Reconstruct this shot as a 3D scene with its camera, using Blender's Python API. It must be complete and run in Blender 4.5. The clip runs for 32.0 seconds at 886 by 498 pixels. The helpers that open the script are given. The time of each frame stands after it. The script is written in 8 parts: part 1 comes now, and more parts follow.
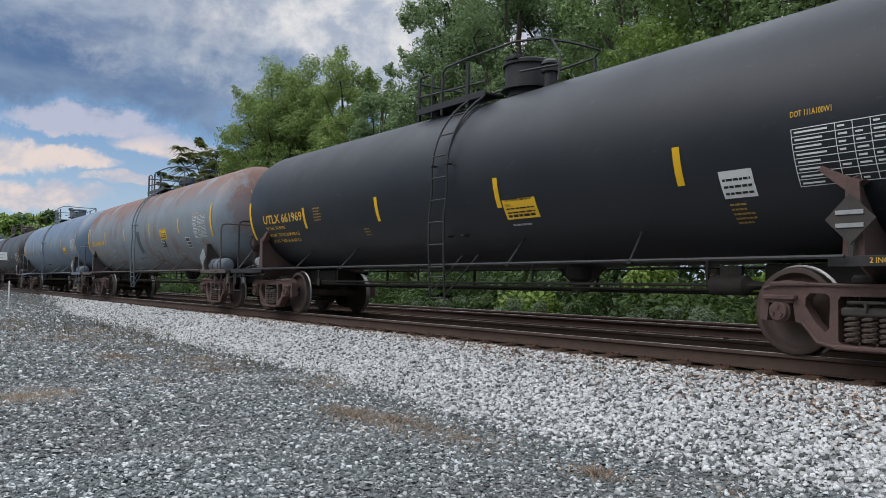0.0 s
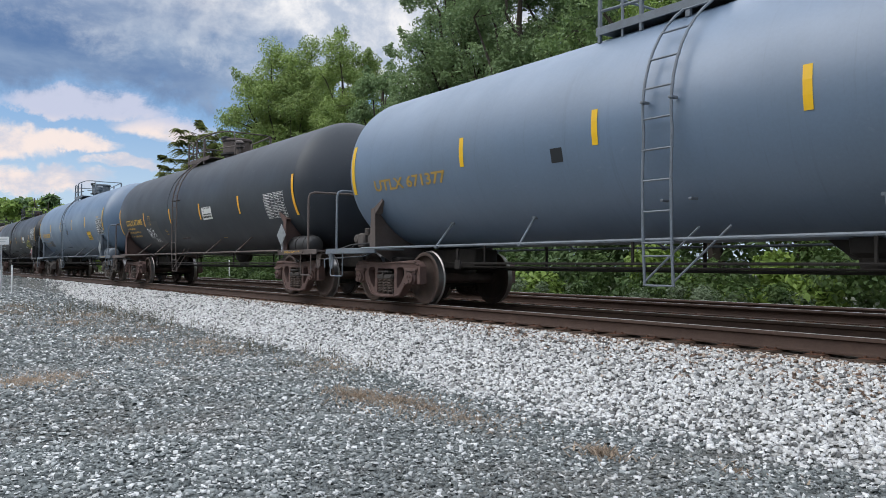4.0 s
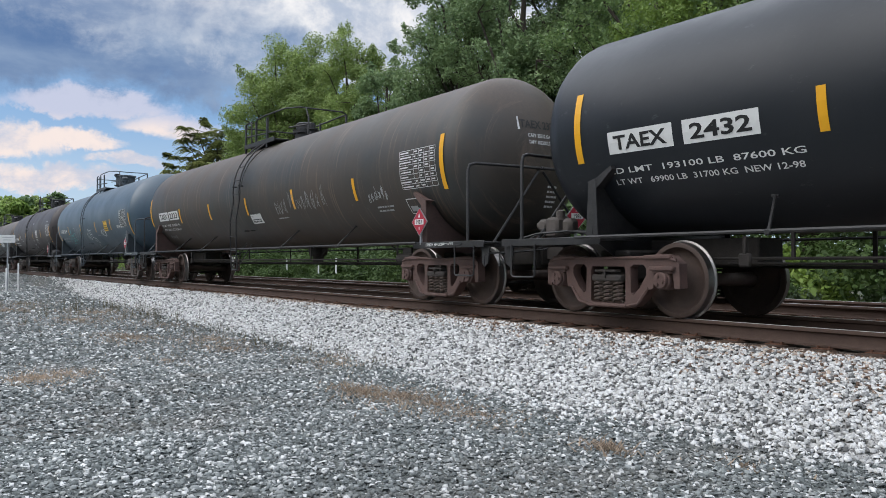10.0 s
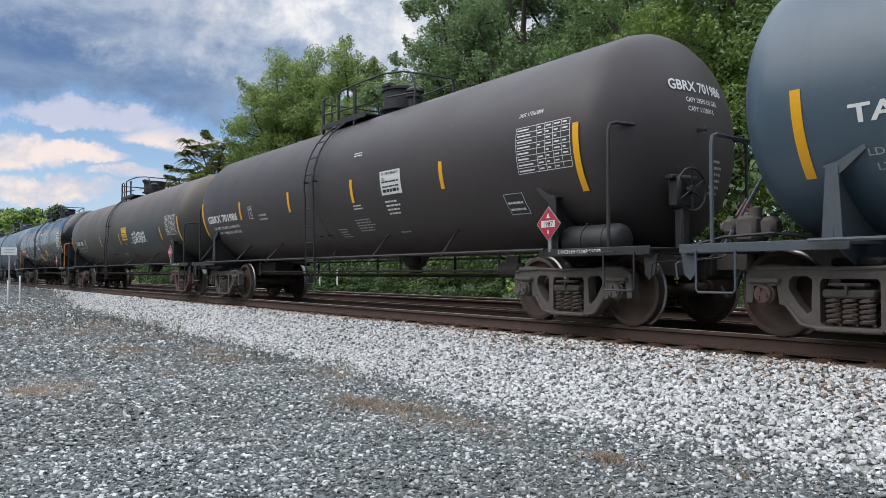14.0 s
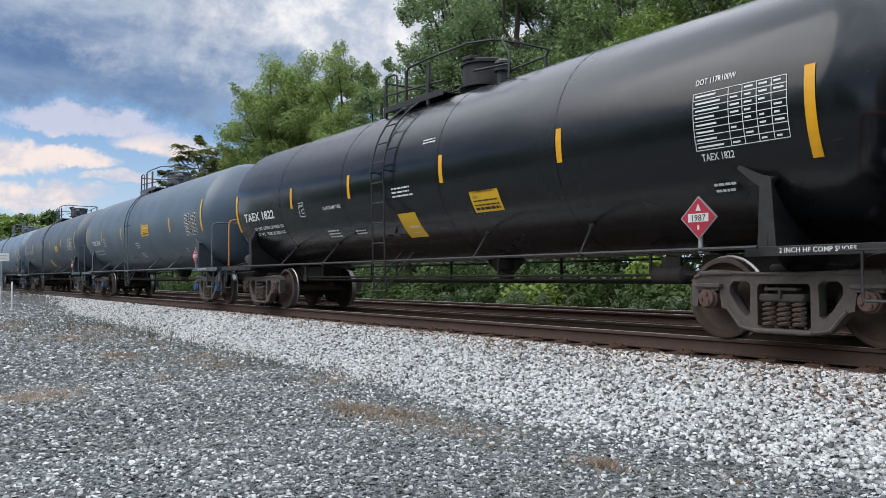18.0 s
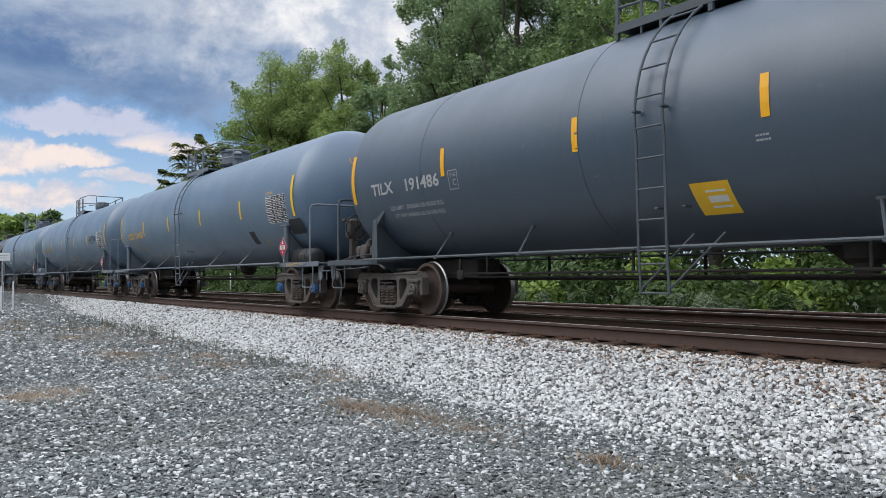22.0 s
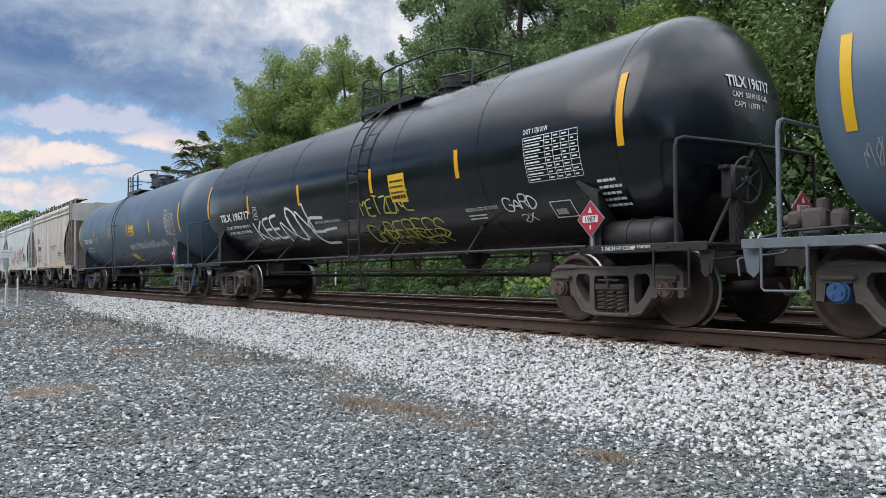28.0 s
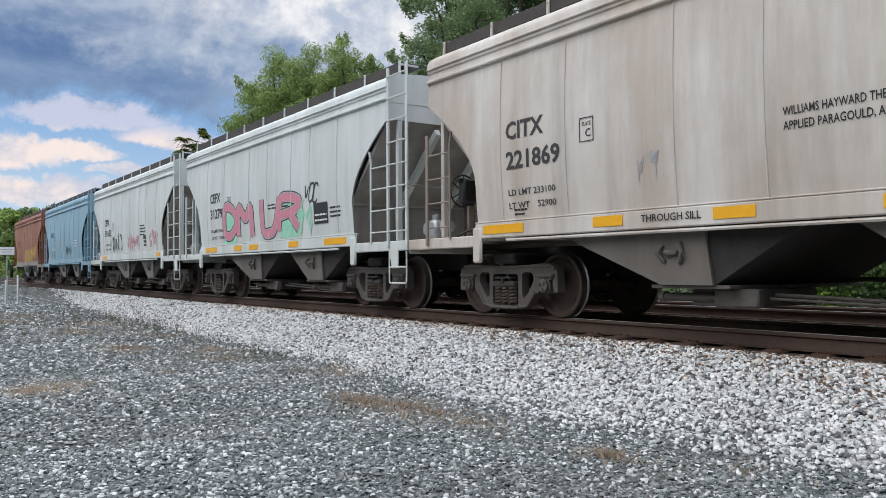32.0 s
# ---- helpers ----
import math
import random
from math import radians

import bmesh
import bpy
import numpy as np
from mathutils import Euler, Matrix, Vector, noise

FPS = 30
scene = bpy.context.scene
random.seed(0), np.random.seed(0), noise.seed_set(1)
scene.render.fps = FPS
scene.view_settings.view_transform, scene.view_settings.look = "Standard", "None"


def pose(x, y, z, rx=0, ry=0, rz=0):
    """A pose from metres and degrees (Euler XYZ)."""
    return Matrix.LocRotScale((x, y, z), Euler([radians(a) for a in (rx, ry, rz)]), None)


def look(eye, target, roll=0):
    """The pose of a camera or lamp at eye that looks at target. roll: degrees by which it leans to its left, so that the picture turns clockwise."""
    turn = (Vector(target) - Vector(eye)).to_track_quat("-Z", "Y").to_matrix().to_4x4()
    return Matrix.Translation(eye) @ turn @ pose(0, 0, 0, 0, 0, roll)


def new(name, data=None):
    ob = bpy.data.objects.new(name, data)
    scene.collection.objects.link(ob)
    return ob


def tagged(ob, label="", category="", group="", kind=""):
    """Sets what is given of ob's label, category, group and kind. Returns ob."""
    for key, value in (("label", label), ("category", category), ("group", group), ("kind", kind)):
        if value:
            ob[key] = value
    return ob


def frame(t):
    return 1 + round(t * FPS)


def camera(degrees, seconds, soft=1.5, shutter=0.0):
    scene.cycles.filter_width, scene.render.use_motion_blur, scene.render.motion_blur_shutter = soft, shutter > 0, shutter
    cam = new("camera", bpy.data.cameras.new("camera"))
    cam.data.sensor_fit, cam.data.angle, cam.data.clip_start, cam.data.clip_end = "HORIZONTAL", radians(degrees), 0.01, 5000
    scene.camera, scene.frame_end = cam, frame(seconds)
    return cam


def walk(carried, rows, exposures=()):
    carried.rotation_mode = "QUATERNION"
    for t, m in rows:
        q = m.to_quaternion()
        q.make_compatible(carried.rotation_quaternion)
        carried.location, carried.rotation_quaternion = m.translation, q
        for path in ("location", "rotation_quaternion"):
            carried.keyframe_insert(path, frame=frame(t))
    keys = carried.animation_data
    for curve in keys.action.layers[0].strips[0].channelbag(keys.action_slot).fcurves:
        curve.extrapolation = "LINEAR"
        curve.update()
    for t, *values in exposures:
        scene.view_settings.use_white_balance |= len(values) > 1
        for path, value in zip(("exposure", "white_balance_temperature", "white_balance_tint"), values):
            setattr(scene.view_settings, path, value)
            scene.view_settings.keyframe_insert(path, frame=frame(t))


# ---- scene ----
from mathutils import geometry as mathutils_geometry


def view(x, y, z, yaw, pitch, roll):
    """A camera pose: yaw to the left from +y, pitch upwards, roll, in degrees."""
    return pose(x, y, z, 90 + pitch, 0, yaw) @ pose(0, 0, 0, 0, 0, roll)


cam = camera(57.9, 32.0, soft=0.55)
walk(cam, [(t, view(*p)) for t, *p in [
    (0, 0.008, -8.636, 0.677, 54.79, 2.56, 0.82),
    (0.5, 0.007, -8.636, 0.677, 54.72, 2.57, 0.84),
    (1, 0.004, -8.636, 0.677, 54.68, 2.49, 0.77),
    (1.5, -0.000, -8.636, 0.677, 54.68, 2.37, 0.69),
    (2, -0.005, -8.636, 0.676, 54.69, 2.19, 0.70),
    (2.5, -0.010, -8.636, 0.675, 54.74, 1.96, 0.63),
    (3, -0.013, -8.636, 0.675, 54.80, 1.68, 0.57),
    (3.5, -0.015, -8.637, 0.674, 54.86, 1.40, 0.48),
    (5.5, -0.010, -8.638, 0.674, 55.00, 1.00, 0.16),
    (6, -0.008, -8.637, 0.675, 55.01, 1.01, 0.03),
    (6.5, -0.006, -8.634, 0.676, 55.02, 1.08, -0.01),
    (7, -0.005, -8.632, 0.676, 55.04, 1.17, -0.03),
    (7.5, -0.005, -8.631, 0.675, 55.07, 1.23, -0.01),
    (8, -0.008, -8.630, 0.674, 55.09, 1.22, -0.02),
    (8.5, -0.012, -8.630, 0.672, 55.10, 1.16, 0.03),
    (9, -0.016, -8.630, 0.670, 55.14, 1.08, 0.07),
    (9.5, -0.018, -8.630, 0.670, 55.19, 1.01, 0.12),
    (10, -0.018, -8.631, 0.670, 55.24, 0.94, 0.12),
    (10.5, -0.015, -8.632, 0.671, 55.28, 0.96, 0.16),
    (11, -0.011, -8.633, 0.673, 55.28, 1.05, 0.17),
    (11.5, -0.008, -8.634, 0.673, 55.29, 1.17, 0.15),
    (12, -0.007, -8.633, 0.673, 55.30, 1.30, 0.11),
    (12.5, -0.007, -8.632, 0.672, 55.35, 1.42, 0.12),
    (13, -0.006, -8.632, 0.672, 55.39, 1.53, 0.07),
    (13.5, -0.004, -8.633, 0.672, 55.38, 1.64, 0.00),
    (14, -0.001, -8.634, 0.673, 55.33, 1.75, -0.01),
    (14.5, 0.002, -8.636, 0.674, 55.24, 1.84, -0.07),
    (16.5, 0.007, -8.638, 0.677, 54.96, 2.08, -0.12),
    (17, 0.007, -8.638, 0.676, 54.94, 2.13, -0.13),
    (17.5, 0.006, -8.639, 0.675, 54.93, 2.13, -0.12),
    (18, 0.006, -8.641, 0.675, 54.89, 2.14, -0.08),
    (18.5, 0.005, -8.642, 0.675, 54.87, 2.14, -0.12),
    (19, 0.003, -8.642, 0.674, 54.88, 2.14, -0.19),
    (19.5, 0.001, -8.641, 0.674, 54.88, 2.08, -0.17),
    (20, -0.001, -8.640, 0.673, 54.91, 2.03, -0.28),
    (20.5, -0.002, -8.639, 0.672, 54.92, 1.97, -0.26),
    (21, -0.002, -8.639, 0.671, 54.92, 1.94, -0.27),
    (21.5, -0.002, -8.640, 0.671, 54.95, 1.93, -0.36),
    (22, -0.001, -8.641, 0.672, 54.95, 1.97, -0.35),
    (22.5, -0.000, -8.642, 0.672, 54.94, 2.02, -0.39),
    (23, -0.000, -8.641, 0.673, 54.94, 2.05, -0.43),
    (23.5, -0.001, -8.640, 0.673, 54.95, 2.01, -0.38),
    (24, -0.004, -8.639, 0.672, 54.97, 1.93, -0.32),
    (24.5, -0.008, -8.638, 0.671, 55.01, 1.79, -0.32),
    (25, -0.012, -8.637, 0.670, 55.03, 1.65, -0.35),
    (25.5, -0.015, -8.636, 0.669, 55.06, 1.54, -0.34),
    (27.5, -0.009, -8.635, 0.671, 55.20, 1.67, -0.43),
    (28, -0.005, -8.635, 0.672, 55.19, 1.71, -0.44),
    (28.5, -0.002, -8.635, 0.672, 55.16, 1.76, -0.47),
    (29, 0.001, -8.634, 0.672, 55.14, 1.83, -0.47),
    (29.5, 0.002, -8.633, 0.671, 55.14, 1.84, -0.44),
    (30, 0.000, -8.633, 0.670, 55.16, 1.80, -0.38),
    (30.5, -0.002, -8.634, 0.670, 55.19, 1.68, -0.31),
    (31, -0.005, -8.634, 0.670, 55.21, 1.60, -0.34),
    (31.5, -0.008, -8.635, 0.670, 55.21, 1.55, -0.34),
    (32, -0.009, -8.636, 0.670, 55.19, 1.57, -0.31)]],
     exposures=[(0, -0.24), (0.5, -0.06), (1, 0.04), (3, 0.04), (32, 0.04)])

# ---- light ----
SUN_EL, SUN_AZ = 44, 200
world = bpy.data.worlds.new("sky")
scene.world = world
world.use_nodes = True


def sky_nodes():
    nt = world.node_tree
    nt.nodes.clear()
    n, l = nt.nodes.new, nt.links.new
    out, bg = n("ShaderNodeOutputWorld"), n("ShaderNodeBackground")
    sky = n("ShaderNodeTexSky")
    sky.sky_type, sky.sun_disc = "NISHITA", False
    sky.sun_elevation, sky.sun_rotation = radians(SUN_EL), radians(SUN_AZ)
    sky.air_density, sky.dust_density, sky.ozone_density = 1.0, 0.6, 2.0
    dim = n("ShaderNodeMix"); dim.data_type = "RGBA"; dim.blend_type = "MULTIPLY"
    dim.inputs[0].default_value = 1.0
    dim.inputs[7].default_value = (0.115, 0.115, 0.12, 1)
    l(sky.outputs[0], dim.inputs[6])
    co = n("ShaderNodeTexCoord")
    sep = n("ShaderNodeSeparateXYZ"); l(co.outputs["Generated"], sep.inputs[0])

    def math_node(op, a, b=None):
        m = n("ShaderNodeMath"); m.operation = op
        for i, v in enumerate((a, b)):
            if v is None: continue
            if isinstance(v, (int, float)): m.inputs[i].default_value = v
            else: l(v, m.inputs[i])
        return m.outputs[0]
    def cloud(scale, detail, rough, offset, lo, hi, flat):
        """Cloud noise on the dome; flat squeezes it into level banks."""
        mp = n("ShaderNodeMapping"); mp.inputs["Location"].default_value = offset
        mp.inputs["Scale"].default_value = (1, 1, flat)
        l(co.outputs["Generated"], mp.inputs[0])
        t = n("ShaderNodeTexNoise"); t.inputs["Scale"].default_value = scale
        t.inputs["Detail"].default_value = detail; t.inputs["Roughness"].default_value = rough
        t.inputs["Distortion"].default_value = 0.25
        l(mp.outputs[0], t.inputs["Vector"])
        r = n("ShaderNodeMapRange"); r.interpolation_type = "SMOOTHSTEP"
        r.inputs[1].default_value, r.inputs[2].default_value = lo, hi
        l(t.outputs[0], r.inputs[0])
        return r.outputs[0]

    def blend(fac, a, b):
        m = n("ShaderNodeMix"); m.data_type = "RGBA"
        for i, v in ((0, fac), (6, a), (7, b)):
            if isinstance(v, tuple): m.inputs[i].default_value = (*v, 1)
            elif isinstance(v, float): m.inputs[i].default_value = v
            else: l(v, m.inputs[i])
        return m.outputs[2]
    def rise(v, lo, hi):
        r = n("ShaderNodeMapRange"); r.interpolation_type = "SMOOTHSTEP"
        r.inputs[1].default_value, r.inputs[2].default_value = lo, hi
        l(v, r.inputs[0])
        return r.outputs[0]
    up, north = sep.outputs[2], sep.outputs[1]
    wob = math_node("SUBTRACT", cloud(5.0, 8, 0.62, (0.9, 2.6, 0.35), 0.2, 0.8, 1.6), 0.5)
    curl = math_node("SUBTRACT", cloud(13.0, 8, 0.66, (3.1, 0.6, 1.35), 0.2, 0.8, 1.2), 0.5)
    frill = math_node("ADD", wob, math_node("MULTIPLY", curl, 0.9))

    def heap(yc, zc, ry, rz, flat_base=1.0):
        """A cumulus heap low in the sky, its outline broken by the cloud noise."""
        a = math_node("DIVIDE", math_node("ADD", math_node("SUBTRACT", north, yc), math_node("MULTIPLY", wob, 0.10)), ry)
        b = math_node("DIVIDE", math_node("ADD", math_node("SUBTRACT", up, zc), math_node("MULTIPLY", frill, 0.026)), rz)
        b = math_node("MAXIMUM", b, math_node("MULTIPLY", b, -flat_base))
        d = math_node("ADD", math_node("MULTIPLY", a, a), math_node("MULTIPLY", b, b))
        return math_node("SUBTRACT", 1.0, rise(d, 0.35, 1.35))
    heaps = None
    for spec in ((0.10, 0.135, 0.085, 0.026, 1.5), (0.19, 0.140, 0.055, 0.016, 1.5), (0.145, 0.092, 0.065, 0.021, 1.6), (0.235, 0.116, 0.035, 0.014, 1.4),
                 (0.20, 0.182, 0.10, 0.016, 1.2), (0.04, 0.088, 0.06, 0.018, 1.5), (0.30, 0.165, 0.06, 0.018, 1.2), (-0.12, 0.12, 0.10, 0.03, 1.5), (-0.35, 0.14, 0.12, 0.03, 1.5), (0.42, 0.12, 0.10, 0.02, 1.4)):
        h = heap(*spec)
        heaps = h if heaps is None else math_node("MAXIMUM", heaps, h)
    heap_tone = blend(cloud(17, 6, 0.6, (1.1, 0.2, 0.7), 0.36, 0.60, 1.5), (0.58, 0.61, 0.72), (0.92, 0.80, 0.76))
    heap_tone = blend(rise(math_node("ADD", up, math_node("MULTIPLY", wob, 0.03)), 0.155, 0.18), heap_tone, (0.56, 0.60, 0.76))
    clear = blend(rise(up, 0.05, 0.20), (0.50, 0.66, 0.85), (0.235, 0.43, 0.73))
    low = blend(heaps, blend(0.25, clear, dim.outputs[2]), heap_tone)
    # the slate-blue bank, its under-edge ragged, with paler billows high up and white cloud towards the north
    edge_h = math_node("ADD", up, math_node("MULTIPLY", frill, 0.045))
    bank = blend(cloud(3.4, 8, 0.55, (3.3, 4.2, 1.8), 0.40, 0.66, 2.6), (0.115, 0.205, 0.395), (0.27, 0.37, 0.54))
    billow = cloud(7.5, 9, 0.60, (1.3, 2.2, 0.9), 0.42, 0.62, 1.5)
    lift_up = rise(math_node("ADD", edge_h, math_node("MULTIPLY", curl, 0.02)), 0.235, 0.285)
    bank = blend(math_node("MULTIPLY", lift_up, math_node("ADD", 0.18, math_node("MULTIPLY", billow, 0.48))), bank, (0.60, 0.66, 0.75))
    reach = math_node("ADD", north, math_node("ADD", math_node("MULTIPLY", math_node("SUBTRACT", up, 0.25), 1.1), math_node("MULTIPLY", frill, 0.13)))
    white = rise(reach, 0.30, 0.52)
    veil = blend(cloud(8.5, 9, 0.62, (5.1, 0.4, 2.3), 0.40, 0.60, 1.4), (0.46, 0.53, 0.66), (0.92, 0.91, 0.92))
    bank = blend(white, bank, veil)
    top_tone = blend(cloud(2.1, 6, 0.52, (4.3, 1.2, 0.8), 0.40, 0.58, 2.4), (1.95, 2.06, 2.28), (1.30, 1.44, 1.70))
    full = blend(rise(edge_h, 0.186, 0.222), low, bank)
    full = blend(rise(up, 0.36, 0.70), full, top_tone)
    l(full, bg.inputs[0])
    bg.inputs[1].default_value = 1.0
    l(bg.outputs[0], out.inputs[0])


sky_nodes()
sun = new("sun", bpy.data.lights.new("sun", "SUN"))
sun.data.energy, sun.data.angle, sun.data.color = 1.45, radians(60), (1.0, 0.95, 0.88)
sun.matrix_world = look((0, 0, 0), (-math.sin(radians(SUN_AZ)) * math.cos(radians(SUN_EL)), -math.cos(radians(SUN_AZ)) * math.cos(radians(SUN_EL)), -math.sin(radians(SUN_EL))))

# ---- materials ----
def rgba(c):
    return (*c, 1.0)


class Nodes:
    """A small builder for node materials."""

    def __init__(self, name, rough=0.6, metal=0.0, spec=0.5, ior=1.5):
        self.mat = bpy.data.materials.new(name)
        self.mat.use_nodes = True
        self.nt = self.mat.node_tree
        self.bsdf = self.nt.nodes["Principled BSDF"]
        self.bsdf.inputs["Roughness"].default_value = rough
        self.bsdf.inputs["Metallic"].default_value = metal
        self.bsdf.inputs["IOR"].default_value = ior
        self.bsdf.inputs["Specular IOR Level"].default_value = spec
        self.co = self.nt.nodes.new("ShaderNodeTexCoord").outputs["Object"]

    def link(self, a, b):
        self.nt.links.new(a, b)

    def noise(self, scale, detail=4, rough=0.55, stretch=(1, 1, 1), lo=0.4, hi=0.6, random=False):
        mp = self.nt.nodes.new("ShaderNodeMapping")
        mp.inputs["Scale"].default_value = stretch
        self.link(self.co, mp.inputs[0])
        t = self.nt.nodes.new("ShaderNodeTexNoise")
        if random:
            t.noise_dimensions = "4D"
            oi = self.nt.nodes.new("ShaderNodeObjectInfo")
            m = self.nt.nodes.new("ShaderNodeMath"); m.operation = "MULTIPLY"; m.inputs[1].default_value = 50
            self.link(oi.outputs["Random"], m.inputs[0]); self.link(m.outputs[0], t.inputs["W"])
        t.inputs["Scale"].default_value, t.inputs["Detail"].default_value, t.inputs["Roughness"].default_value = scale, detail, rough
        self.link(mp.outputs[0], t.inputs["Vector"])
        r = self.nt.nodes.new("ShaderNodeMapRange")
        r.inputs[1].default_value, r.inputs[2].default_value = lo, hi
        self.link(t.outputs[0], r.inputs[0])
        return r.outputs[0]

    def mix(self, fac, a, b):
        m = self.nt.nodes.new("ShaderNodeMix"); m.data_type = "RGBA"
        for i, v in ((0, fac), (6, a), (7, b)):
            if isinstance(v, tuple): m.inputs[i].default_value = rgba(v)
            elif isinstance(v, (int, float)): m.inputs[i].default_value = v
            else: self.link(v, m.inputs[i])
        return m.outputs[2]

    def math(self, op, a, b=0.0):
        m = self.nt.nodes.new("ShaderNodeMath"); m.operation = op
        for i, v in enumerate((a, b)):
            if isinstance(v, (int, float)): m.inputs[i].default_value = v
            else: self.link(v, m.inputs[i])
        return m.outputs[0]

    def axis(self, i, lo, hi):
        s = self.nt.nodes.new("ShaderNodeSeparateXYZ"); self.link(self.co, s.inputs[0])
        r = self.nt.nodes.new("ShaderNodeMapRange"); r.inputs[1].default_value, r.inputs[2].default_value = lo, hi
        self.link(s.outputs[i], r.inputs[0])
        return r.outputs[0]

    def bump(self, height, strength=0.3, distance=0.01):
        b = self.nt.nodes.new("ShaderNodeBump")
        b.inputs["Strength"].default_value, b.inputs["Distance"].default_value = strength, distance
        self.link(height, b.inputs["Height"]); self.link(b.outputs[0], self.bsdf.inputs["Normal"])

    def color(self, c):
        if isinstance(c, tuple): self.bsdf.inputs["Base Color"].default_value = rgba(c)
        else: self.link(c, self.bsdf.inputs["Base Color"])
        return self.mat

    def rough(self, fac, lo, hi):
        r = self.nt.nodes.new("ShaderNodeMapRange")
        r.inputs[3].default_value, r.inputs[4].default_value = lo, hi
        self.link(fac, r.inputs[0]); self.link(r.outputs[0], self.bsdf.inputs["Roughness"])


def tank_paint(name, base, dirt, amount=0.5, rough=0.45, rust=None, streak=0.35, rust_amount=0.0, drip=None, drips=0.22, ior=1.72, film=None):
    """Weathered tank paint: broad blotches, fine grain, streaks that run down, and rust spreading from the crown."""
    n = Nodes(name, rough, ior=ior)
    broad = n.noise(0.45, 5, 0.6, (1, 1, 1), 0.35, 0.7)
    runs = n.noise(2.2, 6, 0.65, (1.6, 0.25, 0.25), 0.48, 0.75)
    fine = n.noise(26, 4, 0.6, lo=0.3, hi=0.7)
    base, dirt = tuple(0.84 * v for v in base), tuple(0.84 * v for v in dirt)
    c = n.mix(n.math("MULTIPLY", broad, amount), base, dirt)
    c = n.mix(n.math("MULTIPLY", runs, streak), c, tuple(0.55 * a + 0.45 * b for a, b in zip(dirt, base)))
    c = n.mix(n.math("MULTIPLY", fine, 0.12), c, tuple(min(1, 1.6 * a) for a in base))
    # thin drips that run down the shell, and scuffs
    thin = n.noise(1.0, 6, 0.7, (9.0, 0.45, 0.45), 0.56, 0.70)
    c = n.mix(n.math("MULTIPLY", thin, drips), c, drip or tuple(0.55 * v for v in dirt))
    scuff = n.noise(7.0, 7, 0.75, (0.5, 1.0, 1.0), 0.62, 0.72)
    c = n.mix(n.math("MULTIPLY", scuff, 0.16), c, tuple(0.25 + 0.6 * v for v in base))
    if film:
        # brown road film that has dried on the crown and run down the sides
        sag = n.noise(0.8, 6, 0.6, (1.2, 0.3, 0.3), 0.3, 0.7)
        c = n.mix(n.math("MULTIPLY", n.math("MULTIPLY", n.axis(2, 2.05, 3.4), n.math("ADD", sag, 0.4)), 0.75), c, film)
    if rust:
        crown = n.axis(2, 2.75, 3.55)
        blot = n.noise(0.9, 7, 0.62, (1, 1, 0.45), 0.33, 0.47)
        m = n.math("MULTIPLY", n.math("MULTIPLY", blot, crown), rust_amount)
        spots = n.noise(0.55, 8, 0.72, (1.4, 0.7, 0.7), 0.51, 0.58)
        m2 = n.math("MINIMUM", n.math("ADD", m, n.math("MULTIPLY", spots, rust_amount * 0.45)), 1.0)
        c = n.mix(m2, c, n.mix(fine, rust, tuple(0.6 * v for v in rust)))
    n.rough(broad, rough, min(1, rough + 0.18))
    n.bump(n.noise(3.0, 3, 0.5, lo=0.2, hi=0.8), 0.12, 0.02)
    return n.color(c)


def worn_metal(name, base, dust, rough=0.75, metal=0.0, scale=7, amount=0.6):
    n = Nodes(name, rough, metal)
    a = n.noise(scale, 5, 0.65, lo=0.35, hi=0.7, random=True)
    b = n.noise(scale * 6, 3, 0.6, lo=0.3, hi=0.7)
    c = n.mix(n.math("MULTIPLY", a, amount), base, dust)
    c = n.mix(n.math("MULTIPLY", b, 0.25), c, tuple(0.55 * v for v in base))
    n.bump(b, 0.25, 0.006)
    return n.color(c)


def plain(name, c, rough=0.5, wear=0.25, metal=0.0):
    n = Nodes(name, rough, metal)
    a = n.noise(9, 5, 0.65, lo=0.45, hi=0.75)
    return n.color(n.mix(n.math("MULTIPLY", a, wear), c, tuple(0.45 * v + 0.02 for v in c)))


def stone_mat(name, tones, rough=0.85, dust=None):
    """Stones that differ from piece to piece."""
    n = Nodes(name, rough, spec=0.18)
    g = n.nt.nodes.new("ShaderNodeNewGeometry")
    ramp = n.nt.nodes.new("ShaderNodeValToRGB")
    els = ramp.color_ramp.elements
    while len(els) < len(tones):
        els.new(0.5)
    for e, (p, c) in zip(els, tones):
        e.position, e.color = p, rgba(c)
    n.link(g.outputs["Random Per Island"], ramp.inputs[0])
    f = n.noise(60, 3, 0.6, lo=0.3, hi=0.7)
    c = n.mix(n.math("MULTIPLY", f, 0.3), ramp.outputs[0], (0.12, 0.12, 0.12))
    if dust:
        # damp, soil-stained stretches of the yard
        c = n.mix(n.math("MULTIPLY", n.noise(0.16, 6, 0.62, lo=0.44, hi=0.66), 0.40), c, dust)
        c = n.mix(n.math("MULTIPLY", n.noise(0.75, 6, 0.65, lo=0.52, hi=0.70), 0.36), c, (0.20, 0.165, 0.135))
    return n.color(c)


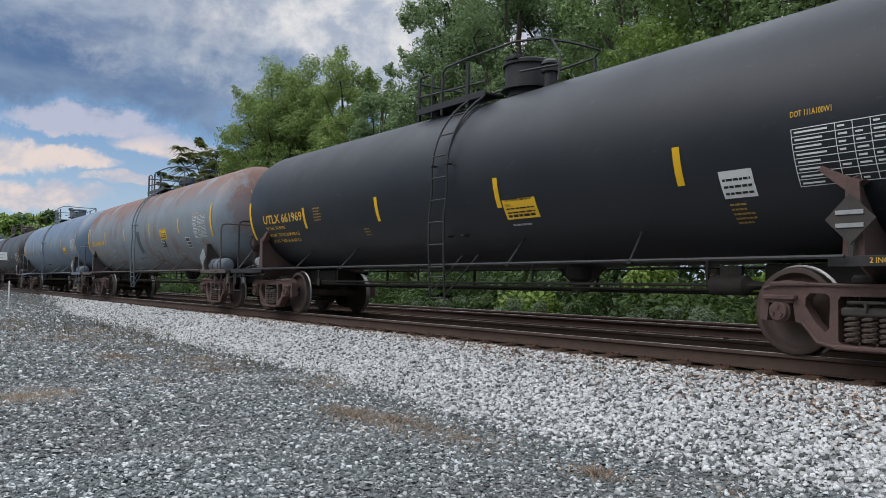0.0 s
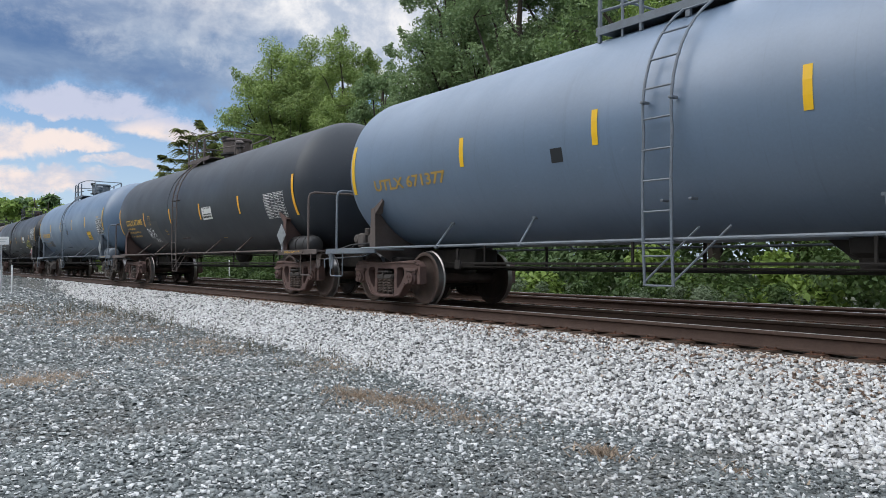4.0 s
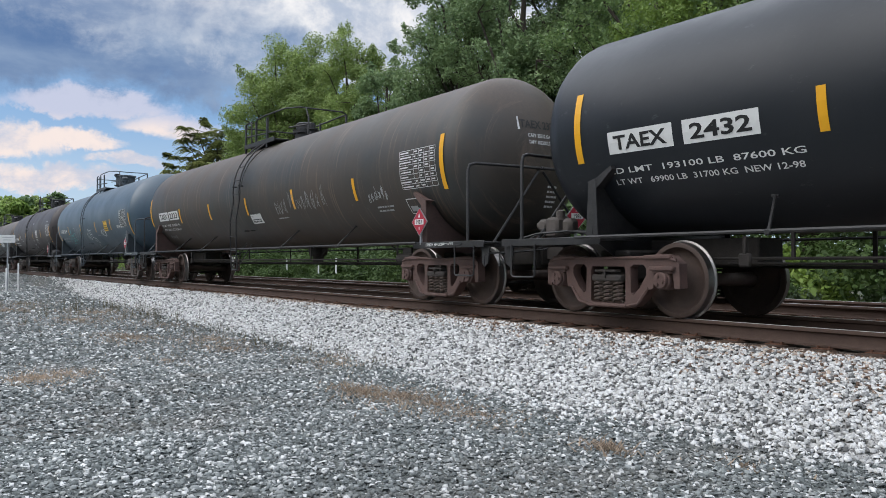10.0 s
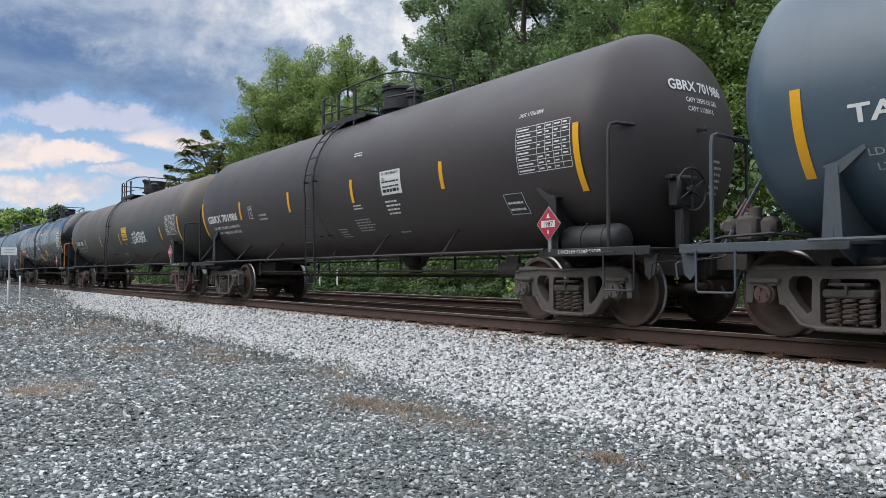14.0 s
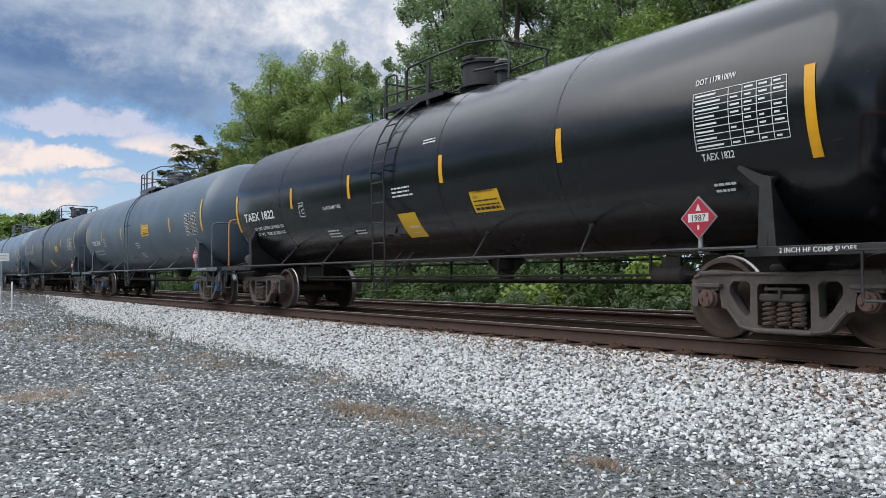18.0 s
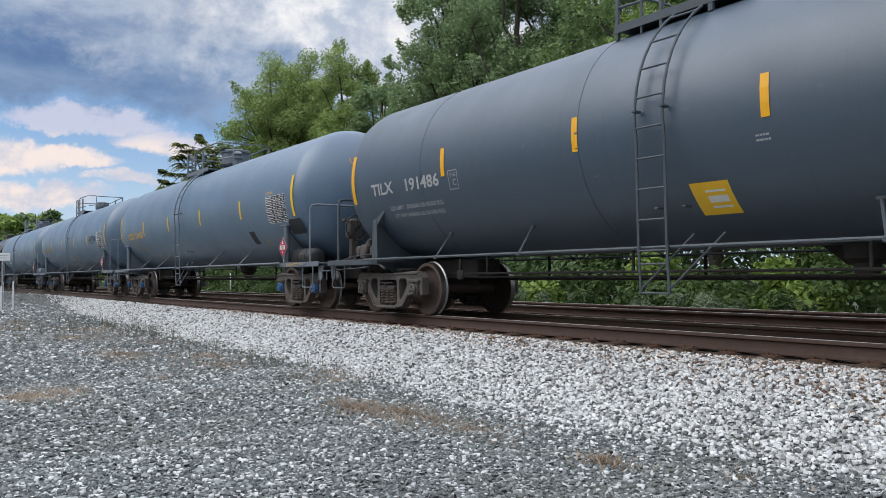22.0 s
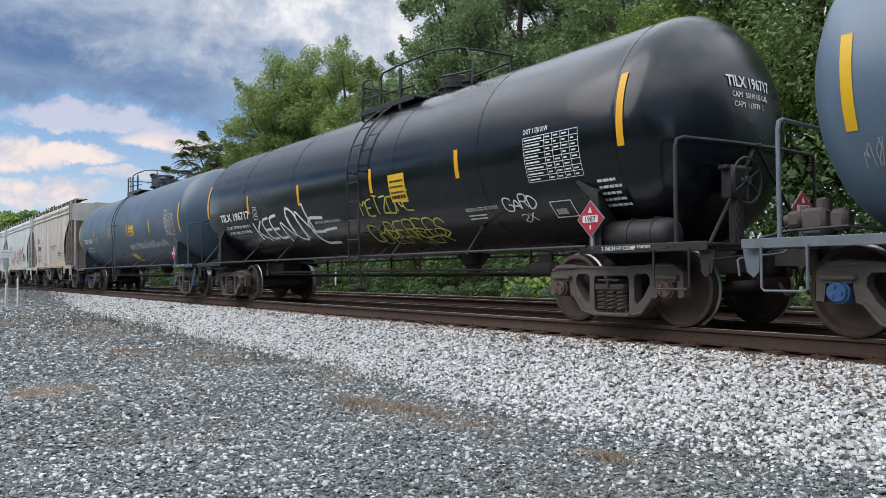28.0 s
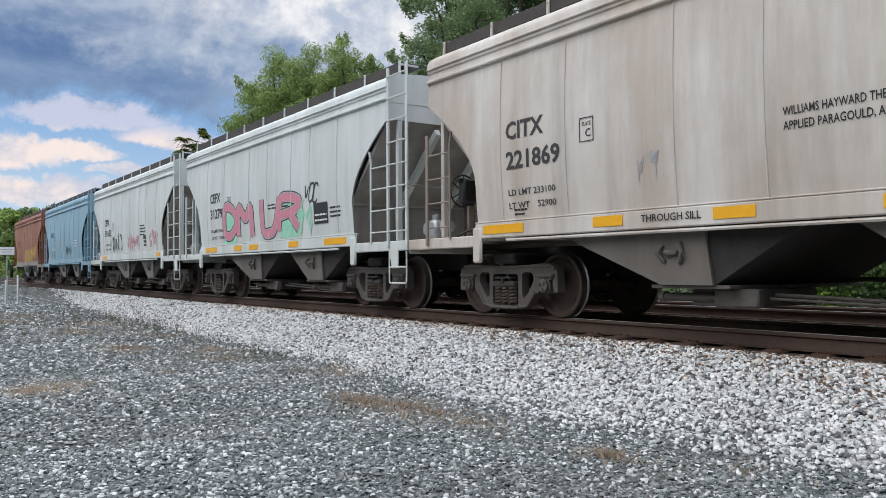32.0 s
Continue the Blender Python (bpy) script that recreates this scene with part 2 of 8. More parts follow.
def leaf_mat(name, dark, light, rough=0.55):
    n = Nodes(name, rough, spec=0.3)
    g = n.nt.nodes.new("ShaderNodeNewGeometry")
    c = n.mix(g.outputs["Random Per Island"], dark, light)
    big = n.noise(0.35, 3, 0.5, lo=0.35, hi=0.65)
    c = n.mix(n.math("MULTIPLY", big, 0.5), c, tuple(1.35 * v for v in light))
    tr = n.nt.nodes.new("ShaderNodeBsdfTranslucent")
    n.link(c, tr.inputs[0])
    mx = n.nt.nodes.new("ShaderNodeMixShader"); mx.inputs[0].default_value = 0.3
    n.color(c)
    n.link(n.bsdf.outputs[0], mx.inputs[1]); n.link(tr.outputs[0], mx.inputs[2])
    n.link(mx.outputs[0], n.nt.nodes["Material Output"].inputs[0])
    return n.mat


M = {}
M["rail_rust"] = worn_metal("rail_rust", (0.060, 0.034, 0.024), (0.10, 0.060, 0.042), 0.8, 0.0, 5)
M["rail_top"] = worn_metal("rail_top", (0.70, 0.70, 0.69), (0.48, 0.46, 0.44), 0.52, 1.0, 4, 0.4)
M["tie"] = worn_metal("tie_wood", (0.060, 0.038, 0.026), (0.13, 0.075, 0.045), 0.9, 0.0, 6)
M["tie_plate"] = worn_metal("plate_rust", (0.085, 0.035, 0.018), (0.14, 0.062, 0.032), 0.85, 0.0, 14)
M["truck_grey"] = worn_metal("truck_grey", (0.088, 0.075, 0.068), (0.155, 0.130, 0.114), 0.8, 0.0, 5)
M["truck_red"] = worn_metal("truck_red", (0.098, 0.062, 0.054), (0.175, 0.098, 0.080), 0.8, 0.0, 5)
M["truck_dark"] = worn_metal("truck_dark", (0.045, 0.038, 0.034), (0.090, 0.074, 0.064), 0.75, 0.0, 5)
M["wheel"] = worn_metal("wheel_plate", (0.060, 0.038, 0.030), (0.115, 0.078, 0.062), 0.7, 0.0, 4)
M["tread"] = worn_metal("wheel_tread", (0.36, 0.34, 0.33), (0.22, 0.20, 0.19), 0.38, 1.0, 6, 0.5)
M["spring"] = worn_metal("spring_steel", (0.11, 0.088, 0.076), (0.18, 0.120, 0.092), 0.6, 0.0, 9)
M["black"] = worn_metal("black_frame", (0.016, 0.016, 0.017), (0.050, 0.045, 0.042), 0.55, 0.0, 6)
# near-black grime of the underframe; on the hopper bay bodies it paints shade
M["under"] = worn_metal("underframe_grime_shade", (0.022, 0.019, 0.017), (0.055, 0.045, 0.038), 0.85, 0.0, 6)
M["blue_cap"] = plain("blue_cap", (0.045, 0.13, 0.30), 0.45, 0.5)
M["yellow"] = plain("reflective_orange_yellow", (0.82, 0.40, 0.012), 0.4, 0.12)
M["lemon"] = plain("reflective_yellow", (0.80, 0.47, 0.012), 0.4, 0.12)
M["yellow_old"] = plain("faded_yellow", (0.55, 0.38, 0.03), 0.55, 0.5)
M["gold"] = plain("stencil_gold", (0.72, 0.42, 0.05), 0.55, 0.3)
M["gold_old"] = plain("faded_gold", (0.40, 0.25, 0.05), 0.6, 0.55)
M["white"] = plain("stencil_white", (0.78, 0.78, 0.76), 0.5, 0.2)
M["white_old"] = plain("faded_white", (0.42, 0.43, 0.43), 0.6, 0.6)
M["sign_white"] = plain("sign_white", (0.72, 0.72, 0.70), 0.45, 0.15)
M["ink"] = plain("black_ink", (0.012, 0.012, 0.012), 0.5, 0.1)
M["ink_worn"] = plain("worn_black_stencil", (0.040, 0.038, 0.037), 0.6, 0.3)
M["panel_black"] = plain("stencil_black", (0.025, 0.026, 0.028), 0.5, 0.15)
M["label_yellow"] = plain("label_yellow", (0.86, 0.51, 0.025), 0.45, 0.12)
M["red"] = plain("placard_red", (0.42, 0.02, 0.045), 0.5, 0.2)
M["orange_pipe"] = plain("orange_pipe", (0.55, 0.20, 0.06), 0.55, 0.3)
M["spray_white"] = plain("spray_white", (0.80, 0.82, 0.82), 0.7, 0.15)
M["spray_teal"] = plain("spray_teal", (0.16, 0.52, 0.50), 0.7, 0.3)
M["spray_yellow"] = plain("spray_yellow", (0.56, 0.55, 0.10), 0.7, 0.35)
M["spray_black"] = plain("spray_black", (0.03, 0.035, 0.04), 0.7, 0.2)
M["spray_pink"] = plain("spray_pink", (0.62, 0.24, 0.30), 0.7, 0.3)
M["spray_green"] = plain("spray_green", (0.32, 0.66, 0.48), 0.7, 0.3)
M["post_white"] = plain("post_white", (0.70, 0.70, 0.68), 0.6, 0.25)
M["galvanised"] = plain("galvanised", (0.42, 0.43, 0.44), 0.45, 0.35, 0.6)
M["bark"] = worn_metal("bark", (0.055, 0.042, 0.032), (0.12, 0.095, 0.075), 0.95, 0.0, 12)
M["leaf_oak"] = leaf_mat("leaf_oak", (0.120, 0.190, 0.055), (0.285, 0.360, 0.110))
M["leaf_locust"] = leaf_mat("leaf_locust", (0.095, 0.135, 0.048), (0.250, 0.265, 0.095))
M["leaf_tall"] = leaf_mat("leaf_tall", (0.085, 0.155, 0.068), (0.250, 0.330, 0.150))
M["leaf_right"] = leaf_mat("leaf_right", (0.100, 0.178, 0.060), (0.250, 0.340, 0.130))
M["leaf_grey"] = leaf_mat("leaf_grey", (0.085, 0.130, 0.070), (0.21, 0.26, 0.16))
M["leaf_bright"] = leaf_mat("leaf_bright", (0.115, 0.190, 0.036), (0.24, 0.33, 0.075))
M["leaf_dark"] = leaf_mat("leaf_dark", (0.062, 0.112, 0.044), (0.150, 0.220, 0.088))
M["leaf_bush"] = leaf_mat("leaf_bush", (0.034, 0.070, 0.022), (0.100, 0.155, 0.045))
M["weed_dry"] = leaf_mat("weed_dry", (0.17, 0.130, 0.098), (0.40, 0.315, 0.235), 0.9)
M["weed_dark"] = leaf_mat("weed_dark", (0.05, 0.045, 0.025), (0.12, 0.10, 0.05), 0.9)
M["ballast"] = stone_mat("ballast_stone", [(0.0, (0.08, 0.08, 0.078)), (0.15, (0.24, 0.24, 0.235)), (0.28, (0.52, 0.515, 0.50)), (0.65, (0.71, 0.705, 0.69)), (1.0, (0.88, 0.875, 0.855))])
M["stained"] = stone_mat("ballast_stained", [(0.0, (0.09, 0.055, 0.038)), (0.4, (0.19, 0.12, 0.082)), (0.6, (0.42, 0.32, 0.25)), (1.0, (0.70, 0.60, 0.51))])
M["gravel"] = stone_mat("gravel_stone", [(0.0, (0.090, 0.102, 0.100)), (0.5, (0.235, 0.258, 0.250)), (0.78, (0.38, 0.40, 0.39)), (0.87, (0.72, 0.72, 0.70)), (1.0, (0.90, 0.90, 0.88))], dust=(0.105, 0.108, 0.106))


def ground_mat():
    n = Nodes("gravel_bed", 0.95, spec=0.12)
    v = n.nt.nodes.new("ShaderNodeTexVoronoi")
    v.inputs["Scale"].default_value = 42
    n.link(n.co, v.inputs["Vector"])
    sp = n.nt.nodes.new("ShaderNodeSeparateColor"); n.link(v.outputs["Color"], sp.inputs[0])
    # bed toned below the stones, painting in the shade of the gaps between them
    c = n.mix(sp.outputs[0], (0.045, 0.050, 0.050), (0.17, 0.185, 0.18))
    c = n.mix(n.math("GREATER_THAN", sp.outputs[1], 0.93), c, (0.52, 0.53, 0.53))
    broad = n.noise(0.35, 5, 0.6, lo=0.42, hi=0.68)
    c = n.mix(n.math("MULTIPLY", broad, 0.55), c, (0.13, 0.12, 0.105))
    n.bump(v.outputs["Distance"], 0.7, 0.02)
    return n.color(c)


M["ground"] = ground_mat()


def soil_mat():
    n = Nodes("ballast_bed", 0.95, spec=0.12)
    v = n.nt.nodes.new("ShaderNodeTexVoronoi"); v.inputs["Scale"].default_value = 24
    n.link(n.co, v.inputs["Vector"])
    sp = n.nt.nodes.new("ShaderNodeSeparateColor"); n.link(v.outputs["Color"], sp.inputs[0])
    c = n.mix(sp.outputs[0], (0.16, 0.158, 0.152), (0.52, 0.51, 0.49))
    n.bump(v.outputs["Distance"], 0.8, 0.03)
    return n.color(c)


M["ballast_bed"] = soil_mat()


def track_bed_mat():
    n = Nodes("track_bed", 0.95, spec=0.12)
    v = n.nt.nodes.new("ShaderNodeTexVoronoi"); v.inputs["Scale"].default_value = 24
    n.link(n.co, v.inputs["Vector"])
    sp = n.nt.nodes.new("ShaderNodeSeparateColor"); n.link(v.outputs["Color"], sp.inputs[0])
    c = n.mix(sp.outputs[0], (0.045, 0.036, 0.030), (0.16, 0.13, 0.11))
    n.bump(v.outputs["Distance"], 0.8, 0.03)
    return n.color(c)


M["track_bed"] = track_bed_mat()

# ---- mesh helpers ----
class Geo:
    """A growing mesh of plain vertex and face lists."""

    def __init__(self):
        self.v, self.f = [], []

    def add(self, verts, faces):
        k = len(self.v)
        self.v += [tuple(p) for p in verts]
        self.f += [tuple(i + k for i in q) for q in faces]
        return self

    def box(self, c, s, b=0.0):
        """A box by centre and size, its edges chamfered by b."""
        x, y, z = (a / 2 for a in s)
        b = min(b, 0.45 * min(s))
        if b <= 0:
            vs = [(c[0] + i * x, c[1] + j * y, c[2] + k * z) for i in (-1, 1) for j in (-1, 1) for k in (-1, 1)]
            return self.add(vs, [(0, 1, 3, 2), (4, 6, 7, 5), (0, 4, 5, 1), (2, 3, 7, 6), (0, 2, 6, 4), (1, 5, 7, 3)])
        ring = [(x - b, y), (x, y - b), (x, -y + b), (x - b, -y), (-x + b, -y), (-x, -y + b), (-x, y - b), (-x + b, y)]
        small = [(math.copysign(abs(p) - (b if abs(abs(p) - x) < 1e-9 else 0), p), math.copysign(abs(q) - (b if abs(abs(q) - y) < 1e-9 else 0), q)) for p, q in ring]
        vs = [(c[0] + p, c[1] + q, c[2] + h) for h, rr in ((-z, small), (-z + b, ring), (z - b, ring), (z, small)) for p, q in rr]
        fs = [tuple(range(8)), tuple(range(31, 23, -1))]
        for lev in range(3):
            fs += [(lev * 8 + i, lev * 8 + 8 + i, lev * 8 + 8 + (i + 1) % 8, lev * 8 + (i + 1) % 8) for i in range(8)]
        return self.add(vs, fs)

    def tube(self, pts, r, seg=8, closed=False):
        """A round bar along a line of points."""
        pts = [Vector(p) for p in pts]
        n = len(pts)
        rings, up = [], None
        for i, p in enumerate(pts):
            a = pts[(i - 1) % n] if (i or closed) else p
            b = pts[(i + 1) % n] if (i < n - 1 or closed) else p
            d = (b - a).normalized()
            if up is None:
                up = Vector((0, 0, 1)) if abs(d.z) < 0.9 else Vector((1, 0, 0))
            side = d.cross(up).normalized()
            up = side.cross(d).normalized()
            rings.append([p + r * (math.cos(t) * side + math.sin(t) * up) for t in (2 * math.pi * k / seg for k in range(seg))])
        fs = []
        for i in range(n if closed else n - 1):
            j = (i + 1) % n
            fs += [(i * seg + k, i * seg + (k + 1) % seg, j * seg + (k + 1) % seg, j * seg + k) for k in range(seg)]
        if not closed:
            fs += [tuple(range(seg - 1, -1, -1)), tuple((n - 1) * seg + k for k in range(seg))]
        return self.add([v for q in rings for v in q], fs)

    def lathe(self, prof, origin=(0, 0, 0), axis="x", seg=32, caps=True):
        """Turn a profile of (along, radius) about an axis."""
        vs, fs = [], []
        for a, r in prof:
            for k in range(seg):
                t = 2 * math.pi * k / seg
                p, q = r * math.cos(t), r * math.sin(t)
                o = {"x": (a, p, q), "y": (q, a, p), "z": (p, q, a)}[axis]
                vs.append(tuple(i + j for i, j in zip(o, origin)))
        n = len(prof)
        for i in range(n - 1):
            fs += [(i * seg + k, (i + 1) * seg + k, (i + 1) * seg + (k + 1) % seg, i * seg + (k + 1) % seg) for k in range(seg)]
        if caps and prof[0][1] > 1e-4: fs.append(tuple(range(seg)))
        if caps and prof[-1][1] > 1e-4: fs.append(tuple((n - 1) * seg + k for k in range(seg - 1, -1, -1)))
        return self.add(vs, fs)

    def prism(self, outline, y0, y1, holes=(), plane="xz"):
        """A plate with an outline (and holes) in a plane, between two offsets."""
        loops = [list(outline)] + [list(h) for h in holes]
        flat = [p for q in loops for p in q]
        tris = mathutils_geometry.tessellate_polygon([[Vector((p[0], p[1], 0)) for p in q] for q in loops])
        put = {"xz": lambda p, y: (p[0], y, p[1]), "yz": lambda p, y: (y, p[0], p[1]), "xy": lambda p, y: (p[0], p[1], y)}[plane]
        n = len(flat)
        fs = [tuple(t) for t in tris] + [tuple(n + i for i in reversed(t)) for t in tris]
        k = 0
        for q in loops:
            m = len(q)
            fs += [(k + i, k + (i + 1) % m, n + k + (i + 1) % m, n + k + i) for i in range(m)]
            k += m
        return self.add([put(p, y0) for p in flat] + [put(p, y1) for p in flat], fs)

    def mesh(self, name, sharp=40):
        me = bpy.data.meshes.new(name)
        me.from_pydata(self.v, [], self.f)
        bm = bmesh.new(); bm.from_mesh(me)
        bmesh.ops.recalc_face_normals(bm, faces=bm.faces)
        bm.to_mesh(me); bm.free()
        me.polygons.foreach_set("use_smooth", [True] * len(me.polygons))
        me.set_sharp_from_angle(angle=radians(sharp))
        return me


SHARED = {}


def part(name, geo, material, parent, label="", at=None, key=None):
    """One mesh object under a thing or part. Alike parts share one mesh by key; the material sits on the object."""
    me = SHARED.get(key) if key else None
    if me is None:
        me = (geo() if callable(geo) else geo).mesh(name)
        me.materials.append(None)
        if key: SHARED[key] = me
    ob = new(name, me)
    ob.material_slots[0].link = "OBJECT"
    ob.material_slots[0].material = material
    if parent is not None: ob.parent = parent
    if at is not None: ob.matrix_basis = at
    if label: ob["label"] = label
    return ob


def bulk(name, verts, faces, material, label="", category="", kind="stuff"):
    """A large mesh from arrays: verts (n, 3), faces (m, k)."""
    me = bpy.data.meshes.new(name)
    verts, faces = np.asarray(verts, np.float32), np.asarray(faces, np.int32)
    me.vertices.add(len(verts)); me.vertices.foreach_set("co", verts.ravel())
    m, k = faces.shape
    me.loops.add(m * k); me.loops.foreach_set("vertex_index", faces.ravel())
    me.polygons.add(m); me.polygons.foreach_set("loop_start", np.arange(0, m * k, k, dtype=np.int32))
    me.update(calc_edges=True)
    me.materials.append(material)
    return tagged(new(name, me), label, category, kind=kind)


GLYPHS = {}


def text_geo(s, height):
    """Flat letters of the built-in font: arrays of (x, z) and faces; x from 0, cap height as given."""
    if (s, height) in GLYPHS: return GLYPHS[s, height]
    cu = bpy.data.curves.new("letters", "FONT")
    cu.body, cu.size, cu.resolution_u, cu.align_x, cu.offset = s, height / 0.72, 2, "LEFT", (0.034 if height > 0.12 else 0.016) * height
    ob = bpy.data.objects.new("letters", cu)
    me = ob.to_mesh()
    pts = [(v.co.x, v.co.y) for v in me.vertices]
    fs = [tuple(p.vertices) for p in me.polygons]
    ob.to_mesh_clear()
    bpy.data.objects.remove(ob); bpy.data.curves.remove(cu)
    GLYPHS[s, height] = (pts, fs)
    return pts, fs

# ---- ground and track ----
GZ = -0.75


def toe(x):
    """Where the white ballast ends towards the gravel yard."""
    return np.interp(x, [-90, -60, -47, -36, -26, -21.8, -15.1, -11, -8.4, -6.5, -5.6, -4.4, -3, 20], [0.2, -0.6, -1.3, -2.0, -2.5, -2.6, -2.9, -2.9, -3.05, -3.2, -3.16, -2.98, -2.86, -2.8])


def height(x, y):
    """Ground height: gravel yard, ballast shoulder, track bed, the cess beyond."""
    x, y = np.asarray(x, float), np.asarray(y, float)
    e = np.minimum(toe(x), -1.75)
    t = np.clip((y - e) / (-1.45 - e), 0, 1)
    z = GZ + (-0.215 - GZ) * t
    z = np.where(y > -1.45, -0.215, z)
    near = (y < -1.9) & (y > -14) & (x > -60) & (x < 20)
    z = z + near * (0.016 * np.sin(1.3 * x + 0.7 * y) * np.sin(0.9 * y + 1.1) + 0.010 * np.sin(3.1 * x + 1.0) * np.sin(2.3 * y))
    z = np.where(y > 6.4, -0.215 - np.clip((y - 6.4) / 1.2, 0, 1) * 0.35, z)
    return z


def ground_sheet():
    """One sheet out to the horizon, finer near the camera."""
    xs = np.concatenate([np.linspace(-3000, -160, 12), np.linspace(-150, -30, 41), np.linspace(-29, 12, 110), np.linspace(14, 120, 30), np.linspace(150, 3000, 10)])
    ys = np.concatenate([np.linspace(-3000, -60, 10), np.linspace(-55, -12, 16), np.linspace(-11.5, 8, 110), np.linspace(8.5, 60, 40), np.linspace(80, 3000, 12)])
    X, Y = np.meshgrid(xs, ys, indexing="ij")
    Z = height(X, Y)
    n, m = X.shape
    i = np.arange(n * m).reshape(n, m)
    f = np.stack([i[:-1, :-1], i[1:, :-1], i[1:, 1:], i[:-1, 1:]], -1).reshape(-1, 4)
    g = bulk("ground", np.stack([X, Y, Z], -1).reshape(-1, 3), f, M["ground"], "grey crushed-gravel yard beside the railway", "ground", "structure")
    me = g.data
    for mat in (M["ballast_bed"], M["track_bed"], M["soil"]): me.materials.append(mat)
    cx, cy = X[:-1, :-1].ravel(), Y[:-1, :-1].ravel()
    idx = np.where(cy > 6.6, 3, np.where(cy > -1.35, 2, np.where((cy > toe(cx) - 0.05) & (cx > -60), 1, 0)))
    me.polygons.foreach_set("material_index", idx.astype(np.int32))
    me.polygons.foreach_set("use_smooth", np.ones(len(me.polygons), bool))
    return g


def forest_floor():
    n = Nodes("weedy_soil", 0.95)
    c = n.mix(n.noise(1.3, 5, lo=0.35, hi=0.65), (0.035, 0.050, 0.018), (0.085, 0.080, 0.045))
    return n.color(c)


M["soil"] = forest_floor()
ground_sheet()


def stone_kinds(count, seed):
    """A few crushed stones: six-sided chips with pushed corners."""
    r = np.random.default_rng(seed)
    v = np.array([(a, b, c) for c in (-1, 1) for a, b in ((-1, -1), (1, -1), (1, 1), (-1, 1))]) * 0.62
    f = np.array([(4, 5, 6), (4, 6, 7), (0, 1, 5), (0, 5, 4), (1, 2, 6), (1, 6, 5), (2, 3, 7), (2, 7, 6), (3, 0, 4), (3, 4, 7)])
    return [v * r.uniform(0.55, 1.35, (8, 1)) + r.uniform(-0.14, 0.14, (8, 3)) for _ in range(count)], f


def scatter_stones(name, x, y, size, flat, material, label, seed, sink=0.15):
    r = np.random.default_rng(seed)
    kinds, f = stone_kinds(24, seed)
    kinds = np.array(kinds)
    n = len(x)
    v = kinds[r.integers(0, len(kinds), n)]
    v = v * (size[:, None, None] * np.stack([r.uniform(0.75, 1.3, n), r.uniform(0.75, 1.2, n), r.uniform(flat, flat + 0.3, n)], -1)[:, None, :])
    a, b = r.uniform(0, 6.283, n), r.normal(0, 0.55, n)
    ca, sa, cb, sb = np.cos(a), np.sin(a), np.cos(b), np.sin(b)
    X, Y, Z = v[..., 0], v[..., 1], v[..., 2]
    Y, Z = Y * cb[:, None] - Z * sb[:, None], Y * sb[:, None] + Z * cb[:, None]
    X, Y = X * ca[:, None] - Y * sa[:, None], X * sa[:, None] + Y * ca[:, None]
    Z = Z + (height(x, y) + size * flat * (1 - sink) + r.uniform(0, 0.35, n) * size)[:, None]
    V = np.stack([X + x[:, None], Y + y[:, None], Z], -1).reshape(-1, 3)
    F = (f[None] + 8 * np.arange(n)[:, None, None]).reshape(-1, 3)
    return bulk(name, V, F, material, label, "gravel")


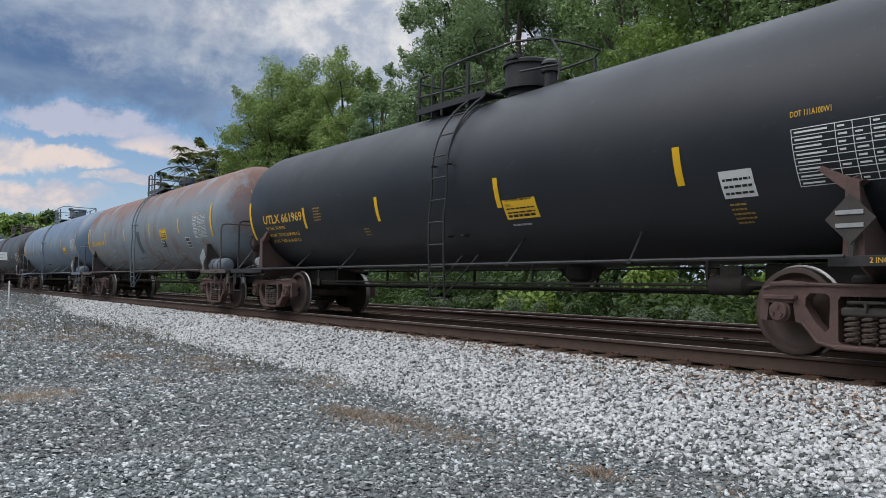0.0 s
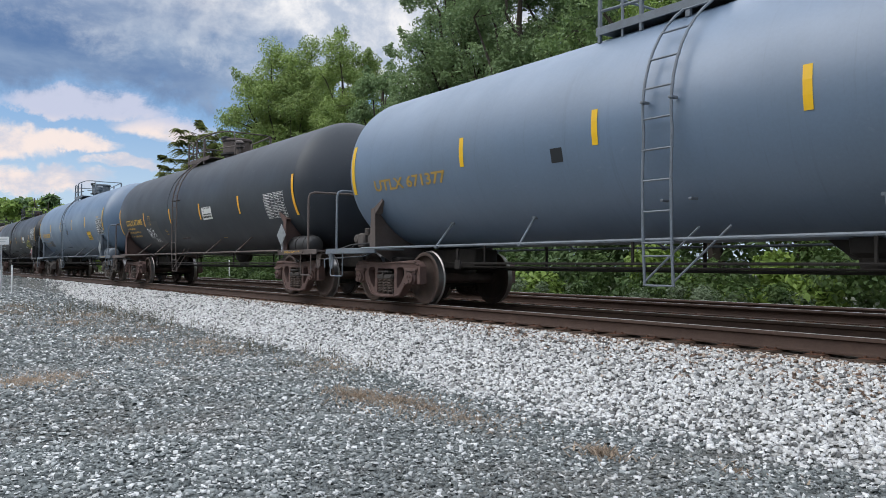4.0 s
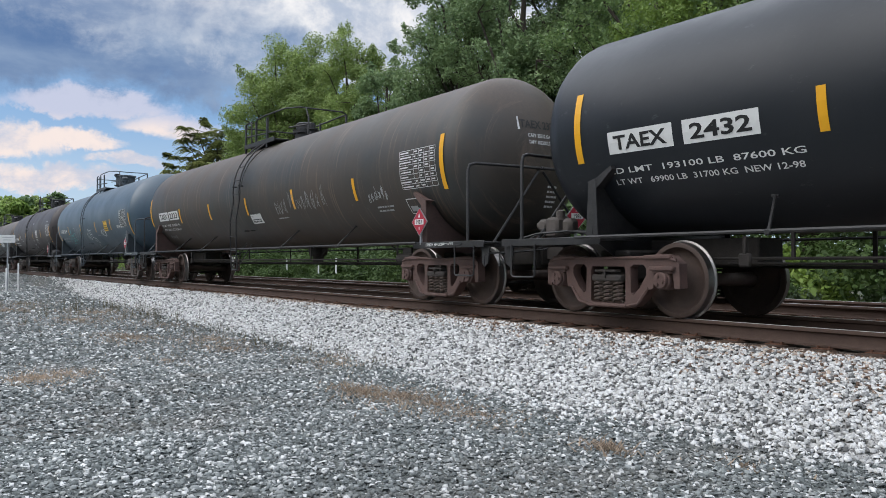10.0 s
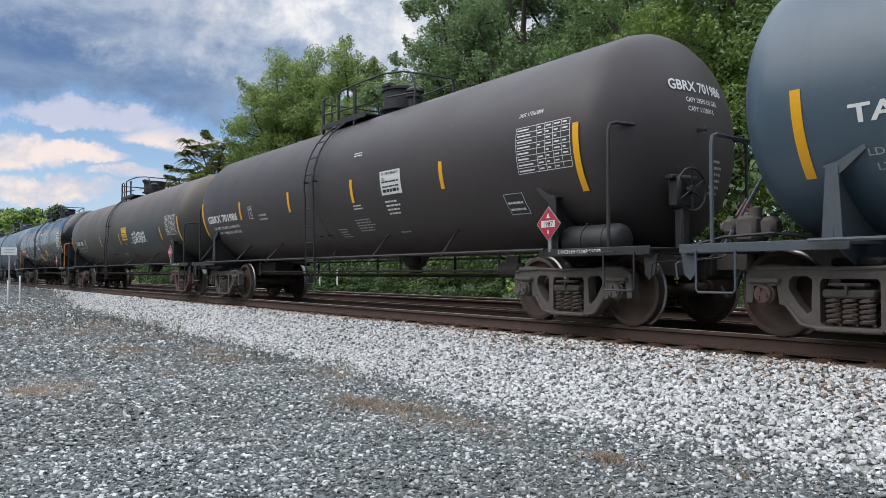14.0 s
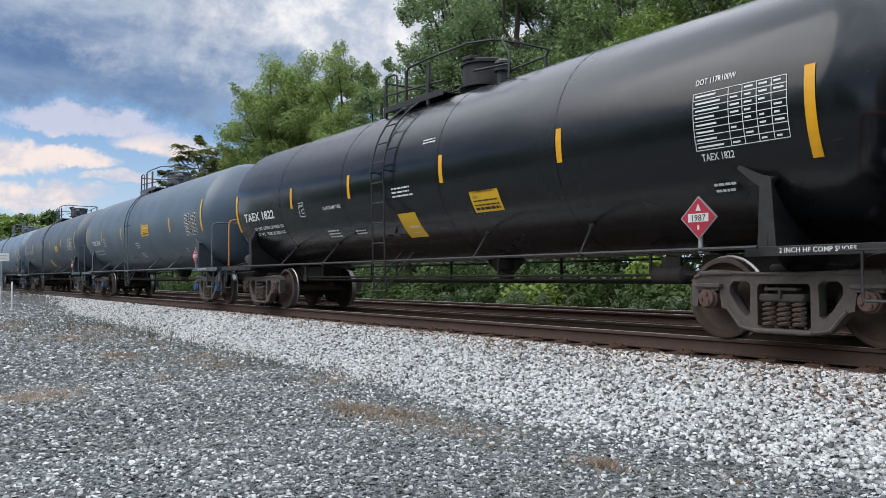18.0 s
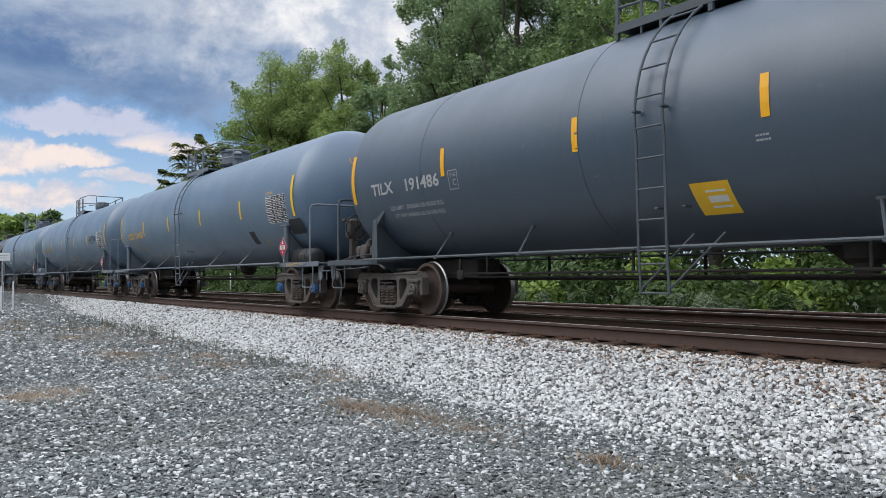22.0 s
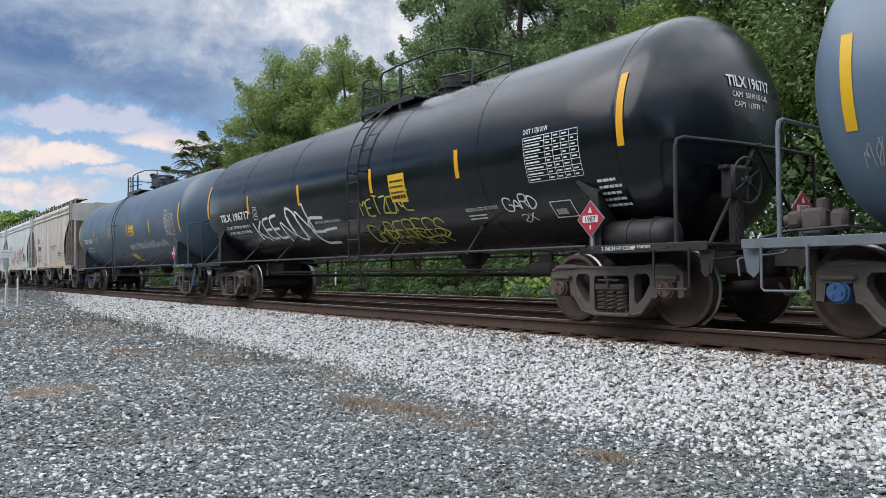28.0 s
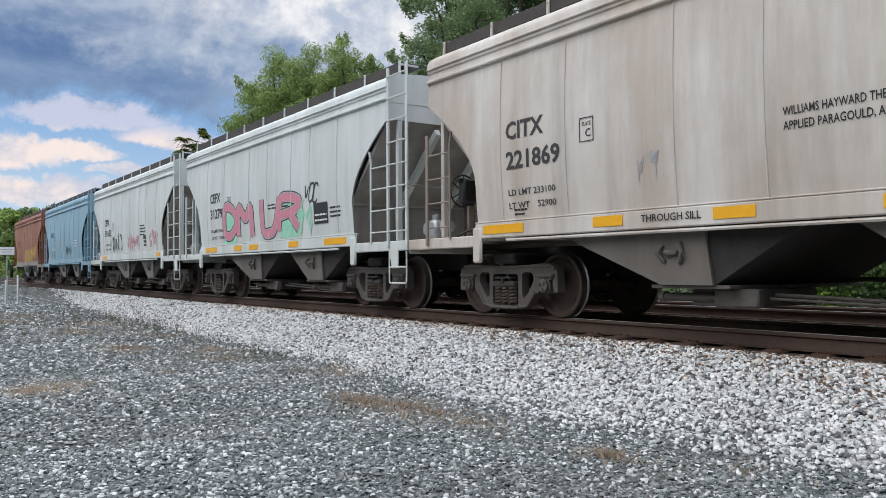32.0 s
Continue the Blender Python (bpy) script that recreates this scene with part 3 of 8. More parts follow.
def lay_stones():
    r = np.random.default_rng(3)
    xs, ys = [], []
    # white ballast shoulder, thinning away from the camera
    for x0, x1, dens in ((-6, 0.5, 1250), (-12, -6, 1050), (-22, -12, 900), (-40, -22, 560), (-60, -40, 300)):
        n = int((x1 - x0) * 3.4 * dens)
        x, y = r.uniform(x0, x1, n), r.uniform(-4.7, -1.36, n)
        edge = toe(x) + r.normal(0, 1, n) * np.interp(x, [-12, -6, -4], [0.12, 0.22, 0.32])
        k = y > edge
        xs.append(x[k]); ys.append(y[k])
    x, y = np.concatenate(xs), np.concatenate(ys)
    far = np.interp(x, [-75, -40, -22, -12, -6], [2.4, 1.6, 1.18, 1.0, 0.92])
    scatter_stones("track_ballast", x, y, r.uniform(0.015, 0.034, len(x)) * far, 0.55, M["ballast"], "loose white crushed-stone ballast along the track", 11)
    xs, ys = [], []
    for x0, x1, y0, y1, dens in ((-7, 0, -7.0, -2.4, 1120), (-7, -2, -8.2, -7.0, 800), (-12, -6.5, -9.0, -2.4, 760), (-24, -11, -8, -2, 250), (-44, -24, -7, -1.6, 75), (-85, -44, -5, 0.0, 36)):
        n = int((x1 - x0) * (y1 - y0) * dens)
        x, y = r.uniform(x0, x1, n), r.uniform(y0, y1, n)
        k = (y < toe(x) + r.normal(0.12, 1, n) * np.interp(x, [-12, -6, -4], [0.2, 0.3, 0.5])) & (y < np.where(x > -24, -1.9, -1.3))
        xs.append(x[k]); ys.append(y[k])
    x, y = np.concatenate(xs), np.concatenate(ys)
    far = np.interp(x, [-85, -44, -24, -11, -6], [4.0, 2.6, 1.9, 1.25, 1.0])
    k = np.hypot(x, y + 8.64) > 3.5
    k &= (y > -8.5 + 0.06 * np.abs(x)) & (x < -0.2 * (y + 8.64) + 0.2)
    x, y, far = x[k], y[k], far[k]
    scatter_stones("yard_gravel", x, y, (0.009 + 0.019 * r.uniform(0, 1, len(x)) ** 1.6) * far, 0.26, M["gravel"], "grey crushed gravel of the yard", 12)

    # rust-stained stones by the sleeper ends
    n = 9000
    x = -22 * r.uniform(0, 1, n) ** 1.8 + 0.5
    y = -1.22 - np.abs(r.normal(0, 1, n)) * np.interp(x, [-12, -4], [0.12, 0.42])
    scatter_stones("stained_ballast", x, y, r.uniform(0.012, 0.028, n) * np.interp(x, [-26, -6], [1.5, 1.0]), 0.5, M["stained"], "rust-stained ballast beside the rail", 13, sink=-0.3)


lay_stones()


def rail_profile(y):
    """A flat-bottomed rail, its running surface at z 0."""
    half = [(0.018, 0.0), (0.030, -0.002), (0.037, -0.012), (0.037, -0.038), (0.009, -0.052), (0.0085, -0.14), (0.020, -0.160), (0.076, -0.172), (0.076, -0.182)]
    return [(y + a, z) for a, z in half] + [(y - a, z) for a, z in reversed(half)]


def rail(y, x0=-400, x1=120):
    g = Geo().prism(rail_profile(y), x0, x1, plane="yz")
    ob = part("rail", g, M["rail_rust"], None)
    tagged(ob, "rust-brown steel running rail", "rail", "running rails", "structure")
    top = Geo().box((0.5 * (x0 + x1), y, 0.0005), (x1 - x0, 0.042, 0.004), 0.001)
    part("running_surface", top, M["rail_top"], ob, "polished steel railhead")
    return ob


TRACK2 = 4.4
RAIL_Y = (-0.755, 0.755, TRACK2 - 0.755, TRACK2 + 0.755)
for y in RAIL_Y:
    rail(y)


def tie_geo():
    return Geo().box((0, 0, -0.27), (0.23, 2.6, 0.17), 0.015)


def plate_geo():
    g = Geo().box((0, 0, -0.184), (0.19, 0.34, 0.016), 0.004)
    for sx in (-1, 1):
        for sy in (-1, 1):
            g.box((sx * 0.06, sy * 0.095, -0.172), (0.022, 0.03, 0.03), 0.004)
    return g


def lay_ties():
    for cy in (0.0, TRACK2):
        for i in range(118 if cy == 0 else 92):
            x = 2.4 - 0.53 * i + random.uniform(-0.03, 0.03)
            m = pose(x, cy, random.uniform(-0.012, 0.004), 0, 0, random.uniform(-1, 1))
            t = part("sleeper", tie_geo, M["tie"], None, at=m, key="tie")
            tagged(t, "weathered brown timber sleeper in the ballast", "sleeper", "sleepers", "structure")
            if i < 60:
                for s in (-0.755, 0.755):
                    part("tie_plate", plate_geo, M["tie_plate"], t, "rusty tie plate with spikes", at=pose(0, s, 0), key="tie_plate")


lay_ties()

# ---- running gear shared by all wagons ----
WHEEL_R = 0.457


def half_loop(pts):
    """Close a right-hand half outline by mirroring it in x."""
    return pts + [(-x, z) for x, z in reversed(pts) if abs(x) > 1e-6]


def side_frame_geo():
    outer = half_loop([(0, 0.745), (0.34, 0.735), (0.62, 0.755), (0.86, 0.775), (1.02, 0.745), (1.12, 0.66), (1.13, 0.37), (1.05, 0.36), (1.02, 0.575), (0.765, 0.575), (0.735, 0.36), (0.66, 0.335),
                       (0.57, 0.22), (0.46, 0.13), (0.30, 0.10), (0, 0.095)])
    win = half_loop([(0, 0.62), (0.27, 0.62), (0.295, 0.58), (0.295, 0.185), (0.26, 0.16), (0, 0.16)])
    tri = [(0.375, 0.61), (0.42, 0.645), (0.58, 0.645), (0.625, 0.60), (0.63, 0.52), (0.52, 0.355), (0.43, 0.27), (0.385, 0.30)]
    g = Geo().prism(outer, -0.07, 0.07, [win, tri, [(-x, z) for x, z in tri]])
    for s in (-1, 1):  # raised edges of the casting, pedestal ledge
        g.box((s * 0.889, -0.02, 0.60), (0.36, 0.22, 0.05), 0.012)
        g.box((s * 0.80, 0, 0.735), (0.42, 0.20, 0.05), 0.015)
        g.tube([(s * 0.66, -0.07, 0.36), (s * 0.50, -0.075, 0.165), (s * 0.30, -0.075, 0.125), (0, -0.075, 0.12)], 0.022, 6)
        g.tube([(s * 1.08, -0.07, 0.69), (s * 0.84, -0.072, 0.755), (s * 0.6, -0.072, 0.735), (0, -0.072, 0.72)], 0.020, 6)
    g.box((0, -0.01, 0.13), (0.66, 0.22, 0.05), 0.015)
    return g


def spring_geo():
    pts = []
    for i in range(5 * 7 + 1):
        t = i / 7
        pts.append((0.062 * math.cos(2 * math.pi * t), 0.062 * math.sin(2 * math.pi * t), 0.175 + 0.25 * t / 5))
    return Geo().tube(pts, 0.0165, 4)


def bolster_geo():
    g = Geo().box((0, 0, 0.55), (0.42, 1.75, 0.22), 0.03)
    for s in (-1, 1):
        g.box((0, s * 1.0, 0.475), (0.50, 0.24, 0.085), 0.02)
        g.box((0, s * 1.07, 0.565), (0.36, 0.12, 0.03), 0.008)
        g.box((0, s * 1.09, 0.52), (0.03, 0.10, 0.10), 0.006)
    g.lathe([(0.66, 0.20), (0.76, 0.20)], axis="z", seg=16)
    return g


def wheel_geo():
    """One wheel about the y axis, its outer face towards -y."""
    prof = [(-0.822, 0.0), (-0.822, 0.075), (-0.815, 0.105), (-0.79, 0.125), (-0.755, 0.22), (-0.745, 0.33), (-0.775, 0.375), (-0.812, 0.392), (-0.822, 0.40), (-0.822, 0.445), (-0.815, 0.455)]
    return Geo().lathe(prof, axis="y", seg=36, caps=False)


def tread_geo():
    prof = [(-0.8155, 0.4545), (-0.72, 0.4605), (-0.712, 0.470), (-0.705, 0.484), (-0.693, 0.485)]
    g = Geo().lathe(prof, axis="y", seg=36, caps=False)
    return g


def wheel_back_geo():
    prof = [(-0.693, 0.485), (-0.684, 0.475), (-0.684, 0.40), (-0.70, 0.386), (-0.715, 0.36), (-0.70, 0.25), (-0.69, 0.14), (-0.64, 0.12), (-0.64, 0.0)]
    return Geo().lathe(prof, axis="y", seg=28, caps=False)


def axle_geo():
    return Geo().lathe([(-1.06, 0.0), (-1.06, 0.07), (-0.83, 0.075), (-0.65, 0.10), (-0.5, 0.09), (0, 0.082), (0.5, 0.09), (0.65, 0.10), (0.83, 0.075), (1.06, 0.07), (1.06, 0.0)], axis="y", seg=16)


def cap_geo():
    """Roller bearing with its end cap and three bolts, its face towards -y."""
    g = Geo().lathe([(-0.88, 0.115), (-1.09, 0.115), (-1.10, 0.105)], axis="y", seg=20)
    g.lathe([(-1.10, 0.098), (-1.135, 0.098), (-1.145, 0.088), (-1.145, 0.0)], axis="y", seg=20)
    for k in range(3):
        a = radians(90 + 120 * k)
        g.lathe([(-1.145, 0.022), (-1.165, 0.022), (-1.165, 0.0)], (0.052 * math.cos(a), 0, 0.052 * math.sin(a)), "y", 6)
    return g


def adapter_geo():
    return Geo().box((0, -1.0, 0.565), (0.27, 0.20, 0.05), 0.01).box((0, -1.09, 0.50), (0.07, 0.05, 0.10), 0.01)


def brake_beam_geo():
    g = Geo()
    for s in (-1, 1):
        g.tube([(s * 0.36, -0.72, 0.34), (s * 0.30, 0, 0.30), (s * 0.36, 0.72, 0.34)], 0.035, 6)
        for y in (-0.74, 0.74):
            g.box((s * 0.41, y, 0.36), (0.05, 0.10, 0.30), 0.012)
    g.tube([(-0.3, 0.05, 0.30), (0.3, 0.05, 0.34)], 0.025, 6)
    return g


MOVING = []   # wagons, with their place in the train
WHEELS = []   # (wheelset, x, z) in the wagon's space


def add_truck(car, x, frame_mat, cap_mat):
    b = part("truck_bolster", bolster_geo, M["truck_dark"], car, at=pose(x, 0, 0), key="bolster")
    for s in (1, -1):
        turn = pose(0, 0, 0, 0, 0, 0 if s == 1 else 180)
        part("side_frame", side_frame_geo, frame_mat, b, "cast steel truck side frame", at=pose(0, -s * 1.0, 0) @ turn, key="side_frame")
        for k in range(3):
            part("coil_spring", spring_geo, M["spring"], b, at=pose((k - 1) * 0.165, -s * 1.05, 0), key="spring")
        for k in range(2):
            part("coil_spring", spring_geo, M["spring"], b, at=pose((k - 0.5) * 0.165, -s * 0.93, 0), key="spring")
    part("brake_beam", brake_beam_geo, M["under"], b, key="brake_beam")
    for dx in (-0.889, 0.889):
        ws = part("axle", axle_geo, M["wheel"], car, at=pose(x + dx, 0, WHEEL_R), key="axle")
        WHEELS.append((ws, x + dx, WHEEL_R))
        for s in (1, -1):
            turn = pose(0, 0, 0, 0, 0, 0 if s == 1 else 180)
            part("wheel", wheel_geo, M["wheel"], ws, at=turn, key="wheel")
            part("wheel_back", wheel_back_geo, M["wheel"], ws, at=turn, key="wheel_back")
            part("tread", tread_geo, M["tread"], ws, "bright worn tread and flange", at=turn, key="tread")
            part("bearing_cap", cap_geo, cap_mat, ws, at=turn, key="cap")
            part("bearing_adapter", adapter_geo, frame_mat, b, at=pose(dx, 0, 0) @ turn, key="adapter")


def coupler_geo():
    """Draft gear and knuckle at the +x end; x = 0 at the pulling face."""
    g = Geo().box((-0.62, 0, 0.86), (0.70, 0.16, 0.20), 0.03)
    g.prism([(-0.30, -0.13), (-0.05, -0.17), (0.10, -0.16), (0.12, -0.06), (0.02, -0.03), (0.0, 0.06), (0.05, 0.15), (-0.10, 0.18), (-0.30, 0.11)], 0.72, 1.0, plane="xy")
    g.tube([(-0.12, 0.05, 0.68), (-0.12, 0.05, 1.05)], 0.04, 8)
    return g


def hose_geo():
    pts = [(-0.25 + 0.05 * i, 0.34 - 0.02 * i, 0.72 - 0.34 * math.sin(i / 9 * math.pi * 0.9)) for i in range(9)]
    return Geo().tube(pts, 0.022, 6)


# ---- surfaces that carry paint marks ----
class Cylinder:
    """The near side of a tank of radius r about height zc."""

    def __init__(self, r, zc, half=1.0, bend=0.0):
        self.r, self.zc, self.half, self.bend = r, zc, half, bend

    def place(self, x, z0, s, lift):
        a = math.asin(max(-0.98, min(0.98, (z0 - self.zc) / self.r))) + s / self.r
        q = self.r + lift
        return (x, -q * math.cos(a), self.zc + q * math.sin(a) - self.bend * max(0.0, 1 - abs(x) / self.half))


class Head:
    """The +x dished head of a tank: x runs along y, z upwards."""

    def __init__(self, r, zc, x0, d):
        self.r, self.zc, self.x0, self.d = r, zc, x0, d

    def place(self, x, z0, s, lift):
        z = z0 + s
        q = max(0.02, 1 - (x * x + (z - self.zc) ** 2) / self.r ** 2)
        return (self.x0 + self.d * math.sqrt(q) + lift * 1.5, x, z)


class Profile:
    """The near side of a hopper wagon, y from a curve of z."""

    def __init__(self, fy):
        self.fy = fy

    def place(self, x, z0, s, lift):
        return (x, self.fy(z0 + s) - lift, z0 + s)


class Marks:
    """Paint, lettering and decals laid on a surface, each a mesh of its own."""

    def __init__(self, surf, parent):
        self.surf, self.parent = surf, parent

    def make(self, name, polys, mat, label="", lift=0.007):
        """polys: list of (points (x, s), faces, z0)."""
        g = Geo()
        for pts, fs, z0 in polys:
            g.add([self.surf.place(x, z0, s, lift) for x, s in pts], fs)
        me = bpy.data.meshes.new(name)
        me.from_pydata(g.v, [], g.f)
        me.materials.append(mat)
        ob = new(name, me)
        ob.parent = self.parent
        if label: ob["label"] = label
        if name in ("lettering", "small_print", "label_print", "data_panel", "graffiti"): ob["kind"] = "stuff"
        return ob

    def quad(self, x, s, w, h, lean=0.0):
        n = max(1, int(abs(h) / 0.12))
        pts = []
        for i in range(n + 1):
            t = i / n
            pts += [(x + lean * t, s + h * t), (x + w + lean * t, s + h * t)]
        return pts, [(2 * i, 2 * i + 1, 2 * i + 3, 2 * i + 2) for i in range(n)]

    def stripe(self, x, z, h=0.44, w=0.10, mat="yellow"):
        p, f = self.quad(x - w / 2, -h / 2, w, h)
        self.make("reflective_stripe", [(p, f, z)], M[mat], "yellow reflective stripe")

    def text(self, s, x, z, h, mat="white", width=None, label="", lift=0.007):
        pts, fs = text_geo(s, h)
        if width:
            k = width / max(0.01, max(p[0] for p in pts))
            pts = [(a * k, b) for a, b in pts]
        pts = [(x + a, b) for a, b in pts]
        if h < 0.11:
            self.make("lettering", [(pts, fs, z)], M[mat], label, lift)
            return
        # large marks: each character is a piece of its own
        root = list(range(len(pts)))

        def find(i):
            while root[i] != i: i = root[i]
            return i
        for f in fs:
            for q in f[1:]: root[find(q)] = find(f[0])
        groups = {}
        for f in fs: groups.setdefault(find(f[0]), []).append(f)
        for g in groups.values():
            ids = sorted({i for f in g for i in f})
            at = {i: k for k, i in enumerate(ids)}
            self.make("letter", [([pts[i] for i in ids], [tuple(at[i] for i in f) for f in g], z)], M[mat], label)

    def bars(self, x, z, w, h, rows, mat="white_old", name="small_print", gap=0.58, lift=0.0075):
        """Rows of words that cannot be read: short bars. (x, z) is the upper left corner."""
        r = random.Random(int(1000 * x) + 7 * rows + int(100 * w))
        polys, step = [], h / rows
        for i in range(rows):
            a, end = 0.0, w * r.uniform(0.72, 1.0)
            while a < end - 0.02:
                b = min(end, a + r.uniform(0.08, 0.26) * w)
                p, f = self.quad(x + a, -step * (i + 1) + step * gap * 0.5, b - a, step * (1 - gap))
                polys.append((p, f, z))
                a = b + 0.035 * w
        self.make(name, polys, M[mat], lift=lift)

    def outline(self, x, z, w, h, t=0.014, mat="white", name="stencil_frame"):
        polys = [self.quad(x, 0, w, t) + (z,), self.quad(x, h - t, w, t) + (z,), self.quad(x, t, t, h - 2 * t) + (z,), self.quad(x + w - t, t, t, h - 2 * t) + (z,)]
        self.make(name, polys, M[mat])

    def plate_box(self, x, z, mat="white", size=0.30):
        self.outline(x, z, size * 0.8, size, 0.012, mat)
        self.text("PLATE", x + 0.05, z + 0.66 * size, 0.05, mat, width=size * 0.5)
        self.text("C", x + 0.33 * size, z + 0.2 * size, 0.10, mat)

    def table(self, x, z, w, h, mat="white", rows=7, back=None):
        """A qualification table: rules, columns, and rows of bars. (x, z) lower left."""
        if back:
            p, f = self.quad(x, 0, w, h)
            self.make("panel_backing", [(p, f, z)], M[back], lift=0.0050)
        polys, t = [], 0.008
        for i in range(rows + 1):
            polys.append(self.quad(x, (h - t) * i / rows, w, t) + (z,))
        for c in (0, 0.40, 0.55, 0.70, 0.85, 1.0):
            polys.append(self.quad(x + (w - t) * c, 0, t, h) + (z,))
        r = random.Random(int(97 * x) + rows)
        st = h / rows
        for i in range(rows):
            polys.append(self.quad(x + 0.03 * w, i * st + 0.36 * st, w * r.uniform(0.2, 0.33), st * 0.26) + (z,))
            for c in (0.42, 0.57, 0.72, 0.87):
                if r.random() < 0.85: polys.append(self.quad(x + w * c, i * st + 0.36 * st, w * r.uniform(0.05, 0.10), st * 0.26) + (z,))
        self.make("data_panel", polys, M[mat], "stencilled qualification table")

    def label(self, x, z, w, h, back="label_yellow", ink="ink", rows=4, big=True):
        """A pasted label with print that becomes bars. (x, z) lower left."""
        p, f = self.quad(x, 0, w, h)
        self.make("emergency_label", [(p, f, z)], M[back], "pasted rectangular label with dark print", lift=0.0085)
        if w > 0.6 and rows > 2:
            rows -= 1
            self.text("FOR CHEMICAL EMERGENCY", x + 0.08 * w, z + 0.82 * h, 0.11 * h, ink, 0.84 * w, lift=0.0115)
            self.text("CALL", x + 0.08 * w, z + 0.60 * h, 0.12 * h, ink, 0.18 * w, lift=0.0115)
        polys, st = [], h / (rows + (2.0 if w > 0.6 else 1.0))
        r = random.Random(int(31 * x) + rows)
        for i in range(rows):
            tall = 0.62 if (big and i == 0) else 0.34
            a = 0.08 * w
            while a < 0.9 * w:
                b = min(0.92 * w, a + r.uniform(0.08, 0.2) * w)
                polys.append(self.quad(x + a, st * (i + 0.55), b - a, st * tall) + (z,))
                a = b + 0.03 * w
        self.make("label_print", polys, M[ink], lift=0.0115)

    def patch(self, x, z, w, h, mat, lean=0.0, name="paint_patch", label=""):
        p, f = self.quad(x, 0, w, h, lean)
        self.make(name, [(p, f, z)], mat if not isinstance(mat, str) else M[mat], label, lift=0.0045)

    def ribbon(self, line, t):
        """A stroke of width t along points (x, s)."""
        pts, fs = [], []
        for i, (x, s) in enumerate(line):
            a, b = line[max(0, i - 1)], line[min(len(line) - 1, i + 1)]
            dx, dz = b[0] - a[0], b[1] - a[1]
            q = math.hypot(dx, dz) or 1
            pts += [(x - dz / q * t / 2, s + dx / q * t / 2), (x + dz / q * t / 2, s - dx / q * t / 2)]
        for i in range(len(line) - 1):
            fs.append((2 * i, 2 * i + 1, 2 * i + 3, 2 * i + 2))
        return pts, fs

    def scrawl(self, x, z, w, h, mat="spray_white", seed=1, letters=5, t=0.028, label="sprayed graffiti scrawl"):
        """A sprayed tag: looping strokes side by side. (x, z) lower left."""
        r = random.Random(seed)
        polys = []
        letters = max(letters, int(round(w / max(0.13, 0.48 * h))))
        for i in range(letters):
            cx, lw = x + w * (i + 0.5) / letters, w / letters * 0.78
            base, rise = r.uniform(0, 0.18) * h, h * r.uniform(0.6, 1.0)
            if w * h > 1.4 and polys:
                self.make("graffiti_letter", polys, M[mat], label)
                polys = []
            for _ in range(r.choice((2, 3, 3))):
                # corner points of a letter stroke, rounded by cutting the corners
                line = [(cx + lw * r.uniform(-0.6, 0.6), base + rise * v) for v in r.sample((0.0, 0.08, 0.35, 0.5, 0.65, 0.92, 1.0), r.choice((3, 4, 4, 5)))]
                for _ in range(2):
                    cut = [line[0]]
                    for (ax, ay), (bx, by) in zip(line, line[1:]):
                        cut += [(0.8 * ax + 0.2 * bx, 0.8 * ay + 0.2 * by), (0.2 * ax + 0.8 * bx, 0.2 * ay + 0.8 * by)]
                    line = cut + [line[-1]]
                polys.append(self.ribbon(line, t * r.uniform(0.55, 0.95)) + (z,))
        self.make("graffiti", polys, M[mat], label)


# strokes of hand-sprayed letters on a grid five wide and seven high, each point two digits
SPRAY = {"A": "002640 1232", "B": "000636453323 033342413000", "C": "4536160501103041", "D": "00062644422000", "E": "46060040 0333", "G": "45361605011030414323", "H": "0006 4046 0343", "I": "2026", "J": "363120100112", "K": "0006 460340", "L": "060040",
         "M": "0006234640", "N": "00064046", "O": "160501103041453616", "P": "00063645443303", "R": "00063645443303 2340", "S": "45361605042342311001", "T": "0646 2620", "U": "0601103046", "V": "062046", "W": "0610234046", "X": "0046 0640", "Y": "062346 2320", "Z": "06460040",
         "8": "233445361605042342413010010223", "2": "05163645440040", "0": "160501103041453616", "*": "0145 4105 2026", ">": "0343 1643 1043", ".": "2021", "-": "0343"}


def spray(mk, words, x, z, w, h, mat, t, seed=1, grow=0.0, lean=0.0, label="sprayed graffiti letter", lift=0.007):
    """A tag of separate hand-sprayed letters. (x, z) lower left; grow makes the later letters larger, lean slants them."""
    r = random.Random(seed)
    step = w / len(words)
    for i, ch in enumerate(words):
        if ch == " ": continue
        k = i / max(1, len(words) - 1)
        tall, wide = h * (1 + grow * k) * r.uniform(0.88, 1.1), step * r.uniform(0.84, 1.04)
        drop = h * (r.uniform(-0.10, 0.10) - 0.25 * grow * k)
        polys = []
        for stroke in SPRAY[ch].split():
            line = []
            for a, b in zip(stroke[::2], stroke[1::2]):
                u, v = int(a) / 4 + r.uniform(-0.09, 0.09), int(b) / 6 + r.uniform(-0.06, 0.06)
                line.append((x + i * step + wide * u + lean * tall * v, drop + tall * v))
            for _ in range(2):
                cut = [line[0]]
                for (ax, ay), (bx, by) in zip(line, line[1:]):
                    cut += [(0.78 * ax + 0.22 * bx, 0.78 * ay + 0.22 * by), (0.22 * ax + 0.78 * bx, 0.22 * ay + 0.78 * by)]
                line = cut + [line[-1]]
            polys.append(mk.ribbon(line, t * r.uniform(0.85, 1.1)) + (z,))
        mk.make("graffiti_letter", polys, M[mat], label, lift)


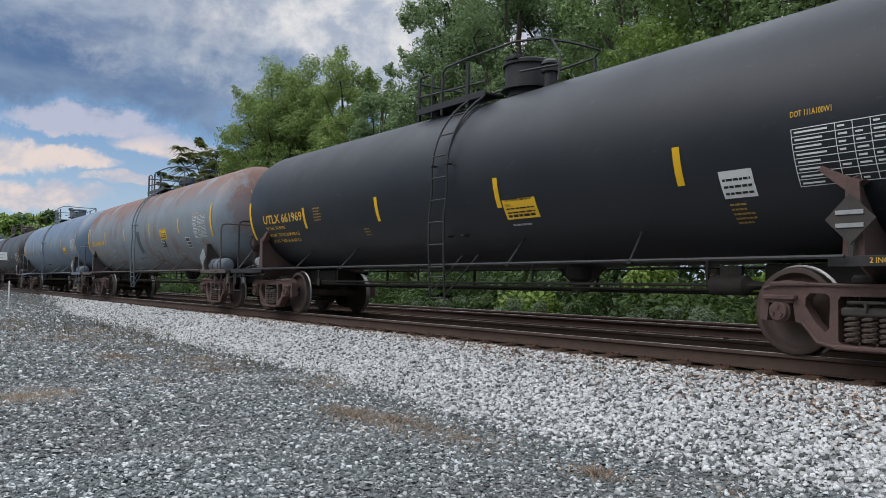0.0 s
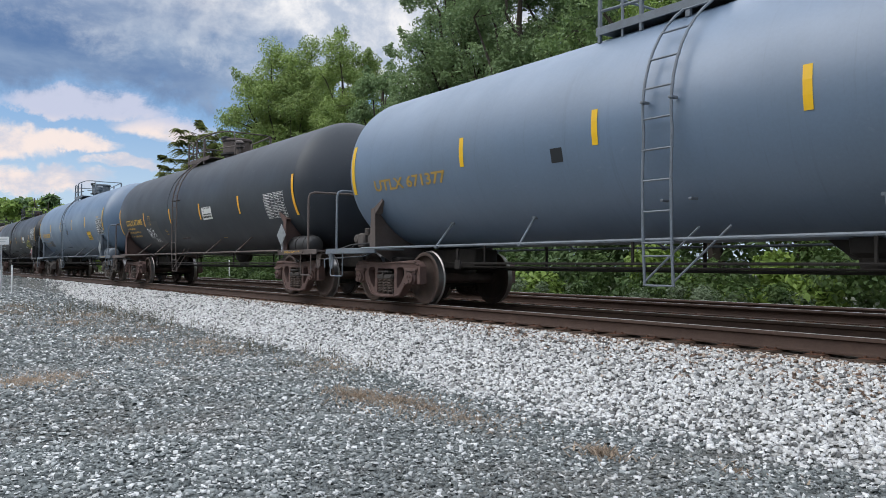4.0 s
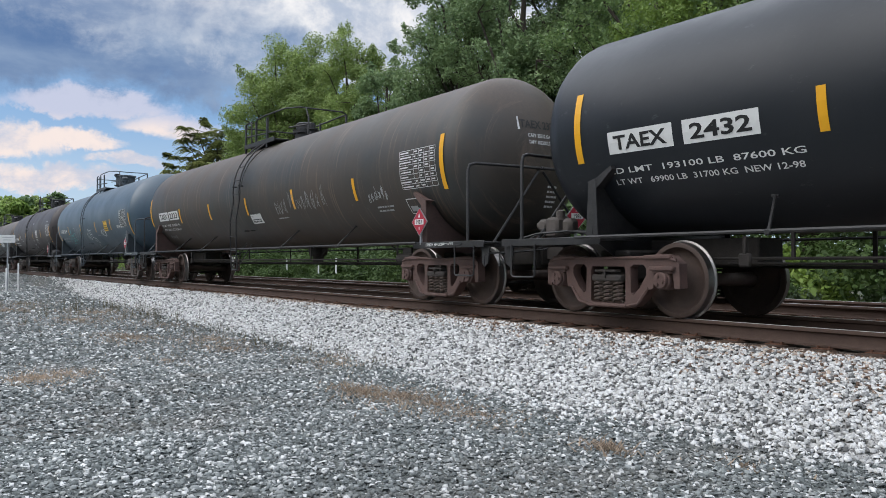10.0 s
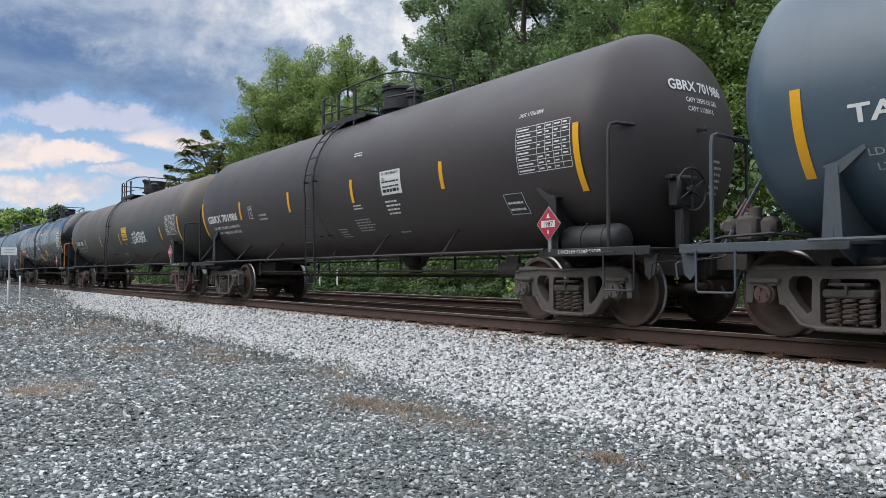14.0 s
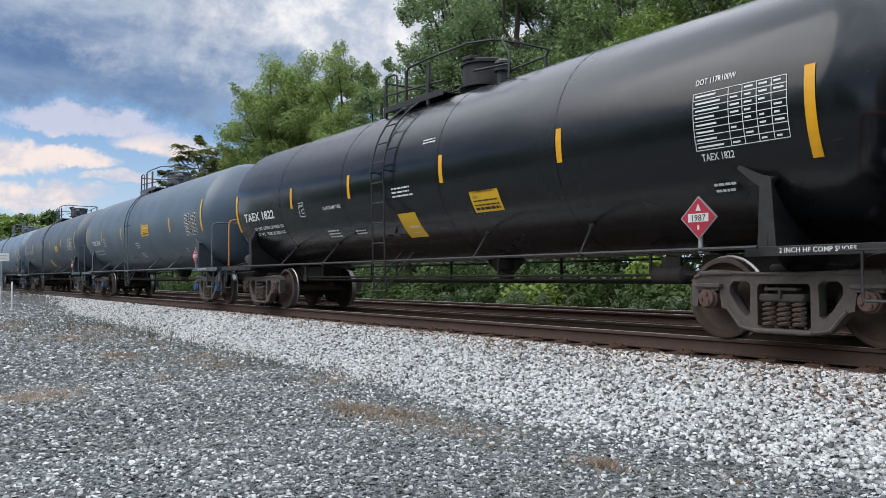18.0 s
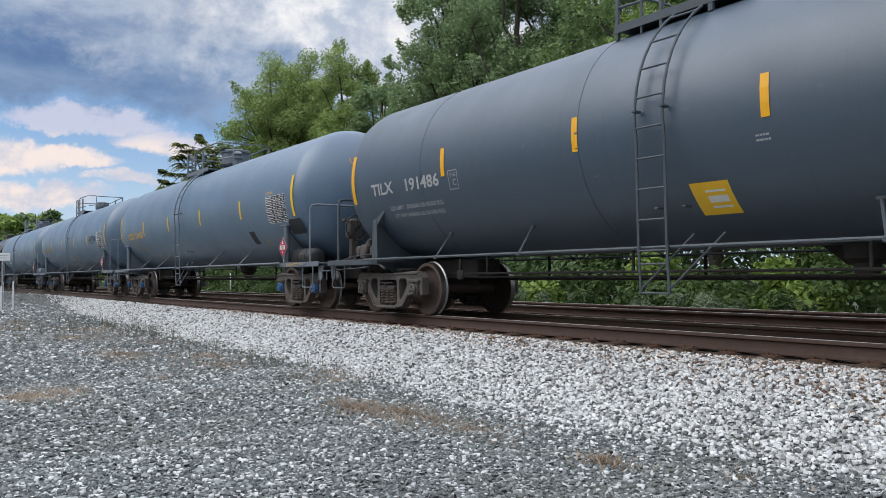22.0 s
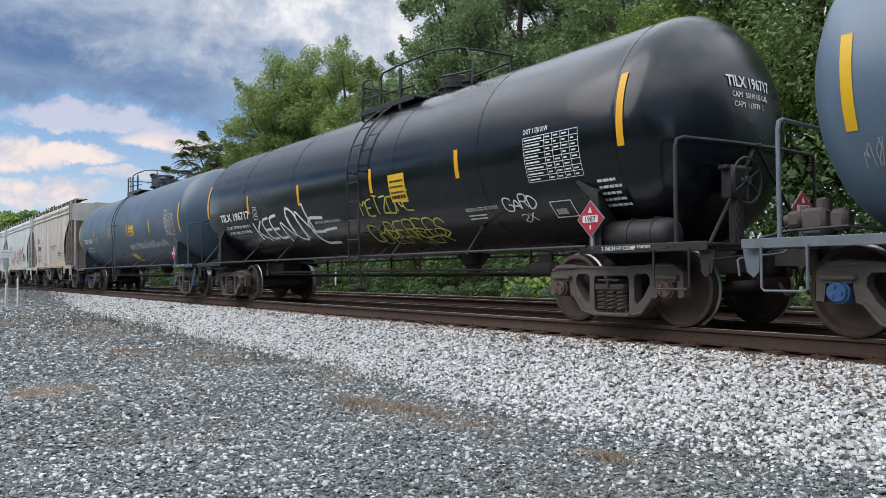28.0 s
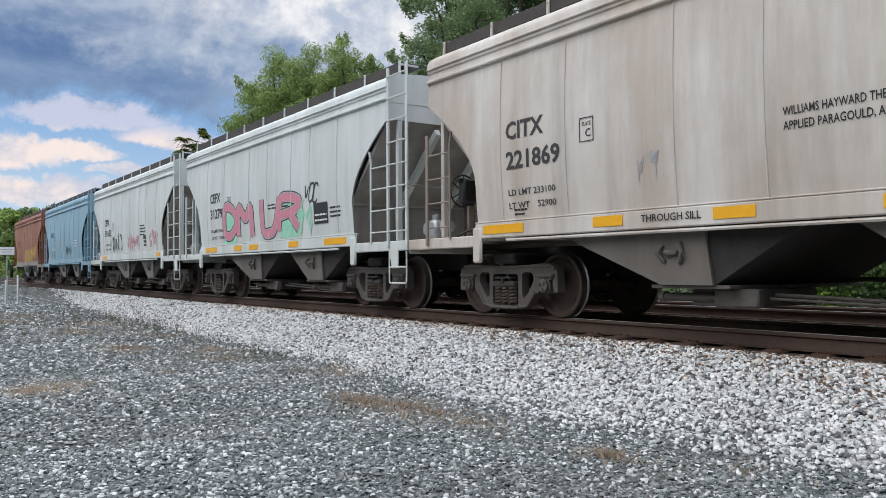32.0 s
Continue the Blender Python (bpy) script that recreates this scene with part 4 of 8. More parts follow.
# ---- tank wagons ----
def tank_geo(half, r, zc, d, bend):
    """Shell with dished heads; the shell slopes slightly to its middle where bend is set."""
    prof = [(-half - d * math.cos(a), r * math.sin(a)) for a in (math.pi / 2 * i / 9 for i in range(9))]
    n = 14
    prof += [(-half + 2 * half * i / n, r) for i in range(n + 1)]
    prof += [(half + d * math.cos(a), r * math.sin(a)) for a in (math.pi / 2 * i / 9 for i in range(8, -1, -1))]
    g = Geo().lathe(prof, (0, 0, zc), "x", 96)
    if bend:
        g.v = [(x, y, z - bend * max(0.0, 1 - abs(x) / half)) for x, y, z in g.v]
    return g


def ring_geo(r, zc, x, w=0.05, t=0.006):
    return Geo().lathe([(x - w / 2, r - 0.01), (x - w / 2, r + t), (x + w / 2, r + t), (x + w / 2, r - 0.01)], (0, 0, zc), "x", 48, caps=False)


def arc(r, zc, z0, z1, n=10):
    """Points (y, z) up the near side of the shell."""
    a0, a1 = math.asin((z0 - zc) / r), math.asin((z1 - zc) / r)
    return [(-r * math.cos(a0 + (a1 - a0) * i / n), zc + r * math.sin(a0 + (a1 - a0) * i / n)) for i in range(n + 1)]


def ladder(car, x, r, zc, mat, foot=0.47, wide=0.40):
    """Side ladder from below the shell up over its shoulder to the platform."""
    q = r + 0.11
    pts = [(-1.52, foot), (-1.55, 1.0), (-1.56, 1.7)] + [p for p in arc(q, zc, 2.2, zc + q * 0.84, 9)]
    a = None
    for s in (-1, 1):
        o = part("ladder_rail", lambda: Geo().tube([(s * wide / 2, y, z) for y, z in pts], 0.018, 6), mat, car, at=pose(x, 0, 0), key=("ladder_rail", s, r, zc, foot))
        a = a or o
    zs = [foot, foot + 0.33] + [0.95 + 0.35 * i for i in range(10)]
    rungs = []
    for z in zs:
        if z > pts[-1][1]: break
        for (y0, z0), (y1, z1) in zip(pts, pts[1:]):
            if z0 <= z <= z1: rungs.append((y0 + (y1 - y0) * (z - z0) / (z1 - z0), z)); break
    y = pts[-1]
    for yy, z in rungs:
        part("rung", lambda: Geo().tube([(-wide / 2 - 0.02, 0, 0), (wide / 2 + 0.02, 0, 0)], 0.013, 6), mat, a, at=pose(0, yy, z), key=("rung", wide))
    for z in (1.45, 2.55):  # stand-off brackets with small feet
        for s in (-1, 1):
            part("ladder_bracket", lambda: Geo().box((0, 0, 0), (0.05, 0.12, 0.03), 0.005), mat, a, at=pose(s * wide / 2, -math.sqrt(max(0, q * q - (z - zc) ** 2)) + 0.03, z), key="ladder_bracket")
    for s in (1, -1):   # feet braces in a V towards the side rail
        part("ladder_brace", lambda: Geo().tube([(s * wide / 2, -1.52, foot + 0.04), (s * wide / 2 + 0.62, -1.36, 1.12)], 0.013, 6), mat, a, key=("ladder_brace", s, foot))


def platform(car, x0, x1, r, zc, mat, high=0.80, kind="dome", lidmat=None):
    """Top platform by the ladder: deck planks, posts, a guard hoop round the valves on the crown."""
    top = zc + r
    x0 = x0 + 0.25
    xd = x0 + 2.15
    zs = zc + math.sqrt(r * r - 0.74 ** 2)      # height of the shell under the rails
    deck = part("platform_deck", lambda: Geo().box((0.95, -0.56, 0), (2.0, 0.40, 0.035), 0.008), mat, car, "grating deck along the tank crown", at=pose(x0, 0, top - 0.045), key="deck")
    part("deck_edge", lambda: Geo().box((0.95, -0.76, 0), (2.0, 0.02, 0.11), 0.004), mat, deck, key="deck_edge")
    part("far_plank", lambda: Geo().box((1.5, 0.58, 0), (3.2, 0.36, 0.035), 0.008), mat, deck, key="far_plank")
    part("cross_plank", lambda: Geo().box((0.2, 0, 0.004), (0.42, 0.78, 0.03), 0.008), mat, deck, key="cross_plank")
    dz = top - 0.045

    def post(dx, y, z1, w=0.05):
        part("rail_post", lambda: Geo().box((0, 0, (z1 - zs) / 2), (w, 0.05, z1 - zs), 0.006), mat, deck, at=pose(dx, y, zs - dz), key=("post", round(z1 - zs, 2), w))
    zt = zs + high - dz
    for dx, w in ((0.0, 0.05), (0.72, 0.05), (1.45, 0.075)):
        post(dx, -0.74, zs + high - 0.03, w)
    for dx in (0.0, 1.45, 2.9):
        post(dx, 0.74, zs + high - 0.03)
    rails = [
        [(0.0, -0.74, zt - 0.14), (0.02, -0.74, zt - 0.05), (0.10, -0.74, zt - 0.01), (0.30, -0.74, zt - 0.01), (0.38, -0.74, zt - 0.05), (0.40, -0.74, zt - 0.14), (0.40, -0.74, zt - 0.80)],
        [(0.0, -0.74, zt - 0.12), (0.0, 0.74, zt - 0.12), (2.9, 0.74, zt - 0.02)],
        [(0.72, -0.74, zt - 0.16), (0.76, -0.75, zt - 0.05), (0.88, -0.77, zt), (1.5, -0.80, zt + 0.01), (2.7, -0.80, zt), (3.15, -0.62, zt - 0.02), (3.35, -0.2, zt - 0.06), (3.35, 0.4, zt - 0.06), (2.9, 0.74, zt - 0.02)],
        [(0.0, -0.74, zt - 0.36), (1.9, -0.72, zt - 0.44)],
        [(3.22, -0.5, zt - 0.03), (3.42, -0.52, zt - 0.30), (3.42, -0.54, zs - dz + 0.10)],
        [(2.75, -0.72, zt - 0.46), (3.42, -0.53, zt - 0.46)],
    ]
    for i, p in enumerate(rails):
        part("guard_rail", lambda: Geo().tube(p, 0.020, 6), mat, deck, key=("guard", i, round(zt, 2)))
    lid = lidmat or mat
    if kind == "dome":
        m = part("manway_housing", lambda: Geo().lathe([(0.0, 0.34), (0.10, 0.34), (0.10, 0.46), (0.14, 0.46), (0.14, 0.40), (0.50, 0.40), (0.50, 0.44), (0.55, 0.44), (0.57, 0.42), (0.58, 0.0)], axis="z", seg=28), lid, car, "round valve housing on the crown", at=pose(xd, 0.0, top - 0.06), key="housing")
        part("housing_flange", lambda: Geo().lathe([(0.10, 0.465), (0.14, 0.465), (0.14, 0.42)], axis="z", seg=28, caps=False), M["black"], m, key="housing_flange")
        part("hinge", lambda: Geo().box((0.05, -0.36, 0.585), (0.26, 0.20, 0.07), 0.01), M["black"], m, key="hinge")
        part("vacuum_valve", lambda: Geo().lathe([(0.0, 0.10), (0.24, 0.10), (0.24, 0.15), (0.30, 0.15), (0.30, 0.11), (0.36, 0.11), (0.36, 0.15), (0.40, 0.14), (0.45, 0.07), (0.45, 0.0)], axis="z", seg=16), lid, car, at=pose(xd + 0.72, -0.2, top - 0.06), key="valve")
    else:
        m = part("manway_cover", lambda: Geo().lathe([(0.0, 0.26), (0.16, 0.26), (0.16, 0.31), (0.22, 0.31), (0.22, 0.24), (0.40, 0.24), (0.43, 0.20), (0.43, 0.0)], axis="z", seg=28), lid, car, "round manway cover with bolts", at=pose(xd, 0.0, top - 0.05), key="manway")
        for k in range(8):
            a = radians(45 * k + 20)
            part("swing_bolt", lambda: Geo().lathe([(0.12, 0.016), (0.27, 0.016), (0.27, 0.0)], axis="z", seg=6).box((0, 0, 0.25), (0.05, 0.05, 0.025), 0.005), M["black"], m, at=pose(0.30 * math.cos(a), 0.30 * math.sin(a), 0), key="swing_bolt")
        part("relief_valve", lambda: Geo().lathe([(0.0, 0.08), (0.18, 0.08), (0.18, 0.14), (0.22, 0.14), (0.22, 0.07), (0.34, 0.07), (0.36, 0.0)], axis="z", seg=16), M["truck_red"] if kind == "red" else lid, car, at=pose(xd + 0.6, -0.1, top - 0.06), key="relief")
        part("fill_pipe", lambda: Geo().lathe([(0.0, 0.05), (0.2, 0.05), (0.2, 0.09), (0.26, 0.09), (0.26, 0.0)], axis="z", seg=12), lid, car, at=pose(xd - 0.55, 0.1, top - 0.06), key="fill")


def end_gear(car, s, h, tcx, r, zc, mat, c):
    """Everything on one end: decking, stub sill, rails, steps, saddle, coupler. s = 1 at the +x end."""
    turn = pose(0, 0, 0) if s == 1 else pose(0, 0, 0, 0, 0, 180)
    e = h - 8.79      # how much longer this wagon is than the standard one, at each end
    at = turn @ pose(e, 0, 0)
    under = c["frame"]
    part("end_deck", lambda: Geo().box((7.62, -1.10, 0.965), (1.90, 0.62, 0.03), 0.006).box((7.62, 1.10, 0.965), (1.90, 0.62, 0.03), 0.006)
                .box((7.62, -1.41, 0.945), (1.92, 0.03, 0.10), 0.006).box((7.62, 1.41, 0.945), (1.92, 0.03, 0.10), 0.006).box((8.42, 0, 0.94), (0.26, 2.4, 0.08), 0.01), under, car, "end decking of the tank wagon", at=at, key="end_deck")
    part("stub_sill", lambda: Geo().box((6.9, 0, 0.80), (3.3, 0.50, 0.34), 0.02).box((8.45, 0, 0.80), (0.12, 0.62, 0.42), 0.02).box((6.87, 0, 0.78), (0.5, 1.9, 0.10), 0.03), M["under"], car, at=at, key="stub_sill")
    part("coupler", coupler_geo, M["truck_dark"], car, "automatic knuckle coupler", at=turn @ pose(h, 0, 0), key="coupler")
    part("brake_hose", hose_geo, M["black"], car, at=turn @ pose(h, 0, 0), key="hose")

    def saddle():
        g = Geo()
        ins = [(y, z) for y, z in [(-r * 1.003 * math.cos(a), zc - r * 1.003 * math.sin(a)) for a in (radians(28 + 124 * i / 16) for i in range(17))]]
        g.prism([(-1.36, 0.98), (-1.33, 1.72)] + [p for p in ins if p[1] < 1.75] + [(1.33, 1.72), (1.36, 0.98), (0.9, 0.72), (-0.9, 0.72)], 6.85, 6.875, plane="yz")
        return g
    part("tank_saddle", saddle, c.get("saddle", mat), car, "welded saddle plates under the tank", at=at, key=("saddle", r, zc))
    for y in (-1.34, 1.34):
        if c.get("saddle_kind") == "post":
            part("saddle_post", lambda: Geo().tube([(6.86, 0, 0.97), (6.86, 0, 1.80)], 0.065, 12), c.get("saddle", mat), car, at=at @ pose(0, y, 0), key="saddle_post")
            part("saddle_pad", lambda: Geo().box((6.86, 0, 1.81), (0.34, 0.20, 0.03), 0.01), c.get("saddle", mat), car, at=at @ pose(0, y * 0.98, 0), key="saddle_pad")
            continue
        part("saddle_flange", lambda: Geo().prism([(6.76, 0.97), (6.97, 0.97), (6.92, 1.70), (6.80, 1.70)], -0.012, 0.012), c.get("saddle", mat), car, at=at @ pose(0, y, 0), key="saddle_flange")
        part("saddle_arm", lambda: Geo().prism([(6.96, 1.69), (6.80, 1.73), (6.56, 1.86), (6.53, 1.82), (6.72, 1.66), (6.80, 1.60)], -0.07, 0.07), c.get("saddle", mat), car, at=at @ pose(0, y * 0.95, 0), key="saddle_arm")
    # rail round the end: up at each corner and across in front of the head
    pipe = c.get("pipe_mat", mat)
    y0, zr = 1.40, c.get("end_rail", 2.18)
    part("end_rail", lambda: Geo().tube([(8.16, -y0, 0.98), (8.16, -y0, zr - 0.12), (8.165, -y0 + 0.03, zr - 0.03), (8.18, -y0 + 0.12, zr), (8.26, -0.5, zr), (8.26, 0.5, zr), (8.18, y0 - 0.12, zr), (8.165, y0 - 0.03, zr - 0.03), (8.16, y0, zr - 0.12), (8.16, y0, 0.98)], 0.024, 8),
         pipe, car, "bent pipe rail round the tank head", at=at @ pose(c.get("rail_x", 0), 0, 0), key=("end_rail", zr))
    part("rail_bracket", lambda: Geo().box((8.24, 0, zr), (0.14, 0.05, 0.05), 0.008), mat, car, at=at, key=("rail_bracket", zr))
    if c.get("brace", 1):
        part("rail_brace", lambda: Geo().tube([(8.24, -0.05, zr - 0.05), (8.30, -1.0, 0.98)], 0.022, 6).tube([(8.24, 0.05, zr - 0.05), (8.30, 1.0, 0.98)], 0.022, 6), mat, car, at=at, key=("rail_brace", zr))
    for y in (-1.43, 1.43):
        part("sill_step", lambda: Geo().tube([(7.86, y, 0.92), (7.86, y, 0.50), (7.89, y, 0.47), (8.32, y, 0.47), (8.35, y, 0.50), (8.35, y, 0.92)], 0.014, 6).tube([(7.70, y - 0.05 * 1, 0.95), (7.70, y - 0.09, 0.93), (8.12, y - 0.09, 0.93), (8.12, y - 0.05, 0.95)], 0.010, 5), under, car, "bent-bar sill step", at=at, key=("sill_step", y))
        part("corner_gusset", lambda: Geo().prism([(8.42, 0.90), (8.62, 0.90), (8.58, 0.66), (8.50, 0.60), (8.44, 0.66)], y * 0.93 - 0.01, y * 0.93 + 0.01), under, car, at=at, key=("gusset", y))
        part("uncoupling_lever", lambda: Geo().tube([(8.60, y, 0.62), (8.62, y, 0.78), (8.64, y * 0.95, 0.80), (8.70, y * 0.35, 0.86), (8.74, y * 0.1, 1.0)], 0.012, 5), mat, car, at=at, key=("lever", y))


def brake_gear(car, h, mat, c):
    """Hand brake, valve block and air reservoir on one end."""
    e = h - 8.79
    if c.get("reservoir"):
        p = part("air_reservoir", lambda: Geo().lathe([(-0.52, 0.0), (-0.52, 0.12), (-0.47, 0.19), (-0.42, 0.205), (0.42, 0.205), (0.47, 0.19), (0.52, 0.12), (0.52, 0.0)], axis="x", seg=24), c["reservoir"], car, "cylindrical air reservoir strapped to the deck", at=pose(e + 7.40, -1.10, 1.10), key="reservoir")
        for x in (-0.08, 0.28):
            part("strap", lambda: Geo().lathe([(-0.02, 0.205), (-0.02, 0.214), (0.02, 0.214), (0.02, 0.205)], axis="x", seg=20, caps=False).box((0, -0.02, 0.215), (0.03, 0.12, 0.02), 0.004), M["black"], p, at=pose(x, 0, 0), key="strap")
    if not c.get("brake"): return
    wx, wy, wz = e + 8.40, -0.42, 1.72
    w = part("brake_wheel", lambda: Geo().tube([(0, 0.27 * math.cos(t), 0.27 * math.sin(t)) for t in (2 * math.pi * i / 24 for i in range(24))], 0.016, 6, True)
             .lathe([(-0.04, 0.0), (-0.04, 0.06), (0.03, 0.05), (0.03, 0.0)], axis="x", seg=12), M["black"], car, "hand brake wheel", at=pose(wx, wy, wz), key="brake_wheel")
    for i in range(6):
        part("spoke", lambda: Geo().tube([(0, 0, 0.04), (0, 0, 0.265)], 0.011, 5), M["black"], w, at=pose(0, 0, 0, 60 * i), key="spoke")
    part("brake_housing", lambda: Geo().box((0, 0, 0), (0.20, 0.34, 0.42), 0.04).box((0.02, -0.02, -0.52), (0.12, 0.16, 0.66), 0.02).box((0, 0.0, 0.18), (0.12, 0.5, 0.05), 0.01), c.get("brake_mat", M["black"]), car, "hand brake gear housing", at=pose(wx - 0.16, wy, wz - 0.02), key="brake_housing")
    part("brake_chain", lambda: sum_links(), M["black"], car, at=pose(wx - 0.05, wy - 0.12, wz - 0.30), key="brake_chain")


def sum_links():
    g = Geo()
    for i in range(9):
        z = -0.062 * i
        ring = [((0.018 * math.cos(t) if i % 2 else 0), (0 if i % 2 else 0.018 * math.cos(t)), z + 0.04 * math.sin(t)) for t in (2 * math.pi * k / 8 for k in range(8))]
        g.tube(ring, 0.007, 4, True)
    return g


def valve_block(car, h, mat):
    """Control valve and pipes on the other end's deck."""
    e = h - 8.79
    v = part("control_valve", lambda: Geo().box((0, 0, 0.18), (0.26, 0.30, 0.30), 0.04).box((0.22, 0.02, 0.20), (0.20, 0.20, 0.22), 0.05).box((-0.22, -0.02, 0.22), (0.18, 0.22, 0.18), 0.04)
             .lathe([(0.30, 0.07), (0.42, 0.07), (0.44, 0.0)], (0.05, 0, 0), "z", 12).lathe([(-0.34, 0.06), (-0.20, 0.06)], (0, -0.05, 0.22), "x", 10), mat, car, "brake control valve block", at=pose(-e - 8.12, -0.75, 0.98), key="valve_block")
    for i in range(3):
        part("air_pipe", lambda: Geo().tube([(-0.5, -0.3 + 0.2 * i, 0.03), (-0.2, -0.22 + 0.15 * i, 0.10 + 0.05 * i), (0.4, -0.2 + 0.2 * i, 0.12), (0.7, 0.1 + 0.2 * i, 0.06)], 0.016, 5), M["black"], v, key=("air_pipe", i))


def placard(car, x, y, z, facing, text="1987", faded=False, holder=None):
    """A diamond hazard placard on a holder. facing: turn about z in degrees, 0 looks to -y."""
    hold = part("placard_holder", lambda: Geo().prism([(0, -0.235), (0.235, 0), (0, 0.235), (-0.235, 0)], 0, 0.012).box((0, 0.03, -0.2), (0.05, 0.03, 0.36), 0.005), M[holder or "galvanised"], car, "diamond placard holder" if faded else "red diamond hazard placard", at=pose(x, y, z, 0, 0, facing), key=("placard_holder", holder))
    if faded:
        for i in range(2):
            part("holder_bar", lambda: Geo().prism([(-0.13, -0.02), (0.13, -0.02), (0.13, 0.02), (-0.13, 0.02)], -0.012, -0.002), M["galvanised"], hold, at=pose(0, 0, 0.06 - 0.12 * i), key="holder_bar")
        return
    part("placard_face", lambda: Geo().prism([(0, -0.215), (0.215, 0), (0, 0.215), (-0.215, 0)], -0.006, -0.002), M["red"], hold, key="placard_face")
    part("number_field", lambda: Geo().prism([(-0.13, -0.045), (0.13, -0.045), (0.13, 0.045), (-0.13, 0.045)], -0.010, -0.0062), M["sign_white"], hold, key="number_field")

    def digits():
        pts, fs = text_geo(text, 0.07)
        wd = max(p[0] for p in pts)
        return Geo().add([(p - wd / 2, -0.0115, q - 0.035) for p, q in pts], fs)
    part("number", digits, M["ink"], hold, key=("placard", text))
    part("class_mark", lambda: Geo().prism([(-0.035, 0.075), (0.035, 0.075), (0.0, 0.15)], -0.008, -0.0062).prism([(-0.012, -0.13), (0.012, -0.13), (0.012, -0.08), (-0.012, -0.08)], -0.008, -0.0062), M["sign_white"], hold, key="class_mark")


def tank_car(x, h, c):
    """A tank wagon with centre x in the train and half length h."""
    car = new("tank_car")
    tagged(car, c["label"], "tank wagon", "wagons of the train")
    car.empty_display_size = 0.5
    MOVING.append((car, x))
    r, zc, mat = c.get("r", 1.48), c.get("zc", 2.47), c["paint"]
    tc = h - 1.93
    half, d = tc + 0.58, 0.74
    fm = c["frame"]
    tank = part("tank", lambda: tank_geo(half, r, zc, d, c.get("bend", 0)), mat, car, c.get("tank_label", ""), key=("tank", half, r, zc, c.get("bend", 0)))
    for sx in c.get("rings", ()):
        part("weld_band", lambda: ring_geo(r, zc, sx), mat, tank, key=("ring", r, zc, sx))
    for s in (-1, 1):
        add_truck(car, s * tc, c.get("truck", M["truck_grey"]), c.get("cap", M["truck_grey"]))
        end_gear(car, s, h, tc, r, zc, fm, c)
    brake_gear(car, h, fm, c)
    valve_block(car, h, c.get("valve", M["truck_grey"]))
    lx = c.get("ladder", -1.0)
    ladder(car, lx, r, zc, c.get("ladder_mat", fm), c.get("foot", 0.47))
    px = c.get("platform", (-1.8, 1.7))
    platform(car, px[0], px[1], r, zc, c.get("plat_mat", fm), kind=c.get("top", "dome"), lidmat=c.get("lid"))
    # side rails with slanting struts
    for y in (-1.50, 1.50):
        sr = part("side_rail", lambda: Geo().tube([(-tc - 0.15, y, 0.985), (tc + 0.0, y, 0.985)], 0.022, 6), fm, car, "long side pipe below the tank", key=("side_rail", y, h))
        for sx in c.get("struts", (-4.7, -2.7, 2.2, 4.4) if h < 9.5 else (-5.4, -3.0, 2.5, 5.2)):
            part("rail_strut", lambda: Geo().tube([(0, y, 0.985), (-0.28, math.copysign(r * 0.68, y), zc - 0.74 * r)], 0.018, 6).box((0.0, y, 0.975), (0.07, 0.06, 0.06), 0.01).box((-0.28, math.copysign(r * 0.675, y), zc - 0.735 * r), (0.10, 0.05, 0.05), 0.01), c.get("strut", fm), sr, at=pose(sx, 0, 0), key=("strut", y, r, zc))
    # bottom outlet and piping under the belly
    part("bottom_outlet", lambda: Geo().lathe([(zc - r - 0.34, 0.0), (zc - r - 0.34, 0.12), (zc - r - 0.2, 0.14), (zc - r - 0.15, 0.22), (zc - r + 0.06, 0.24)], axis="z", seg=16).prism([(-0.55, zc - r + 0.05), (0.55, zc - r + 0.05), (0.2, zc - r - 0.22), (-0.2, zc - r - 0.22)], -0.02, 0.02), M["under"], car, "bottom outlet valve with skid", at=pose(lx + 1.6, 0, -c.get("bend", 0)), key=("outlet", r, zc))
    part("brake_pipe", lambda: Geo().tube([(-tc, -0.5, 0.72), (tc, -0.5, 0.72)], 0.02, 6).tube([(-tc, 0.55, 0.62), (tc * 0.9, 0.55, 0.62)], 0.024, 6), M["under"], car, key=("pipe", h))
    for i in range(4):
        hx = -tc + 2.2 + (2 * tc - 4.4) * i / 3
        part("pipe_hanger", lambda: Geo().box((0, -0.5, 0.88), (0.04, 0.03, 0.34), 0.005), M["under"], car, at=pose(hx, 0, 0), key="hanger")
        part("pipe_hanger", lambda: Geo().box((0, 0.55, 0.84), (0.05, 0.03, 0.44), 0.005), M["under"], car, at=pose(hx + 0.35, 0, 0), key="hanger_b")
    part("brake_cylinder", lambda: Geo().lathe([(-0.25, 0.0), (-0.25, 0.12), (0.2, 0.12), (0.26, 0.06), (0.55, 0.03), (0.55, 0.0)], (0, -0.45, 0.72), "x", 14).box((0, -0.45, 0.88), (0.3, 0.06, 0.14), 0.01), M["under"], car, "brake cylinder under the tank", at=pose(tc - 1.9, 0, 0), key="brake_cyl")
    part("brake_rod", lambda: Geo().tube([(-tc + 1.2, -0.25, 0.66), (tc - 2.2, -0.35, 0.66)], 0.016, 5).box((-tc + 1.75, -0.72, 0.70), (0.16, 0.05, 0.16), 0.02).box((-tc + 1.75, -0.72, 0.86), (0.05, 0.04, 0.22), 0.01), M["under"], car, key=("brake_rod", h))
    e = h - 8.79
    if c.get("placard"):
        placard(car, e + c.get("placard_x", 6.88), -1.44, 1.33, 0, *c["placard"])
        placard(car, e + 8.50, 0.55, 1.42, 90, *c["placard"])
